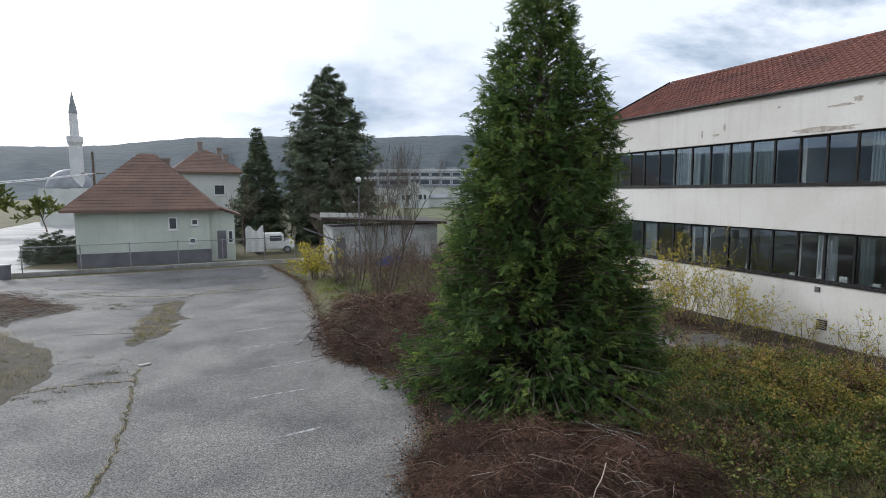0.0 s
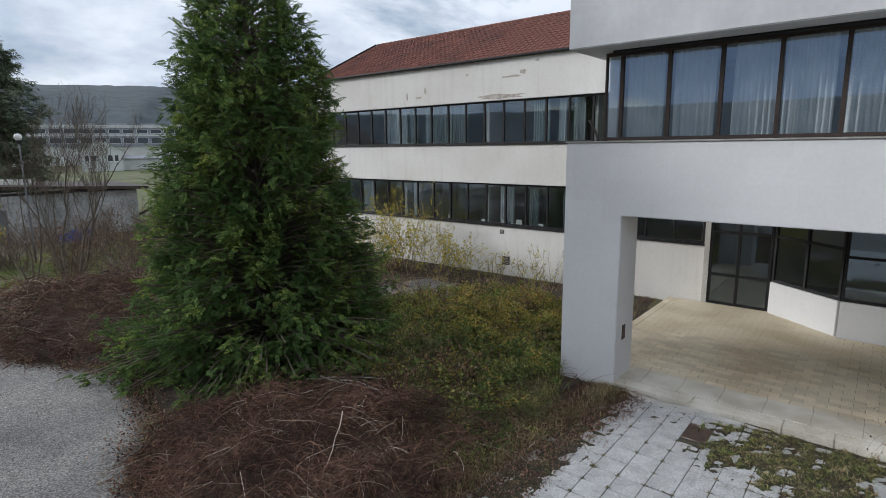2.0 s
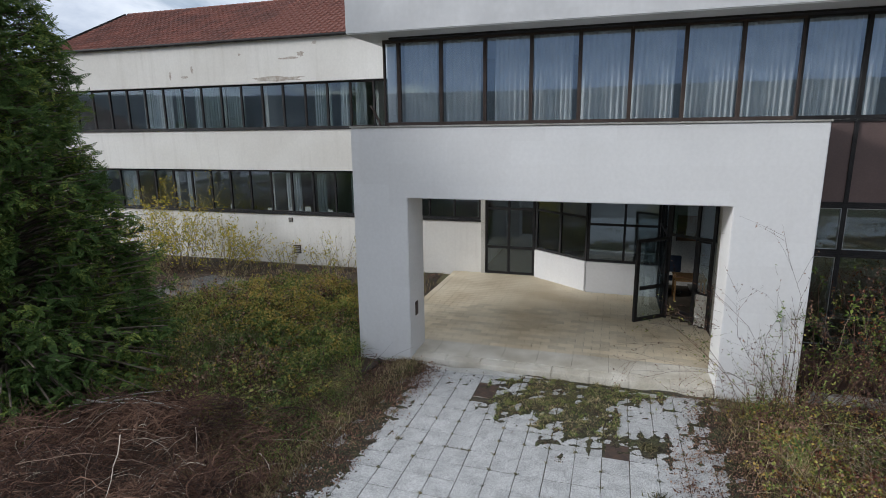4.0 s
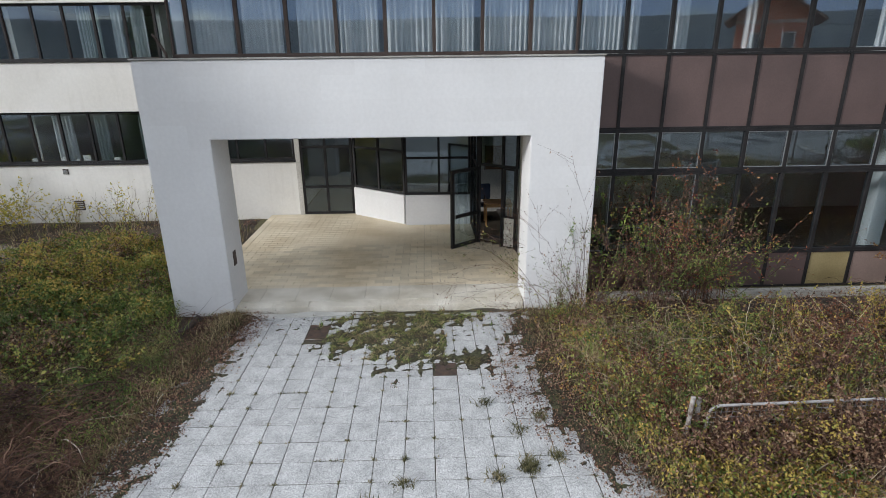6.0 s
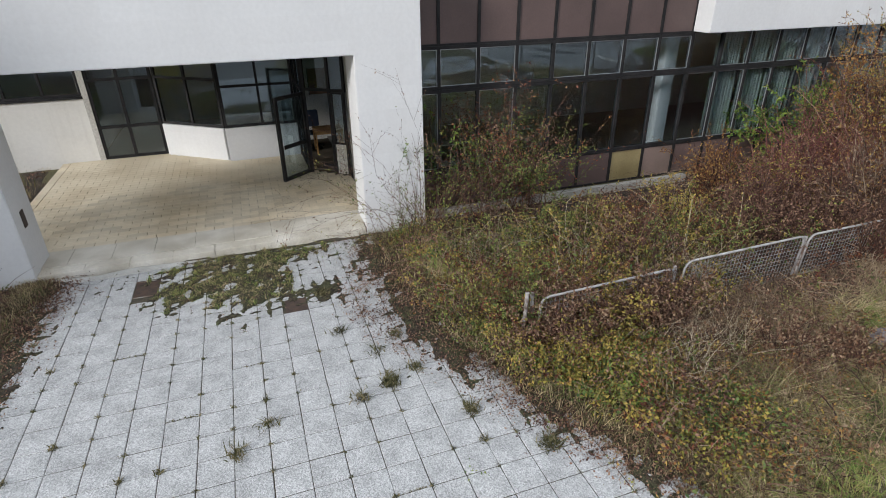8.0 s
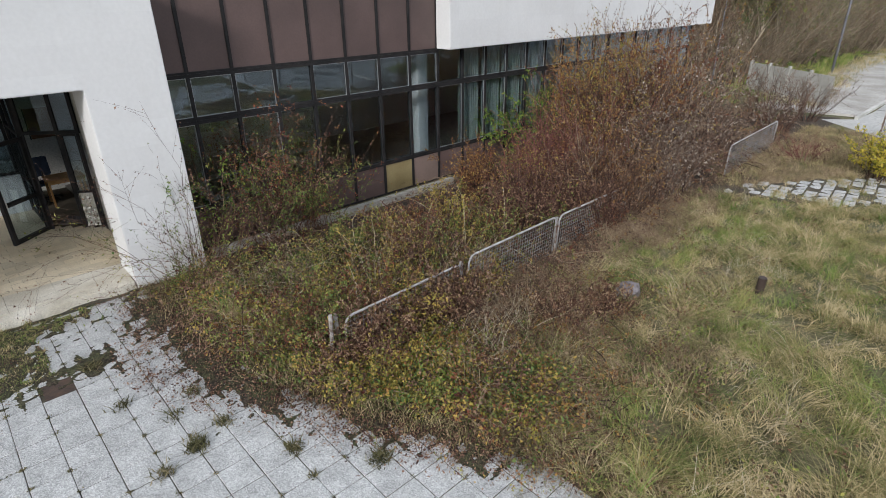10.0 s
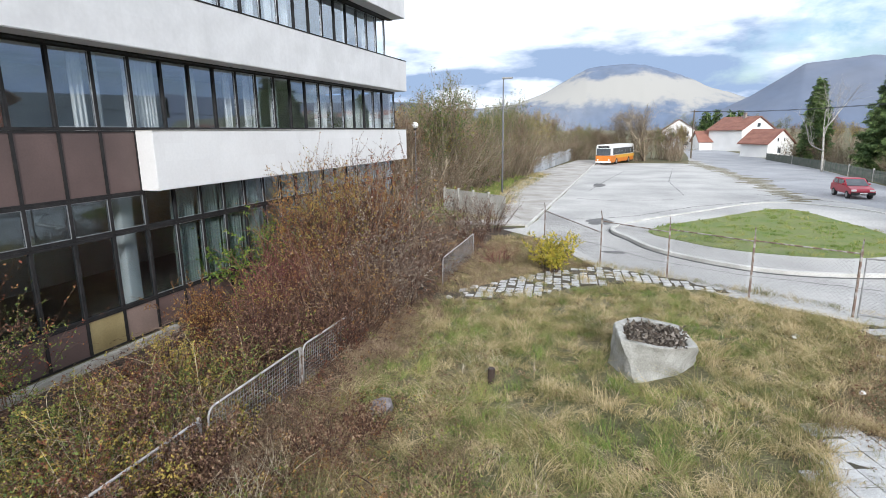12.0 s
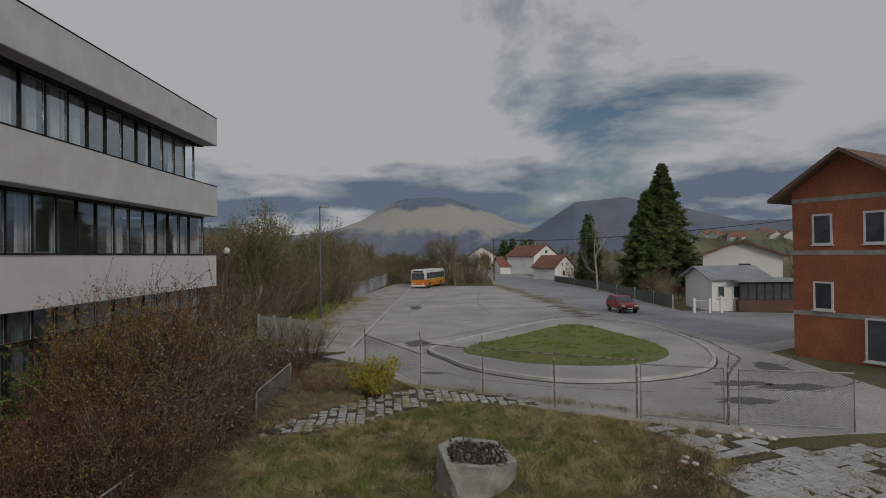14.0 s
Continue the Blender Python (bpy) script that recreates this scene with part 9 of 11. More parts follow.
part("upper_body", Mesh().box(-10.97, -0.06, -1.19, 1.19, 1.352, 2.95), M_PVC, bus, "white upper body", bevel=0.12)
part("windscreen", Mesh().box(-0.075, -0.045, -1.05, 1.05, 1.42, 2.42), M_HOUSEGLASS, bus, bevel=0.008)
part("destination_box", Mesh().box(-0.07, -0.042, -0.85, 0.85, 2.50, 2.78), M_RUBBER, bus, "dark blank destination box")
for s in (-1, 1):
    for k in range(7):
        part("side_window", Mesh().box(-10.6 + k * 1.42, -9.28 + k * 1.42, s * 1.20 - 0.012, s * 1.20 + 0.012, 1.50, 2.45), M_HOUSEGLASS, bus)
    for xw in (-2.4, -8.3):
        w = part("wheel", Mesh().rod([(xw, s * 1.0, 0.48), (xw, s * 1.25, 0.48)], 0.48, 20), M_RUBBER, bus)
        part("rim", Mesh().rod([(xw, s * 1.0, 0.48), (xw, s * 1.265, 0.48)], 0.26, 16), M_GALV, w)
    part("headlight", Mesh().rod([(-0.02, s * 0.85, 0.75), (0.02, s * 0.85, 0.75)], 0.13, 12), M_PVC, bus)
part("bumper", Mesh().box(-0.08, 0.06, -1.2, 1.2, 0.30, 0.55), M_PVC, bus, "pale front bumper", bevel=0.03)

M_CARRED = material("dark red car paint", (0.36, 0.025, 0.045), (0.30, 0.02, 0.04), 0.3, scale=1, fine=10, fine_amount=0.05, bump=0, spec=0.6)
car = thing("car", "small dark red hatchback on the road", "car", (-15.9, -49.8, 0.022))
car.rotation_euler = (0, 0, math.radians(94))
cm = Mesh()
side = [(-1.85, 0.35), (-1.88, 0.85), (-1.75, 1.0), (-0.9, 0.98), (0.75, 0.92), (1.62, 0.78), (1.85, 0.62), (1.88, 0.35)]
nS = len(side)
cm.add([(x, y, z) for y in (-0.80, 0.80) for x, z in side], [tuple(range(nS)), tuple(range(nS, 2 * nS))[::-1]] + [(i, nS + i, nS + (i + 1) % nS, (i + 1) % nS) for i in range(nS)])
part("body", cm, M_CARRED, car, bevel=0.06, smooth=False)
cab = [(-1.72, 0.99), (-1.35, 1.40), (0.10, 1.42), (0.82, 0.93)]
cmm = Mesh()
cmm.add([(x, y * (0.74 if z > 1.2 else 0.78), z) for y in (-1, 1) for x, z in cab], [(0, 1, 2, 3), (7, 6, 5, 4), (0, 4, 5, 1), (1, 5, 6, 2), (2, 6, 7, 3), (3, 7, 4, 0)])
part("cabin", cmm, M_CARRED, car, bevel=0.05)
part("windscreen", Mesh().add([(0.22, y, 1.365) for y in (-0.62, 0.62)] + [(0.86, y, 0.935) for y in (-0.68, 0.68)], [(0, 1, 3, 2)]), M_HOUSEGLASS, car)
part("rear_window", Mesh().add([(-1.44, y, 1.345) for y in (-0.62, 0.62)] + [(-1.74, y, 1.02) for y in (-0.66, 0.66)], [(0, 2, 3, 1)]), M_HOUSEGLASS, car)
for s in (-1, 1):
    for x0, x1 in ((-1.3, -0.55), (-0.45, 0.45)):
        part("side_window", Mesh().box(x0, x1, s * 0.775 - 0.006, s * 0.775 + 0.006, 1.0, 1.32), M_HOUSEGLASS, car)
    for xw in (-1.15, 1.2):
        w = part("wheel", Mesh().rod([(xw, s * 0.62, 0.29), (xw, s * 0.82, 0.29)], 0.29, 18), M_RUBBER, car)
        part("rim", Mesh().rod([(xw, s * 0.62, 0.29), (xw, s * 0.83, 0.29)], 0.18, 14), M_GALV, w)
    part("headlight", Mesh().box(1.74, 1.86, s * 0.58 - 0.16, s * 0.58 + 0.16, 0.58, 0.72), M_PVC, car, bevel=0.02)
    part("mirror", Mesh().box(0.45, 0.57, s * 0.86 - 0.08, s * 0.86 + 0.08, 0.95, 1.07), M_CARRED, car, bevel=0.02)
part("bumper", Mesh().box(1.80, 1.93, -0.78, 0.78, 0.32, 0.52), M_RUBBER, car, "dark front bumper", bevel=0.03)
part("plate", Mesh().box(1.931, 1.938, -0.24, 0.24, 0.40, 0.50), M_PVC, car, "blank pale plate")

house("house", "white two-storey house with a brown gable roof at the road bend", (-10.5, -158.5, 0), 90, 9.0, 7.2, 5.0, 2.7, 0, M_FARWHITE, M_OLDTILE, windows=((1, 1.7, 3.2, 1.3, 1.1), (1, 1.7, 0.9, 1.3, 1.1), (1, -1.6, 3.2, 1.0, 1.1)), courses=False)
house("house", "low house with a brown tiled roof", (-17.3, -151, 0), 12, 6.4, 6.0, 2.2, 2.6, 0, M_FARWHITE, M_REDROOF, windows=((2, 0, 0.8, 1.0, 1.0),))
house("house", "white house with an orange-red gable roof", (-23.4, -147.6, 0), -54, 10.0, 9.0, 4.9, 3.0, 0, M_FARWHITE, M_REDROOF, windows=((3, 0, 5.3, 1.1, 1.0), (3, -2.3, 2.0, 1.2, 1.2), (3, 2.0, 2.0, 1.2, 1.2), (0, -2.5, 1.8, 1.2, 1.2), (0, 2.0, 1.8, 1.2, 1.2)), chimneys=((-1.5, 0.6, 3.6),))
house("house", "small white house with a red-brown gable roof", (-22.8, -115.8, 0), -54, 6.0, 5.8, 2.6, 2.6, 0, M_FARWHITE, M_REDROOF, windows=((3, -0.7, 2.7, 0.5, 0.8), (3, 0.7, 2.7, 0.5, 0.8), (3, 0.3, 0.7, 0.9, 1.1), (0, 0.5, 0.9, 1.0, 1.0)))
house("house", "large white house with a low red roof", (-37.0, -68.9, 0), 62, 9.5, 8.2, 4.9, 1.9, 0, M_FARWHITE, M_REDROOF, windows=((1, 0.3, 3.4, 1.4, 0.6),), over=0.7)
shed2 = house("cottage", "small white cottage with a low grey roof", (-26.2, -52.0, 0), 0, 4.8, 5.4, 2.95, 1.1, 0, M_FARWHITE, M_GREYROOF, windows=((2, 1.6, 1.15, 0.7, 1.15), (2, 0.2, 1.15, 0.75, 1.15)), over=0.5, courses=False, category="cottage")
veranda = thing("veranda", "glazed brown veranda with a flat grey roof", "veranda", (-28.9, -50.6, 0))
part("wall", Mesh().box(-3.0, 3.0, -2.5, 1.9, -0.2, 1.0), M_DULLBRICK, veranda)
part("roof", Mesh().box(-3.4, 3.4, -2.9, 2.5, 2.62, 2.80), M_GREYROOF, veranda, bevel=0.02)
for k in range(8):
    wv = part("window", Mesh().box(-2.95 + k * 0.74, -2.25 + k * 0.74, 1.80, 1.88, 1.002, 2.6), M_BROWNFRAME, veranda)
    part("pane", Mesh().box(-2.88 + k * 0.74, -2.32 + k * 0.74, 1.885, 1.90, 1.1, 2.5), M_HOUSEGLASS, wv)
part("inner_wall", Mesh().box(-3.0, 3.0, -2.5, -2.3, 1.001, 2.6), M_BROWNFRAME, veranda)
for x, y, h in ((-21.6, -48.0, 1.3), (-22.9, -47.9, 1.3), (-23.9, -47.9, 1.5)):
    solid("gate_post", Mesh().box(x - 0.1, x + 0.1, y - 0.1, y + 0.1, -0.1, h), M_PVC, "white square gate post", "gate post", group="cottage gate posts", bevel=0.015)
gt = thing("gate", "pale metal bar gate before the cottage", "gate", (-21.6, -48.0, 0))
part("frame", Mesh().rod([(-0.1, 0, 0.0), (-0.1, 0, 1.1), (-1.25, 0.05, 1.1), (-1.25, 0.05, 0.0)], 0.025, 6), M_PVC, gt)
for k in range(8):
    part("bar", Mesh().rod([(-0.22 - k * 0.14, 0.01, 0.02), (-0.22 - k * 0.14, 0.01, 1.08)], 0.012, 6), M_PVC, gt)
# garden fence along the far side of the road
M_GREENBOARD = material("weathered green board", (0.085, 0.105, 0.085), (0.14, 0.145, 0.125), 0.9, scale=2, fine=30, bump=0.2)
GF = [(-21.4, -52.0), (-21.9, -58), (-22.0, -64), (-22.1, -71), (-22.3, -80), (-21.6, -92), (-20.6, -104)]
for (x0, y0), (x1, y1) in zip(GF, GF[1:]):
    t = thing("garden_fence", "weathered grey-green board fence along the gardens", "fence", (x0, y0, 0), "garden fences")
    L = math.hypot(x1 - x0, y1 - y0)
    m = Matrix.Rotation(math.atan2(y1 - y0, x1 - x0), 4, "Z")
    for zz in (0.35, 0.95):
        part("rail", Mesh().box(0, L - 0.05, -0.03, 0.03, zz, zz + 0.07, m), M_BARK, t)
    for k in range(int(L / 0.22)):
        part("board", Mesh().box(k * 0.22, k * 0.22 + 0.14, 0.032, 0.055, 0.05, 1.15 + 0.05 * math.sin(k * 2.3), m), M_GREENBOARD, t)
    part("post", Mesh().box(-0.06, 0.06, -0.06, 0.06, -0.1, 1.3, m), M_CONC, t)
# spruces and trees, south
conifer("spruce", "tall green spruce beside the cottage", (-31.2, -79, 0), 18.2, profile([(0, 4.6), (0.15, 4.4), (0.4, 3.4), (0.7, 1.9), (0.9, 0.75), (1, 0.08)]), 520, 56, 350, M_SPRUCESUN, 0.3, leaflet=0.36, leaf_w=0.10, droop=0.5, fan=4, thick=0.42, rise=0.05, lobes=0.2)
conifer("spruce", "tall green spruce beside the cottage", (-28.0, -77, 0), 14.0, profile([(0, 3.6), (0.4, 2.6), (0.7, 1.5), (1, 0.08)]), 300, 48, 351, M_SPRUCESUN, 0.25, leaflet=0.36, leaf_w=0.10, droop=0.5, fan=4, thick=0.42, rise=0.05, lobes=0.2)
conifer("spruce", "dark spruce behind the small houses", (-25.6, -98, 0), 12.4, profile([(0, 1.7), (0.4, 1.4), (0.7, 0.9), (1, 0.06)]), 200, 22, 352, M_SPRUCESUN, 0.2, leaflet=0.5, leaf_w=0.17, droop=0.5, fan=4, thick=0.42, rise=0.05, lobes=0.2)
for i, (x, y, h) in enumerate(((-18.5, -172, 10), (-21.5, -176, 10.6), (-24.5, -171, 9.8), (-27.5, -175, 10.2))):
    conifer("spruce", "distant dark green spruce", (x, y, 0), h, profile([(0, 2.8), (0.5, 1.8), (1, 0.1)]), 90, 16, 355 + i, M_SPRUCESUN, 0.2, leaflet=0.7, leaf_w=0.28, droop=0.4, fan=3, thick=0.5, rise=0.05, lobes=0.2)
bare_tree("birch", "pale leafless birch with fine hanging twigs", (-21.3, -77.2, 0), 13.2, 360, 0.16, M_BIRCH, levels=4, forks=3, spread=0.45, up=0.35)
bare_tree("tree", "broad leafless roadside tree", (-1.6, -98, 0), 12.2, 361, 0.24, M_GREYTWIG, levels=5, forks=3, spread=0.62, up=0.22, trunks=4)
bare_tree("tree", "broad leafless roadside tree", (1.0, -101, 0), 11.0, 362, 0.2, M_GREYTWIG, levels=5, forks=3, spread=0.62, up=0.2, trunks=3)
for i, (x, y, h) in enumerate(((-29, -72, 6.5), (-26, -70, 4.5), (-24.5, -66, 3.5), (-25.5, -60, 3.0), (-23.5, -88, 5.0), (-33, -66, 5.5), (-41, -66, 9))):
    bare_tree("tree", "small leafless garden tree", (x, y, 0), h, 365 + i, 0.09, M_BARK, leaves=500, m_leaf=M_BROWNLEAF, leaf_size=0.16, group="garden trees", levels=3, forks=4, spread=0.6, trunks=2)
# thicket of small trees behind the office building
variants = []
for i in range(5):
    variants.append(bare_tree("tree", "scrubby leafless tree in the thicket" if i != 2 else "scrubby tree with yellow-green leaves in the thicket", (13.5 + 2.2 * i, -46 - 4 * i, 0), 7.3 + 0.7 * (i % 3), 380 + i, 0.07, M_GREYTWIG,
                              leaves=(1200, 900, 3000, 1400, 1800)[i], m_leaf=(M_BROWNLEAF, M_BROWNLEAF, M_IVY, M_BROWNLEAF, M_YELLEAF)[i], leaf_size=0.12, group="thicket trees", levels=4, forks=3, spread=0.42, up=0.45, trunks=3))
bush = []
for i in range(6):
    bush.append(shrub("shrub", ("tall grey-brown leafless shrub of the thicket", "tall shrub of the thicket with yellow-green leaves", "tall brown shrub of the thicket")[i % 3], (14.0 + 1.6 * i, -39 - 3.5 * i, 0), 4.0 + 0.7 * (i % 3), 2.4, 46, 13, (500, 1600, 1200)[i % 3], 0.11, 430 + i, M_GREYTWIG, (M_BROWNLEAF, M_IVY, M_BROWNLEAF)[i % 3], "thicket shrubs", lean=0.75, r0=0.022, droop=0.015, wander=0.14))
rt = random.Random(12)
for k in range(70):
    y = -36 - 64 * rt.random()
    s_ = rt.uniform(0.7, 1.25)
    copy_thing(bush[rt.choice((0, 1, 2, 3, 4, 5, 0, 3))], pose(12.7 + (0.6 if y > -60 else -0.5) + abs(rt.gauss(0, 2.2)), y, 0, 0, 0, rt.uniform(0, 360)) @ Matrix.Diagonal((s_, s_, s_ * rt.uniform(0.9, 1.3), 1)))
for k in range(16):
    s_ = rt.uniform(0.8, 1.2)
    copy_thing(bush[k % 6], pose(rt.uniform(-7, 12), rt.uniform(-97, -104), 0, 0, 0, rt.uniform(0, 360)) @ Matrix.Diagonal((s_, s_, s_, 1)))
for k in range(26):
    s_ = rt.uniform(0.8, 1.3)
    copy_thing(variants[k % 5], pose(rt.uniform(-62, -12), rt.uniform(-172, -196), 0, 0, 0, rt.uniform(0, 360)) @ Matrix.Diagonal((s_, s_, s_, 1)))
rg_ = random.Random(31)
for k in range(18):
    s_ = rg_.uniform(0.35, 0.7)
    copy_thing(bush[k % 6], pose(rg_.uniform(-28.5, -23.4), -57 - 46 * k / 18, 0, 0, 0, rg_.uniform(0, 360)) @ Matrix.Diagonal((s_, s_, s_, 1)))
for k in range(12):
    s_ = rt.uniform(0.7, 1.1)
    copy_thing(bush[k % 6], pose(rt.uniform(-40, -26), rt.uniform(-84, -125), 0, 0, 0, rt.uniform(0, 360)) @ Matrix.Diagonal((s_, s_, s_, 1)))
for k in range(85):
    u = rt.random()
    y = -37 - 62 * u
    x = 13.0 + (0.8 if y > -60 else -0.4) + abs(rt.gauss(0, 6.0))
    s = rt.uniform(0.75, 1.28)
    copy_thing(variants[rt.choice((0, 1, 2, 3, 4, 4, 0))], pose(x, y, 0, 0, 0, rt.uniform(0, 360)) @ Matrix.Diagonal((s, s, s, 1)))
for k in range(34):
    s = rt.uniform(0.6, 0.95)
    copy_thing(variants[k % 5], pose(rt.uniform(-8, 12), rt.uniform(-100, -112), 0, 0, 0, rt.uniform(0, 360)) @ Matrix.Diagonal((s, s, s, 1)))
for k in range(16):
    s = rt.uniform(0.6, 1.0)
    copy_thing(variants[k % 5], pose(rt.uniform(14.5, 24), rt.uniform(-30, -37), 0, 0, 0, rt.uniform(0, 360)) @ Matrix.Diagonal((s, s, s, 1)))
for i, (x, y, h) in enumerate(((13.2, -42.6, 11.2), (13.9, -44.2, 10.8), (14.6, -43.4, 10.2), (15.6, -45.5, 10.0), (16.8, -41.5, 9.2), (13.6, -52.0, 9.4), (12.9, -60.0, 9.0))):
    bare_tree("poplar", "slender leafless young poplar above the thicket", (x, y, 0), h, 450 + i, 0.07, M_GREYTWIG, group="young poplars", levels=3, forks=4, spread=0.20, up=0.85)
brush_pile("undergrowth", "dense brown undergrowth beneath the thicket", [(12.4, -37), (24, -33), (30, -60), (24, -100), (11.9, -100), (12.6, -66)], 9000, 1.6, 390, M_STEM, (18, -65), (12, 50), (1.5, 3.5))
leaf_cover("undergrowth", [(12.0, -37), (24, -33), (30, -60), (24, -100), (11.6, -100), (12.4, -66)], 14000, 0.16, M_BRAMBLE, "dull green undergrowth beneath the thicket", 391, lambda P: 1.2 + 0 * P[:, 0])
grass("grass", [(7.4, -31), (9.6, -30.6), (10.8, -50), (11.4, -68), (9.6, -68), (9.4, -50)], 9000, (0.06, 0.3), M_GRASS, "dry grass creeping over the pavement", 393, width=0.02, spread=0.3, lift=lambda P: 0.09 + 0 * P[:, 0])
grass("grass", [(9.6, -30.6), (13.5, -30), (14, -45), (12, -66), (10.8, -50)], 5000, (0.2, 0.5), M_GREENGRASS, "green verge grass", 392, width=0.03)
# concrete panel fence, sheet metal wall, tall pole, kerbside
for i in range(4):
    f0, f1 = i / 4, (i + 1) / 4
    x0, y0, x1, y1 = 12.0 - 5.0 * f0, -35.4 + 3.6 * f0, 12.0 - 5.0 * f1, -35.4 + 3.6 * f1
    t = thing("concrete_fence", "grey precast concrete fence panel", "fence", (x0, y0, 0), "concrete fence panels")
    m = Matrix.Rotation(math.atan2(y1 - y0, x1 - x0), 4, "Z")
    L = math.hypot(x1 - x0, y1 - y0)
    part("panel", Mesh().box(0.08, L - 0.02, -0.03, 0.03, 0.05, 1.5, m), M_CONC, t, bevel=0.01)
    part("post", Mesh().box(-0.07, 0.07, -0.07, 0.07, -0.2, 1.62, m), M_CONC, t, bevel=0.01)
M_SHEET = material("grey-blue sheet metal", (0.30, 0.33, 0.37), (0.42, 0.43, 0.44), 0.6, metal=0.2, scale=0.6, fine=8, bump=0.1, obj_random=0.25)
for k in range(13):
    f = k / 13
    x, y = 11.45 - 1.25 * f, -67.5 - 33 * f
    m = Matrix.Translation((x, y, 0)) @ Matrix.Rotation(math.atan2(-33, -1.25), 4, "Z")
    sh = Mesh()
    n = 12
    sh.add([(2.5 * i / n, 0.03 * (i % 2) + o, z) for o in (0, 0.02) for z in (0.05, 1.95 + 0.1 * math.sin(k * 1.9)) for i in range(n + 1)],
           [(i, i + 1, n + 2 + i, n + 1 + i) for i in range(n)] + [(2 * (n + 1) + i, 3 * (n + 1) + i, 3 * (n + 1) + i + 1, 2 * (n + 1) + i + 1) for i in range(n)] + [(n + 1 + i, n + 2 + i, 3 * (n + 1) + i + 1, 3 * (n + 1) + i) for i in range(n)])
    ob = solid("fence_sheet", sh, M_SHEET, "corrugated grey sheet-metal fence panel", "fence", group="sheet metal fence")
    ob.matrix_world = m
tp = thing("lamp_pole", "tall slim steel street light by the kerb", "lamp", (10.4, -45.9, 0.1))
part("pole", Mesh().rod([(0, 0, -0.2), (0, 0, 4), (0, 0, 9.3)], [0.09, 0.075, 0.05], 10), M_PLINTH, tp, smooth=True)
part("lamp_head", Mesh().box(-0.75, 0.1, -0.12, 0.12, 9.25, 9.42), M_GALV, tp, bevel=0.04)
# utility poles and cables
# sun glint on the cables is put into this near-white colour
M_CABLE = material("aluminium cable with glint tone", (0.80, 0.80, 0.79), (0.70, 0.70, 0.70), 0.35, metal=0.3, scale=5, fine=60, bump=0)
def cable(a, b, sag, r, label, mat=None):
    a, b = Vector(a), Vector(b)
    pts = [a.lerp(b, i / 16) + Vector((0, 0, -4 * sag * (i / 16) * (1 - i / 16))) for i in range(17)]
    solid("cable", Mesh().rod(pts, r, 5), mat or M_RUBBER, label, "cable")


up_ = thing("utility_pole", "dark wooden utility pole at the road bend", "pole", (-9.6, -108, 0))
part("pole", Mesh().rod([(0, 0, -0.2), (0, 0, 8.4)], [0.14, 0.10], 10), M_BARK, up_)
part("crossarm", Mesh().box(-0.7, 0.7, -0.05, 0.05, 8.0, 8.1), M_BARK, up_)
up2 = thing("utility_pole", "dark wooden utility pole beside the road", "pole", (-32.0, -36.0, 0))
part("pole", Mesh().rod([(0, 0, -0.2), (0, 0, 8.6)], [0.14, 0.10], 10), M_BARK, up2)
part("crossarm", Mesh().box(-0.7, 0.7, -0.05, 0.05, 8.2, 8.3), M_BARK, up2)
cable((-9.6, -108, 8.15), (-32.0, -36.0, 8.35), 0.9, 0.025, "thin dark overhead cable across the road")
cable((-9.1, -108, 8.15), (-31.5, -36.2, 8.35), 1.0, 0.02, "thin dark overhead cable across the road")
up3 = thing("utility_pole", "thin dark utility pole beside the side road", "pole", (-9.4, 56, 0))
part("pole", Mesh().rod([(0, 0, -0.2), (0, 0, 8.9)], [0.12, 0.09], 10), M_BARK, up3)
part("crossarm", Mesh().box(-0.9, 0.9, -0.05, 0.05, 7.0, 7.1), M_BARK, up3)
# thick radius too, for the width of the glint
cable((-9.6, 56, 7.05), (-42, 48, 7.9), 1.5, 0.045, "glinting overhead cable along the side road", M_CABLE)
cable((-9.2, 56, 7.05), (-42, 47, 7.3), 1.5, 0.045, "glinting overhead cable along the side road", M_CABLE)
# brick house across the road to the west
brick_house = house("house", "two-storey orange brick house with a brown roof", (-22.9, -28.2, 0), 29.4, 9.0, 5.0, 8.3, 2.2, 0, M_BRICK, M_OLDTILE, windows=((1, -1.1, 5.6, 0.9, 1.5), (1, 1.1, 5.6, 0.9, 1.5), (1, -1.1, 2.4, 0.9, 1.4), (1, 1.1, 0.2, 0.9, 2.0), (2, 2.6, 5.5, 1.1, 1.4), (2, 0.0, 5.5, 1.1, 1.4), (2, 2.6, 2.0, 1.1, 1.4)), over=0.8)
for z in (2.1, 5.1, 7.7):
    part("ring_beam", Mesh().box(-4.52, 4.52, -2.52, 2.52, z, z + 0.22), M_CONC, brick_house, "pale concrete ring beam in the bare brick")

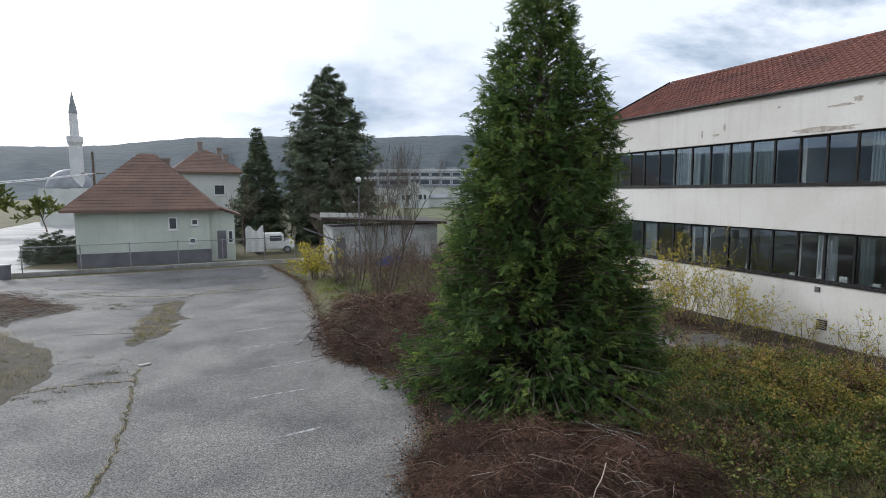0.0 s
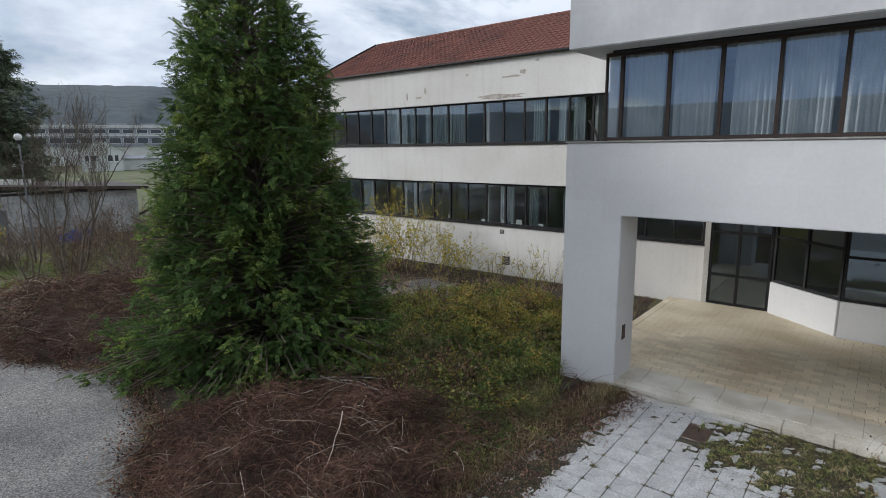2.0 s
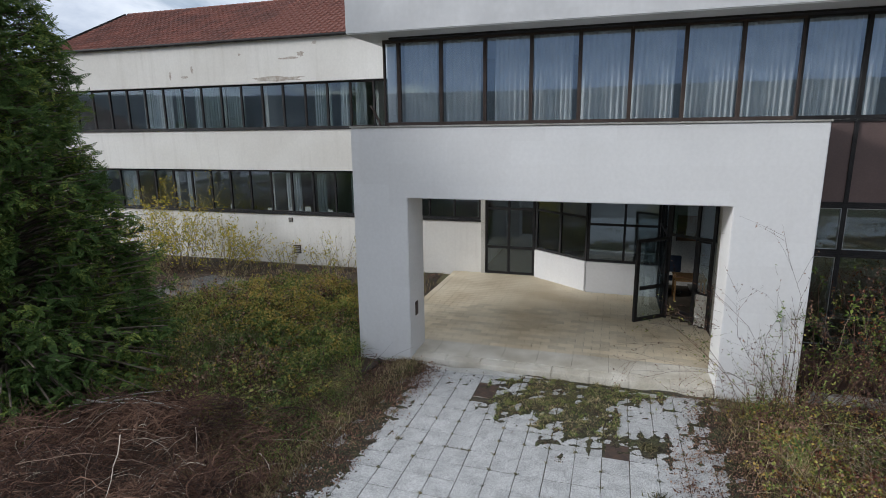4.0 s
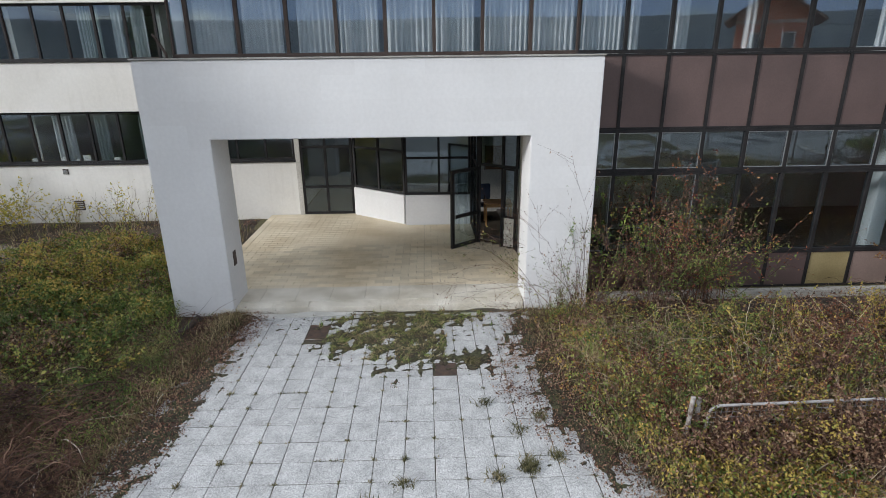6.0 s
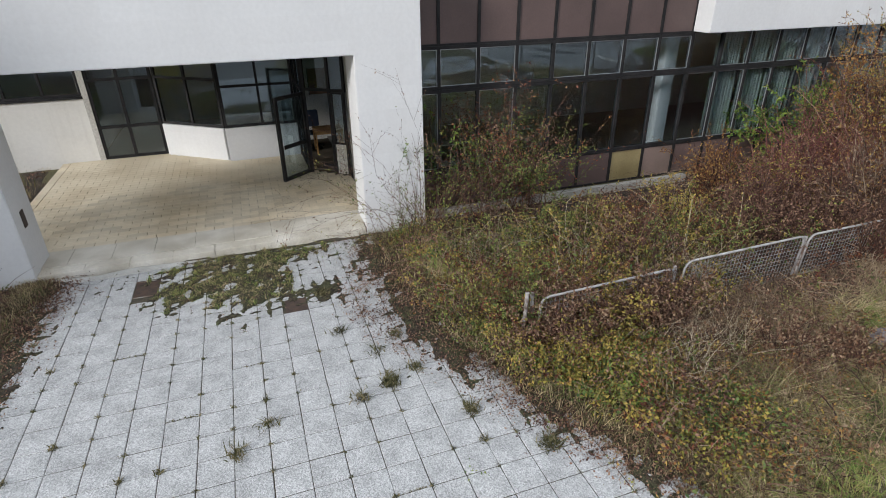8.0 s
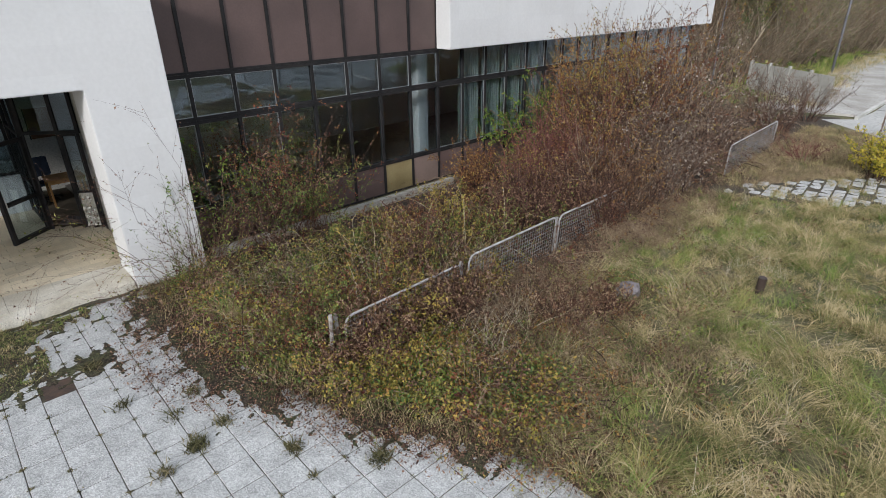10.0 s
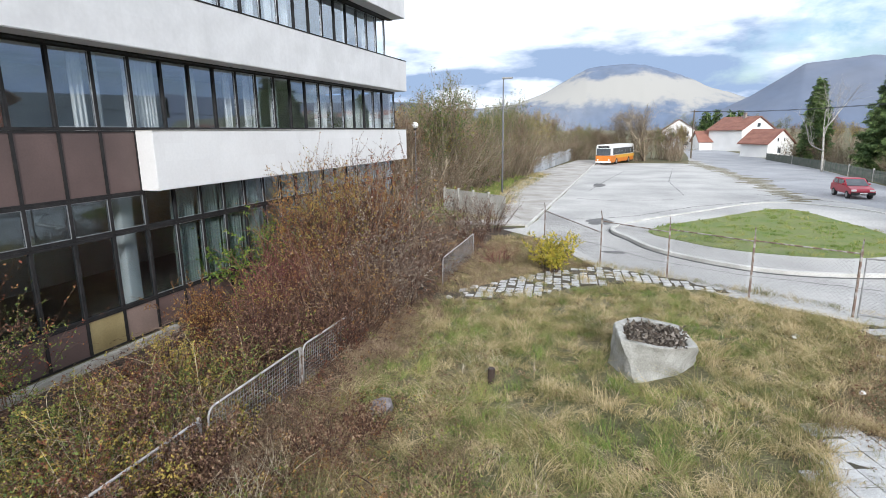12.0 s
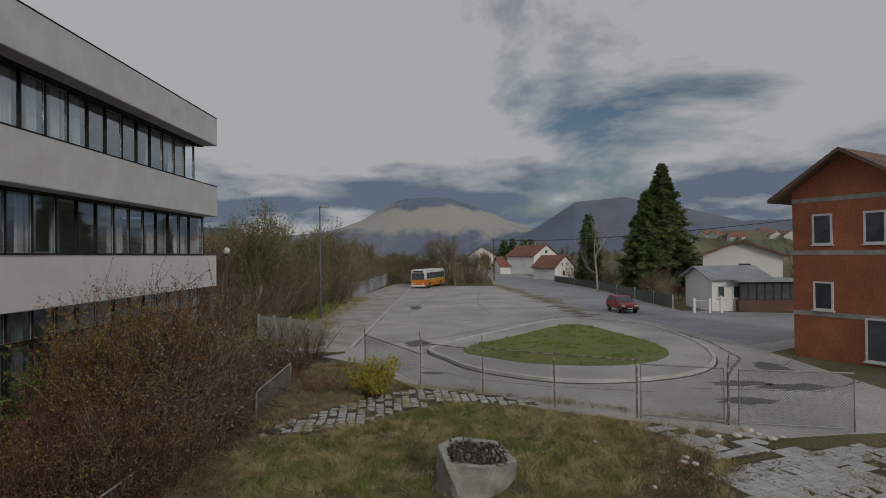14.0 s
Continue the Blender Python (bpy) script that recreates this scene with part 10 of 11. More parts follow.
# ---- hills ----
def hills(name, crest, dist, foot, mat, label, seed, rough=0.10, depth=900.0):
    """A ridge from (azimuth, elevation) pairs of its crest, in degrees, seen from the yard."""
    az_, el_ = zip(*crest)
    n, k = 220, 26
    az_, el_ = zip(*sorted(crest))
    A = np.linspace(az_[0], az_[-1], n)
    E = np.interp(A, az_, el_)
    ca, sa = np.cos(np.radians(A)), np.sin(np.radians(A))
    H = 5.3 + dist * np.tan(np.radians(E))
    V = []
    for j in range(k + 9):
        f = j / k
        r = foot + (dist - foot) * f
        for i in range(n):
            prof_ = (math.sin(min(1.0, f) * math.pi / 2)) ** 1.3 if f <= 1 else 1 - (f - 1) * 1.5
            d = noise.fractal(Vector((A[i] * 0.42, f * 1.6, seed)), 0.9, 2.1, 5)
            z = H[i] * prof_ * (1 + rough * d * (0.25 + min(1, 1.2 - f)))
            rr = r + d * (60 if rough > 0.08 else 12) * (f < 1)
            V.append((rr * ca[i], rr * sa[i], max(-1.0, z)))
    F = [(j * n + i, j * n + i + 1, (j + 1) * n + i + 1, (j + 1) * n + i) for j in range(k + 8) for i in range(n - 1)]
    ob = new(name, raw_mesh(name, V, F, mat, True))
    return tagged(ob, label, "hills", kind="structure")


def paler_band(m, low, high, pale):
    """A paler tone between the heights low and high, with ragged limits."""
    nt = m.node_tree
    N, L = nt.nodes.new, nt.links.new
    bsdf = nt.nodes["Principled BSDF"]
    dark = bsdf.inputs["Base Color"].links[0].from_socket
    pos = N("ShaderNodeNewGeometry").outputs["Position"]
    sep = N("ShaderNodeSeparateXYZ")
    L(pos, sep.inputs[0])
    n = N("ShaderNodeTexNoise")
    n.inputs["Scale"].default_value, n.inputs["Detail"].default_value, n.inputs["Roughness"].default_value = 0.006, 8, 0.62
    L(pos, n.inputs["Vector"])
    wob = N("ShaderNodeMath")
    wob.operation = "MULTIPLY_ADD"
    wob.inputs[1].default_value, wob.inputs[2].default_value = 260.0, -130.0
    L(n.outputs["Fac"], wob.inputs[0])
    z = N("ShaderNodeMath")
    L(sep.outputs["Z"], z.inputs[0])
    L(wob.outputs[0], z.inputs[1])
    up, down = N("ShaderNodeMapRange"), N("ShaderNodeMapRange")
    for r, lim in ((up, low), (down, high)):
        r.interpolation_type = "SMOOTHSTEP"
        r.inputs["From Min"].default_value, r.inputs["From Max"].default_value = lim - 26, lim + 26
        L(z.outputs[0], r.inputs["Value"])
    band = N("ShaderNodeMath")
    band.operation = "SUBTRACT"
    L(up.outputs[0], band.inputs[0])
    L(down.outputs[0], band.inputs[1])
    mix = N("ShaderNodeMix")
    mix.data_type = "RGBA"
    mix.inputs["B"].default_value = (*pale, 1)
    L(band.outputs[0], mix.inputs["Factor"])
    L(dark, mix.inputs["A"])
    L(mix.outputs["Result"], bsdf.inputs["Base Color"])
    return m


# both mountain colours carry the blue of the air in front of them
M_MOUNT = paler_band(material("haze-blue mountain slope", (0.115, 0.15, 0.22), (0.16, 0.185, 0.235), 1.0, scale=0.0032, fine=0.02, fine_amount=0.10, bump=0.0), 112, 215, (0.33, 0.322, 0.30))
M_MOUNT2 = material("dark haze-blue mountain slope", (0.115, 0.145, 0.21), (0.15, 0.168, 0.21), 1.0, scale=0.003, fine=0.02, fine_amount=0.06, bump=0.0)
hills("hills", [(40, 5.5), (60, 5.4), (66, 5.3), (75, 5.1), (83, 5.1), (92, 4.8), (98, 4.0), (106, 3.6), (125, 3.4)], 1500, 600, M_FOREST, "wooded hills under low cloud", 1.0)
hills("mountains", [(-66, 1.7), (-74, 2.1), (-78.5, 2.5), (-81.1, 3.5), (-85.3, 5.6), (-88, 6.0), (-90.5, 5.85), (-93.7, 4.8), (-96.4, 3.5), (-99.6, 2.5), (-103, 2.0)], 2700, 2300, M_MOUNT, "hazy blue mountain with paler middle slopes", 2.0, rough=0.06)
hills("mountains", [(-97, 1.4), (-100, 3.0), (-103.3, 5.1), (-107.7, 5.5), (-111, 4.9), (-114.4, 4.0), (-118.5, 2.8), (-124, 2.9), (-135, 3.6)], 2300, 1950, M_MOUNT2, "dark hazy blue mountain behind the village", 3.0, rough=0.06)
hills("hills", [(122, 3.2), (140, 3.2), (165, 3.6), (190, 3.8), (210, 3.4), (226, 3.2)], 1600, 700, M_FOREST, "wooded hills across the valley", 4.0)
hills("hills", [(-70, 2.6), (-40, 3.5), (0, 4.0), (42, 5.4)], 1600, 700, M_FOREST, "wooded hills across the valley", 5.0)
M_FIELD = material("pale fields", (0.17, 0.15, 0.08), (0.10, 0.11, 0.06), 1.0, scale=0.02, fine=0.3, bump=0.1)
hills("fields", [(-110, 0.3), (-114, 1.5), (-118, 1.9), (-124, 1.7), (-132, 1.2)], 600, 250, M_FIELD, "pale sloping fields with scattered houses", 6.0)
rv = random.Random(4)
for k in range(16):
    a = radians(rv.uniform(-124, -111))
    d = rv.uniform(380, 560)
    zz = 5.3 + d * math.tan(radians(0.9 + (d - 380) / 250))
    house("house", "small distant white house on the slope", (d * math.cos(a), d * math.sin(a), zz - 4), rv.uniform(0, 180), 9, 8, 7, 3, 0, M_HOUSEW, M_REDROOF, courses=False)

# ---- pieces: slabs, porch tiles, near roof tiles ----
def slab_data(name, w, d, h, mat, seed, chip=0.0):
    """A slab with soft, slightly uneven edges, resting on z = 0."""
    r = random.Random(seed)
    e = min(0.007, h * 0.15)
    j = lambda s: r.uniform(-s, s)
    lo = [(-w / 2, -d / 2), (w / 2, -d / 2), (w / 2, d / 2), (-w / 2, d / 2)]
    lo = [(x + j(chip), y + j(chip)) for x, y in lo]
    up = [(x * (1 - 2 * e / w), y * (1 - 2 * e / d)) for x, y in lo]
    m = Mesh()
    m.add([(x, y, -h) for x, y in lo] + [(x, y, -e) for x, y in lo] + [(x, y, 0) for x, y in up], [(i, (i + 1) % 4, 4 + (i + 1) % 4, 4 + i) for i in range(4)] + [(4 + i, 4 + (i + 1) % 4, 8 + (i + 1) % 4, 8 + i) for i in range(4)] + [(8, 9, 10, 11)])
    return m.data(name, mat)


def broken_slab(name, size, h, mat, seed):
    """What is left of a slab: a square cut by two or three cracks, corners worn."""
    r = random.Random(seed)
    k = size / 2
    poly = [(-k, -k), (k, -k), (k, k), (-k, k)]
    for _ in range(r.choice((1, 2, 2, 3))):
        q = r.uniform(0, 2 * math.pi)
        nx_, ny_, off = math.cos(q), math.sin(q), r.uniform(0.45, 1.15) * k
        out = []
        for (x0, y0), (x1, y1) in zip(poly, poly[1:] + poly[:1]):
            d0, d1 = nx_ * x0 + ny_ * y0 - off, nx_ * x1 + ny_ * y1 - off
            if d0 <= 0:
                out.append((x0, y0))
            if d0 * d1 < 0:
                f = d0 / (d0 - d1)
                out.append((x0 + (x1 - x0) * f, y0 + (y1 - y0) * f))
        poly = out
    lo = []
    for (x0, y0), (x1, y1) in zip(poly, poly[1:] + poly[:1]):
        for f in (0.08, 0.5, 0.92):
            lo.append((x0 + (x1 - x0) * f + r.gauss(0, 0.008), y0 + (y1 - y0) * f + r.gauss(0, 0.008)))
    n = len(lo)
    cx, cy = sum(p[0] for p in lo) / n, sum(p[1] for p in lo) / n
    up = [(cx + (x - cx) * 0.95, cy + (y - cy) * 0.95) for x, y in lo]
    m = Mesh()
    m.add([(x, y, -h) for x, y in lo] + [(x, y, -0.010) for x, y in lo] + [(x, y, 0) for x, y in up], [(i, (i + 1) % n, n + (i + 1) % n, n + i) for i in range(n)] + [(n + i, n + (i + 1) % n, 2 * n + (i + 1) % n, 2 * n + i) for i in range(n)] + [tuple(range(2 * n, 3 * n))])
    return m.data(name, mat)


def slab_field(name, label, poly, pitch, size, z, holes, near, seed, origin=(0.0, 0.0), turn=0.0, gap_chance=0.008, sink=0.005, hole_share=0.10, worn=0.02, clear=()):
    """Lays slabs in a grid inside poly; those with near(x, y) true, up to 300, are parts, the rest is joined."""
    r = random.Random(seed)
    data = [slab_data("slab", size, size, 0.06, M_SLAB, seed + k, 0.0012) for k in range(4)] + [broken_slab("slab", size, 0.06, M_SLAB, seed + k) for k in range(9)]
    base = sheet(name, poly, z - 0.010, M_JOINTSOIL, label, "paving", amount=0.12, seed=seed, depth=0.05)
    a = np.array(poly)
    c, s = math.cos(turn), math.sin(turn)
    spots = []
    n = 90
    for i in range(-n, n):
        for j in range(-n, n):
            u, v = i * pitch + origin[0], j * pitch + origin[1]
            x, y = c * u - s * v, s * u + c * v
            spots.append((x, y))
    P = np.array(spots)
    P = P[inside(P, poly)]
    count, rest = 0, Mesh()
    for x, y in P:
        broken = any(math.hypot((x - hx) / hr, (y - hy) / hs) < 1 + r.uniform(-0.3, 0.25) for hx, hy, hr, hs in holes)
        if any(abs(x - cx) < 0.36 and abs(y - cy) < 0.33 for cx, cy in clear):
            continue
        if broken and r.random() < hole_share or r.random() < gap_chance:
            continue
        k = 4 + r.randrange(9) if broken or r.random() < worn else r.randrange(4)
        zz = z + r.uniform(-sink, sink * 0.5) * 0.5
        m = pose(x + r.gauss(0, 0.0012), y + r.gauss(0, 0.0012), zz, r.gauss(0, 0.25), r.gauss(0, 0.25), math.degrees(turn) + r.choice((0, 90, 180, 270)) + r.gauss(0, 0.15))
        if near(x, y) and count < 300:
            ob = new("slab", data[k])
            ob.parent = base
            ob.matrix_basis = m
            count += 1
        else:
            v = np.empty(len(data[k].vertices) * 3)
            data[k].vertices.foreach_get("co", v)
            rest.add([m @ Vector(p) for p in v.reshape(-1, 3)], [tuple(q.vertices) for q in data[k].polygons])
    if rest.v:
        part("more_slabs", rest, M_SLAB, base, "more of the same paving slabs")["kind"] = "stuff"
    return base


COURT = [(11.15, 4.0), (10.5, 4.15), (8.8, 4.4), (7.0, 4.5), (5.0, 4.5), (3.2, 4.2), (1.5, 3.0), (1.4, -2.2), (2.0, -4.4), (2.9, -4.25), (3.7, -3.9), (4.6, -3.4), (5.45, -3.0), (6.8, -2.6), (8.9, -2.4), (10.9, -2.0), (11.15, -1.9)]
slab_field("paving", "grey pebbled slab forecourt with weeds in the joints", COURT, 0.425, 0.416, 0.05, [], lambda x, y: x > 4.6, 500, origin=(0.1775, 0.1775), gap_chance=0.0, worn=0.0, hole_share=0.0, clear=((8.66, -0.33), (10.25, 2.25)))
slab_field("paving", "broken pale paving slabs half buried in grass", OLDSLABS, 0.46, 0.445, 0.05, [], lambda x, y: x > -9, 510, origin=(0.1, 0.0), turn=0.35, gap_chance=0.02, worn=0.14)
slab_field("paving", "row of broken pale slabs along the fence", OLDROW, 0.46, 0.44, 0.05, [], lambda x, y: True, 511, turn=0.35, gap_chance=0.10, worn=0.25)
slab_field("paving", "pale paving blocks half buried by the roadside fence", [(5.0, -16.3), (3.0, -17.0), (1.8, -18.6), (-0.6, -20.1), (-3.2, -19.1), (-3.4, -19.5), (0.9, -21.7), (2.6, -20.7), (4.2, -18.6), (5.2, -17.2)], 0.31, 0.26, 0.06, [(3.9, -17.2, 0.5, 0.3), (2.2, -18.9, 0.3, 0.3)], lambda x, y: True, 512, turn=0.12, gap_chance=0.2, worn=0.5)
sheet("patch", [(11.12, 1.3), (11.12, 3.9), (10.98, 3.6), (10.90, 2.9), (10.93, 2.1), (10.99, 1.5)], 0.062, M_KERB, "crumbling grey concrete along the porch step", "concrete", amount=0.05, seed=18, depth=0.02)
# weeds and moss that creep over the forecourt
SOFT = [(10.75, 0.45, 0.40, 1.15), (10.0, 0.55, 0.80, 0.62), (9.9, 1.4, 0.45, 0.5), (9.3, 0.3, 0.35, 0.45), (9.0, -0.7, 0.3, 0.3), (10.8, 4.15, 0.30, 0.30), (9.5, 4.1, 0.6, 0.25), (8.3, 4.1, 0.9, 0.25), (7.0, 4.2, 0.9, 0.25), (8.0, -2.15, 0.9, 0.3), (9.6, -2.0, 0.9, 0.3), (6.6, -2.45, 0.6, 0.22), (5.1, -3.2, 0.6, 0.2), (4.0, -3.9, 0.7, 0.22)]


SOUTH_EDGE = [(1.6, -4.75), (2.9, -4.5), (3.7, -4.15), (4.6, -3.6), (5.45, -3.2), (6.8, -2.75), (8.9, -2.45), (11.1, -2.25)]
NORTH_EDGE = [(11.1, 4.35), (10.5, 4.3), (8.8, 4.6), (7.0, 4.7), (5.0, 4.7), (3.2, 4.4)]


def line_dist(P, line):
    A = np.array(line, float)
    best = np.full(len(P), 1e9)
    for a, b in zip(A, A[1:]):
        f = np.clip(((P - a) @ (b - a)) / ((b - a) @ (b - a)), 0, 1)[:, None]
        best = np.minimum(best, np.linalg.norm(P - a - (b - a) * f, axis=1))
    return best


def creep(P):
    """Above 0 where soil and moss have crept over the slabs at P."""
    d = np.min([np.hypot((P[:, 0] - x) / a, (P[:, 1] - y) / b) for x, y, a, b in SOFT] + [line_dist(P, SOUTH_EDGE) / 0.15, line_dist(P, NORTH_EDGE) / 0.22], axis=0)
    joint = (0.5 - np.max(np.abs((P - 0.1775) / 0.425 % 1.0 - 0.5), axis=1)) * 0.425
    return 0.85 - d + 0.85 * np.exp(-(joint / 0.05) ** 2) - 1.1 * (bumps(P, 4.2, 533) - 0.5) - 1.1 * (bumps(P, 11.0, 537) - 0.5) - 0.5 * (bumps(P, 27.0, 538) - 0.5)


def moss_sheet():
    """An uneven skin of soil that rises over the slabs where creep() is above 0."""
    xs_, ys_ = np.arange(3.0, 11.16, 0.032), np.arange(-4.3, 4.5, 0.032)
    X_, Y_ = np.meshgrid(xs_, ys_, indexing="ij")
    P = np.column_stack([X_.ravel(), Y_.ravel()])
    c = creep(P)
    r = np.random.default_rng(539)
    z = 0.051 + 0.016 * np.clip(c, -1, 1.3) + r.normal(0, 0.0022, len(P))
    ok = c > -0.6
    nx_, ny_ = X_.shape
    i, j = np.meshgrid(np.arange(nx_ - 1), np.arange(ny_ - 1), indexing="ij")
    q = np.stack([i * ny_ + j, (i + 1) * ny_ + j, (i + 1) * ny_ + j + 1, i * ny_ + j + 1], -1).reshape(-1, 4)
    q = q[ok[q].all(1)]
    used, inv = np.unique(q, return_inverse=True)
    me = raw_mesh("moss", np.column_stack([P, z])[used], inv.reshape(-1, 4), M_MOSS, True)
    tagged(new("moss", me), "soil and moss creeping over the slabs", "moss", kind="structure")


M_MOSS = speckle(material("dark moss and soil", (0.048, 0.036, 0.025), (0.052, 0.055, 0.024), 0.95, scale=3, fine=45, fine_amount=0.5, bump=0.9, bump_dist=0.02), 0.03, 0.35, 1.6)
moss_sheet()
for n_, (poly_, cnt, h_, mt, lab) in enumerate((
        (COURT, 150000, (0.015, 0.06), M_WEED, "short weeds and moss creeping over the slabs"),
        ([(11.14, -1.1), (11.14, 2.3), (9.2, 2.3), (8.9, 0.2), (9.3, -0.9), (10.4, -1.3)], 11000, (0.03, 0.10), M_GREENGRASS, "short green grass before the porch step"),
        ([(11.14, -1.1), (11.14, 2.3), (9.2, 2.3), (8.9, 0.2), (9.3, -0.9), (10.4, -1.3)], 26000, (0.02, 0.08), M_GRASS, "short dry grass before the porch step"))):
    grass("weeds", poly_, cnt, h_, mt, lab, 534 + n_, clump=10, spread=0.03, width=0.007, bend=0.9, keep=lambda P: np.clip(1.6 * creep(P), 0, 1), lift=lambda P: 0.05 + 0 * P[:, 0])


def joint_weeds():
    """Dark tufts at slab corners, longer ones along a few joints, and a few large tufts."""
    r = np.random.default_rng(530)
    P, H = [], []
    for i in range(6, 26):
        for j in range(-10, 11):
            x, y = 0.1775 + (i + 0.5) * 0.425, 0.1775 + (j + 0.5) * 0.425
            q = r.random()
            if q < 0.5:
                k = int(r.integers(12, 28))
                P.append(np.array([x, y]) + r.normal(0, 0.018, (k, 2)))
                H.append(r.uniform(0.008, 0.030, k))
            elif q < 0.58:
                P.append(np.array([x, y]) + r.normal(0, 0.026, (34, 2)))
                H.append(r.uniform(0.02, 0.06, 34))
            if r.random() < 0.07:
                P.append(np.column_stack([x + r.normal(0, 0.006, 30), y + r.uniform(0, 0.4, 30)]))
                H.append(r.uniform(0.01, 0.035, 30))
    for x, y, n in ((6.1, -1.32, 300), (8.9, -0.75, 160), (7.2, -1.68, 90), (5.92, -0.85, 80), (5.45, 0.78, 90), (5.85, 0.38, 60), (5.2, -2.2, 160), (4.3, -2.9, 200), (6.3, -1.75, 80), (6.9, -1.3, 60), (7.6, -0.85, 60)):
        P.append(np.array([x, y]) + r.normal(0, 0.065, (n, 2)))
        H.append(r.uniform(0.03, 0.10, n))
    P, H = np.concatenate(P), np.concatenate(H)
    ok = inside(P, COURT)
    P, H = P[ok], H[ok]
    n = len(P)
    V, F = blades(P, np.full(n, 0.047), H, np.full(n, 0.016), r.normal(0, 0.9, (n, 2)) * H[:, None], r)
    tagged(new("weeds", raw_mesh("weeds", V, F, M_WEED)), "small dark weed tufts at the slab corners", "weeds", kind="stuff")


joint_weeds()
edge = [(9.0, -2.6), (6.9, -2.6), (5.3, -3.3), (3.6, -4.4), (3.0, -4.2), (3.7, -3.4), (5.4, -2.3), (6.8, -1.6), (7.6, -1.25), (8.6, -1.0), (9.4, -1.35), (10.6, -1.6), (10.6, -2.4)]
leaf_cover("leaf_litter", COURT, 22000, 0.030, M_LITTERLEAF, "dark crumbs of dead leaves on the slabs", 533, lambda P: 0.055 + 0 * P[:, 0], keep=lambda P: np.clip(0.9 * (creep(P) + 0.55), 0, 1), clump=9, spread=0.05)
leaf_cover("leaf_litter", edge, 9000, 0.036, M_LITTERLEAF, "dark fallen leaves along the edge of the slabs", 531, lambda P: 0.05 + 0 * P[:, 0])
leaf_cover("leaf_litter", [(3.4, 4.0), (6.0, 3.9), (9.2, 3.7), (11.0, 3.4), (11.0, 4.7), (6, 5.1), (3.4, 4.8)], 14000, 0.038, M_LITTERLEAF, "dark fallen leaves along the edge of the slabs", 532, lambda P: 0.05 + 0 * P[:, 0])

# creeping edge growth along both sides of the forecourt
def edge_growth(line, n, spread, seed):
    r = np.random.default_rng(seed)
    A = np.array(line, float)
    i = r.integers(0, len(A) - 1, n)
    f = r.random((n, 1))
    P = A[i] + (A[i + 1] - A[i]) * f
    P += np.column_stack([r.normal(0, spread, n), r.normal(0, spread, n)]) * (0.4 + 1.2 * bumps(P, 3.0, seed))[:, None]
    return P


for line_, sd in ((SOUTH_EDGE, 540), (NORTH_EDGE, 560)):
    for k_, (mt, n_, h0_, h1_, lab) in enumerate(((M_WEED, 9000, 0.03, 0.14, "low dark weeds along the slab edge"), (M_GRASS, 2200, 0.06, 0.22, "dry grass along the slab edge"), (M_DEADGRASS, 2200, 0.05, 0.20, "dead grass along the slab edge"))):
        P_ = edge_growth(line_, n_, 0.17, sd + k_)
        g_ = np.random.default_rng(sd + 5 + k_)
        H_ = g_.uniform(h0_, h1_, n_)
        V, F = blades(P_, np.full(n_, 0.03), H_, np.full(n_, 0.009), g_.normal(0, 0.6, (n_, 2)) * H_[:, None], g_)
        tagged(new("weeds", raw_mesh("weeds", V, F, mt)), lab, "weeds", kind="stuff")
    P_ = edge_growth(line_, 20000, 0.26, sd + 9)
    g_ = np.random.default_rng(sd + 10)
    n_ = len(P_)
    V, F = leaf_quads(np.column_stack([P_, 0.05 + g_.uniform(0, 0.10, n_) ** 1.5]), rand_dirs(n_, 0.0, g_), rand_dirs(n_, 1.2, g_), g_.uniform(0.02, 0.05, n_), g_.uniform(0.014, 0.032, n_))
    tagged(new("leaf_litter", raw_mesh("leaf_litter", V, F, M_LITTERLEAF)), "dark fallen leaves along the slab edge", "leaves", kind="stuff")
P_ = edge_growth(ASPHALT_EDGE[1:], 9000, 0.22, 580)
g_ = np.random.default_rng(581)
n_ = len(P_)
V, F = leaf_quads(np.column_stack([P_, 0.025 + g_.uniform(0, 0.06, n_)]), rand_dirs(n_, 0.0, g_), rand_dirs(n_, 1.2, g_), g_.uniform(0.03, 0.08, n_), g_.uniform(0.02, 0.05, n_))
tagged(new("leaf_litter", raw_mesh("leaf_litter", V, F, M_LITTERLEAF)), "dark fallen leaves along the asphalt edge", "leaves", kind="stuff")
P_ = edge_growth(ASPHALT_EDGE[1:], 5000, 0.16, 582)
n_ = len(P_)
H_ = g_.uniform(0.03, 0.16, n_)
V, F = blades(P_, np.full(n_, 0.01), H_, np.full(n_, 0.009), g_.normal(0, 0.7, (n_, 2)) * H_[:, None], g_)
tagged(new("weeds", raw_mesh("weeds", V, F, M_WEED)), "low weeds along the asphalt edge", "weeds", kind="stuff")
def old_joint(P):
    """1 on the joints of the old slabs, in patches."""
    c, n = math.cos(0.35), math.sin(0.35)
    U = np.column_stack([(c * P[:, 0] + n * P[:, 1] - 0.1) / 0.46, (c * P[:, 1] - n * P[:, 0]) / 0.46])
    d = (0.5 - np.max(np.abs(U % 1.0 - 0.5), axis=1)) * 0.46
    return np.exp(-(d / 0.035) ** 2) * np.clip(4.0 * bumps(P, 2.1, 574) - 1.5, 0.06, 1)


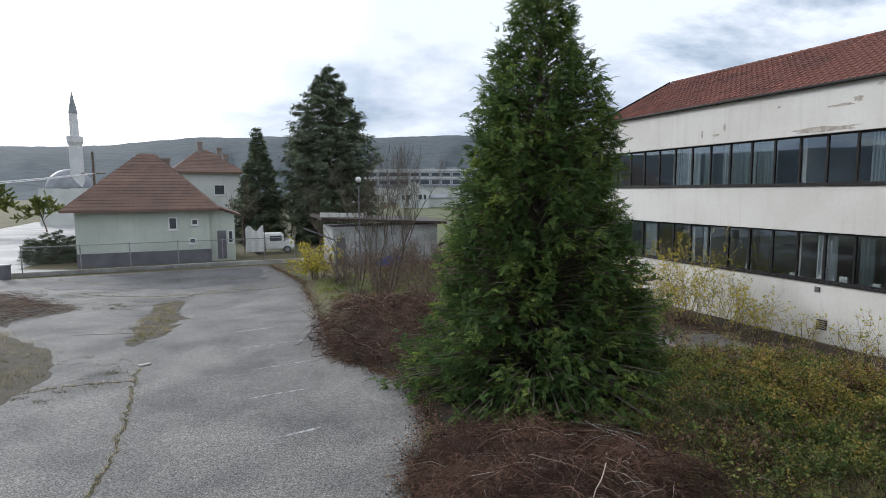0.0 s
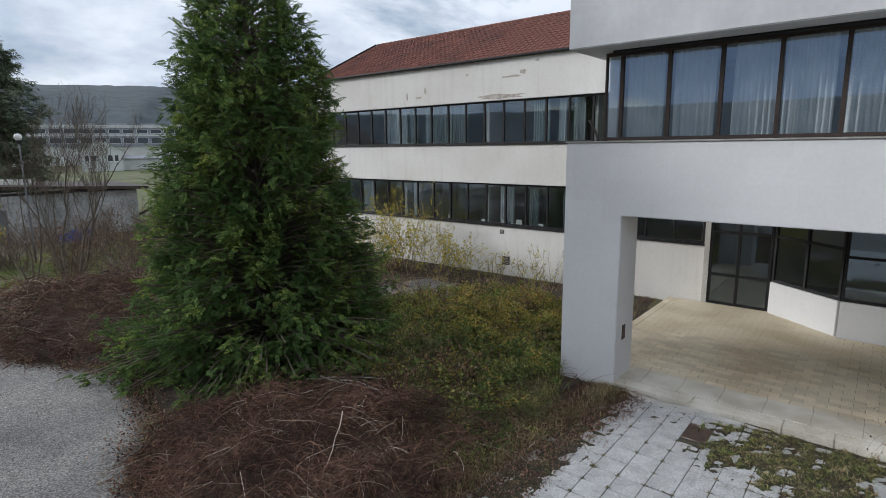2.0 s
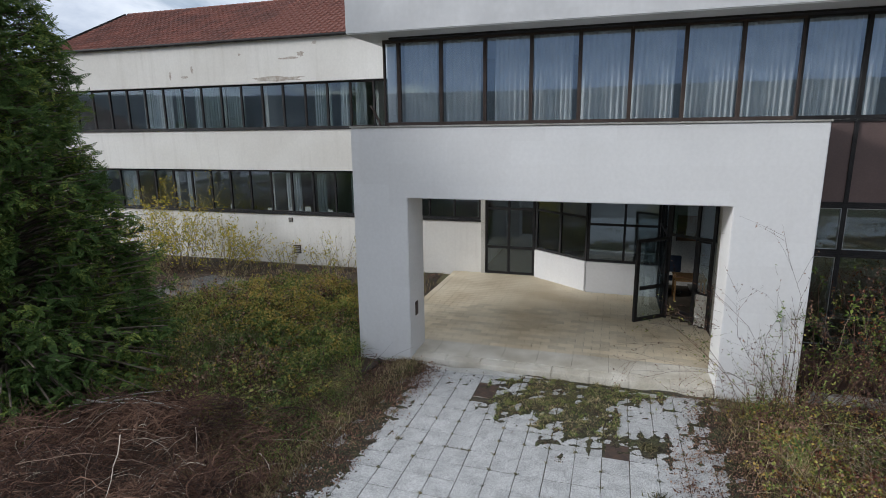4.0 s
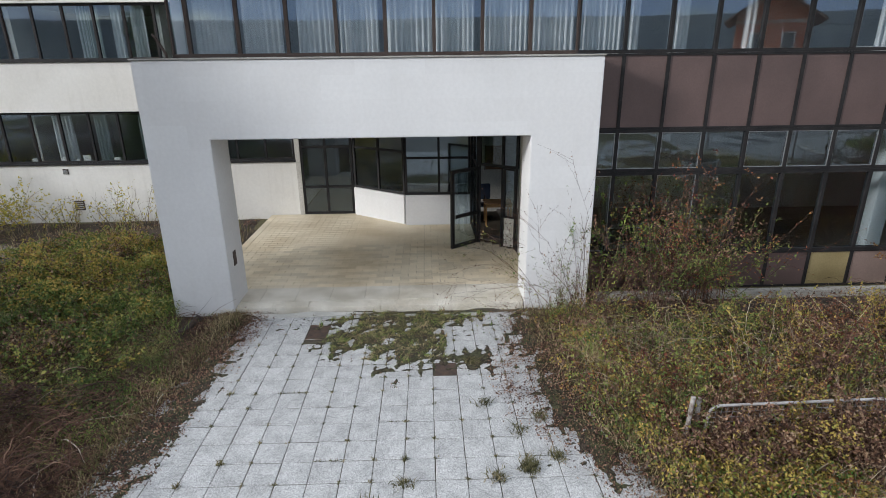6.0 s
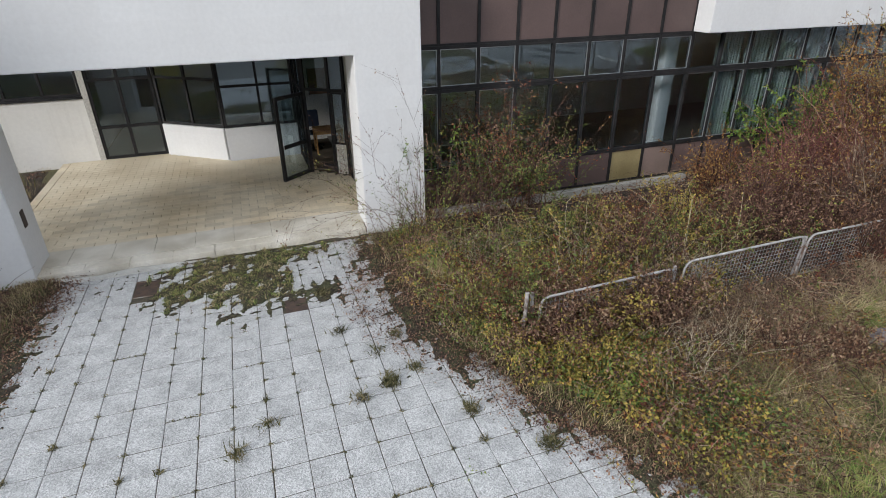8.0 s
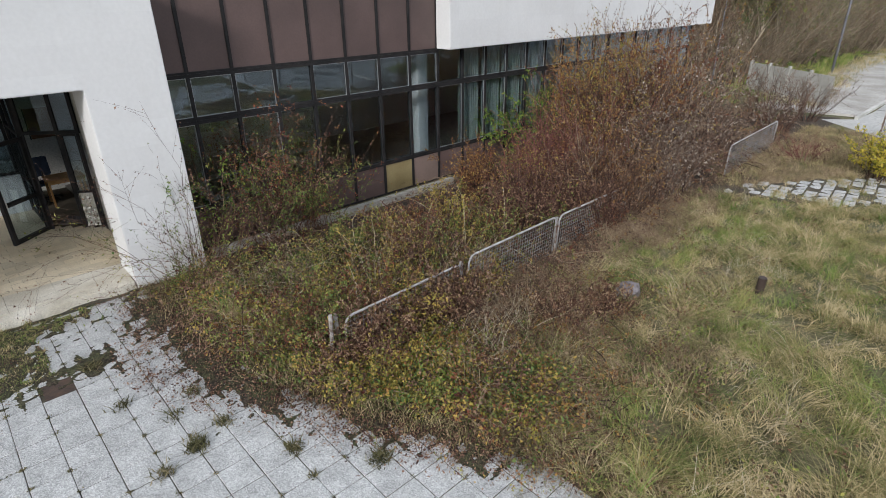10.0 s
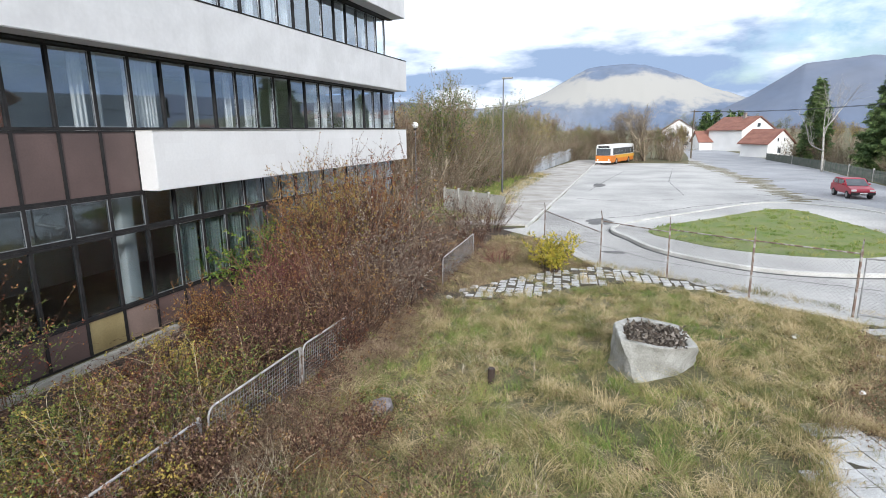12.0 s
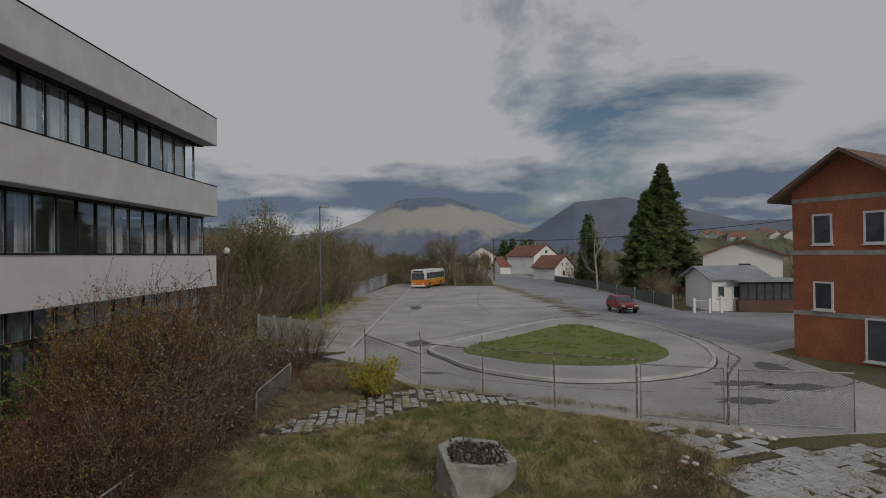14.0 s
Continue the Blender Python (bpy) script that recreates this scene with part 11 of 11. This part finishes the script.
grass("weeds", OLDSLABS, 90000, (0.008, 0.045), M_WEED, "dark moss and weeds in the joints of the old slabs", 575, clump=12, spread=0.022, width=0.016, bend=1.2, keep=old_joint, lift=lambda P: 0.045 + 0 * P[:, 0])
leaf_cover("leaf_litter", OLDSLABS, 14000, 0.032, M_LITTERLEAF, "dark crumbs in the joints of the old slabs", 576, lambda P: 0.06 + 0 * P[:, 0], keep=old_joint, fade=0.01, clump=8, spread=0.03)
for i, (x, y) in enumerate(((-4.1, -15.27), (-5.87, -13.77), (-6.11, -13.62), (-6.18, -12.96), (-4.59, -12.28), (-7.66, -15.63), (-6.08, -14.04))):
    stone(x, y, 0.10, 0.055 + 0.012 * (i % 3), M_LITTERW, "crumpled white paper lying in the grass", 590 + i, flat=0.55, name="paper")["category"] = "litter"
for i, (x, y) in enumerate(((-8.97, -15.95), (-9.13, -15.56), (-8.88, -16.31), (-9.5, -15.7), (-8.3, -15.85))):
    stone(x, y, 0.04, 0.10 + 0.03 * (i % 3), M_STEP, "pale yellowish rubble stone beside the gate", 597 + i, flat=0.5)
for k_, (mt, n_, h1_, sp_) in enumerate(((M_GRASS, 4500, 0.24, 0.16), (M_DEADGRASS, 4500, 0.18, 0.20))):
    P_ = edge_growth([(-2.8, -8.0), (-2.9, -8.8), (-3.4, -10.6), (-4.1, -11.0), (-4.4, -10.6), (-5.25, -9.9), (-5.8, -11.6), (-6.3, -13.1), (-7.1, -13.7)], n_, sp_, 584 + k_)
    H_ = g_.uniform(0.05, h1_, n_)
    V, F = blades(P_, np.full(n_, 0.02), H_, np.full(n_, 0.008), g_.normal(0, 0.7, (n_, 2)) * H_[:, None], g_)
    tagged(new("grass", raw_mesh("grass", V, F, mt)), "tufts of rough grass over the slab edge", "grass", kind="stuff")
grass("weeds", OLDSLABS, 46000, (0.03, 0.12), M_GRASS, "weeds and dry grass between the old slabs", 570, clump=16, spread=0.06, width=0.008, bend=0.9, keep=lambda P: np.clip(3.2 * bumps(P, 2.6, 571) - 1.5, 0, 1), lift=lambda P: 0.04 + 0 * P[:, 0])
RSP = [(5.0, -16.3), (3.0, -17.0), (1.8, -18.6), (-0.6, -20.1), (-3.2, -19.1), (-3.4, -19.5), (0.9, -21.7), (2.6, -20.7), (4.2, -18.6), (5.2, -17.2)]
grass("weeds", RSP, 12000, (0.03, 0.12), M_GRASS, "weeds and dry grass between the old blocks", 572, clump=16, spread=0.05, width=0.008, bend=0.9, keep=lambda P: np.clip(2.5 * bumps(P, 2.6, 573) - 0.9, 0, 1), lift=lambda P: 0.045 + 0 * P[:, 0])

# porch floor: long tiles in broken bond, pale slabs along the front
tile_d = [slab_data("floor_tile", 0.3925, 0.1925, 0.03, M_FLOORTILE, 540 + k) for k in range(3)]
front_d = slab_data("front_slab", 0.785, 0.786, 0.03, M_STEP, 545)
porch_floor = new("porch_floor", Mesh().box(11.56, 19.18, -2.49, 5.54, FZ - 0.035, FZ - 0.028).data("porch_floor", M_JOINT))
tagged(porch_floor, "worn beige tiled porch floor", "floor", kind="structure")
r = random.Random(8)
for j in range(10):
    ob = new("front_slab", front_d)
    ob.parent = porch_floor
    ob.location = (11.95, -2.08 + 0.79 * j + 0.02, FZ + r.uniform(-0.002, 0.001))
for y0_, y1_ in ((5.335, 5.54),):
    for i in range(17):
        part("border_tile", Mesh().box(12.35 + 0.398 * i, 12.345 + 0.398 * (i + 1), y0_, y1_, FZ - 0.03, FZ - 0.002), M_FLOORTILE, porch_floor)
rest, n_ = Mesh(), 0
for i in range(34):
    x = 12.44 + 0.20 * i
    if x > 19.1:
        continue
    y = -2.48 - 0.2 * (i % 2)
    while y < 5.32:
        a, b = max(y, -2.48), min(y + 0.4, 5.33)
        y += 0.4
        c = (a + b) / 2
        if x > 14.7 and c < -1.6 and (x - 14.9) * 0.9 > (c + 2.5) or x > 17.6 and c < 0.72 or (x > 17.7 and c < 0.72 + (x - 17.72) * 1.28):
            continue
        m = pose(x, c, FZ - 0.002 + r.uniform(-0.002, 0.001), r.gauss(0, 0.12), r.gauss(0, 0.12), 90)
        k = r.randrange(3)
        if b - a < 0.39:
            rest.box(x - 0.096, x + 0.096, a + 0.004, b - 0.004, FZ - 0.03, FZ - 0.002)
        elif n_ < 300:
            ob = new("floor_tile", tile_d[k])
            ob.parent = porch_floor
            ob.matrix_basis = m
            n_ += 1
        else:
            v = np.empty(len(tile_d[k].vertices) * 3)
            tile_d[k].vertices.foreach_get("co", v)
            rest.add([m @ Vector(p) for p in v.reshape(-1, 3)], [tuple(q.vertices) for q in tile_d[k].polygons])
part("more_tiles", rest, M_FLOORTILE, porch_floor, "more of the same floor tiles")["kind"] = "stuff"

# the near roof tiles of the wing
for base in NEAR_TILES:
    ob = new("roof_tile", tile_mesh)
    ob.parent = wing
    ob.matrix_basis = Matrix.Translation(base) @ rot
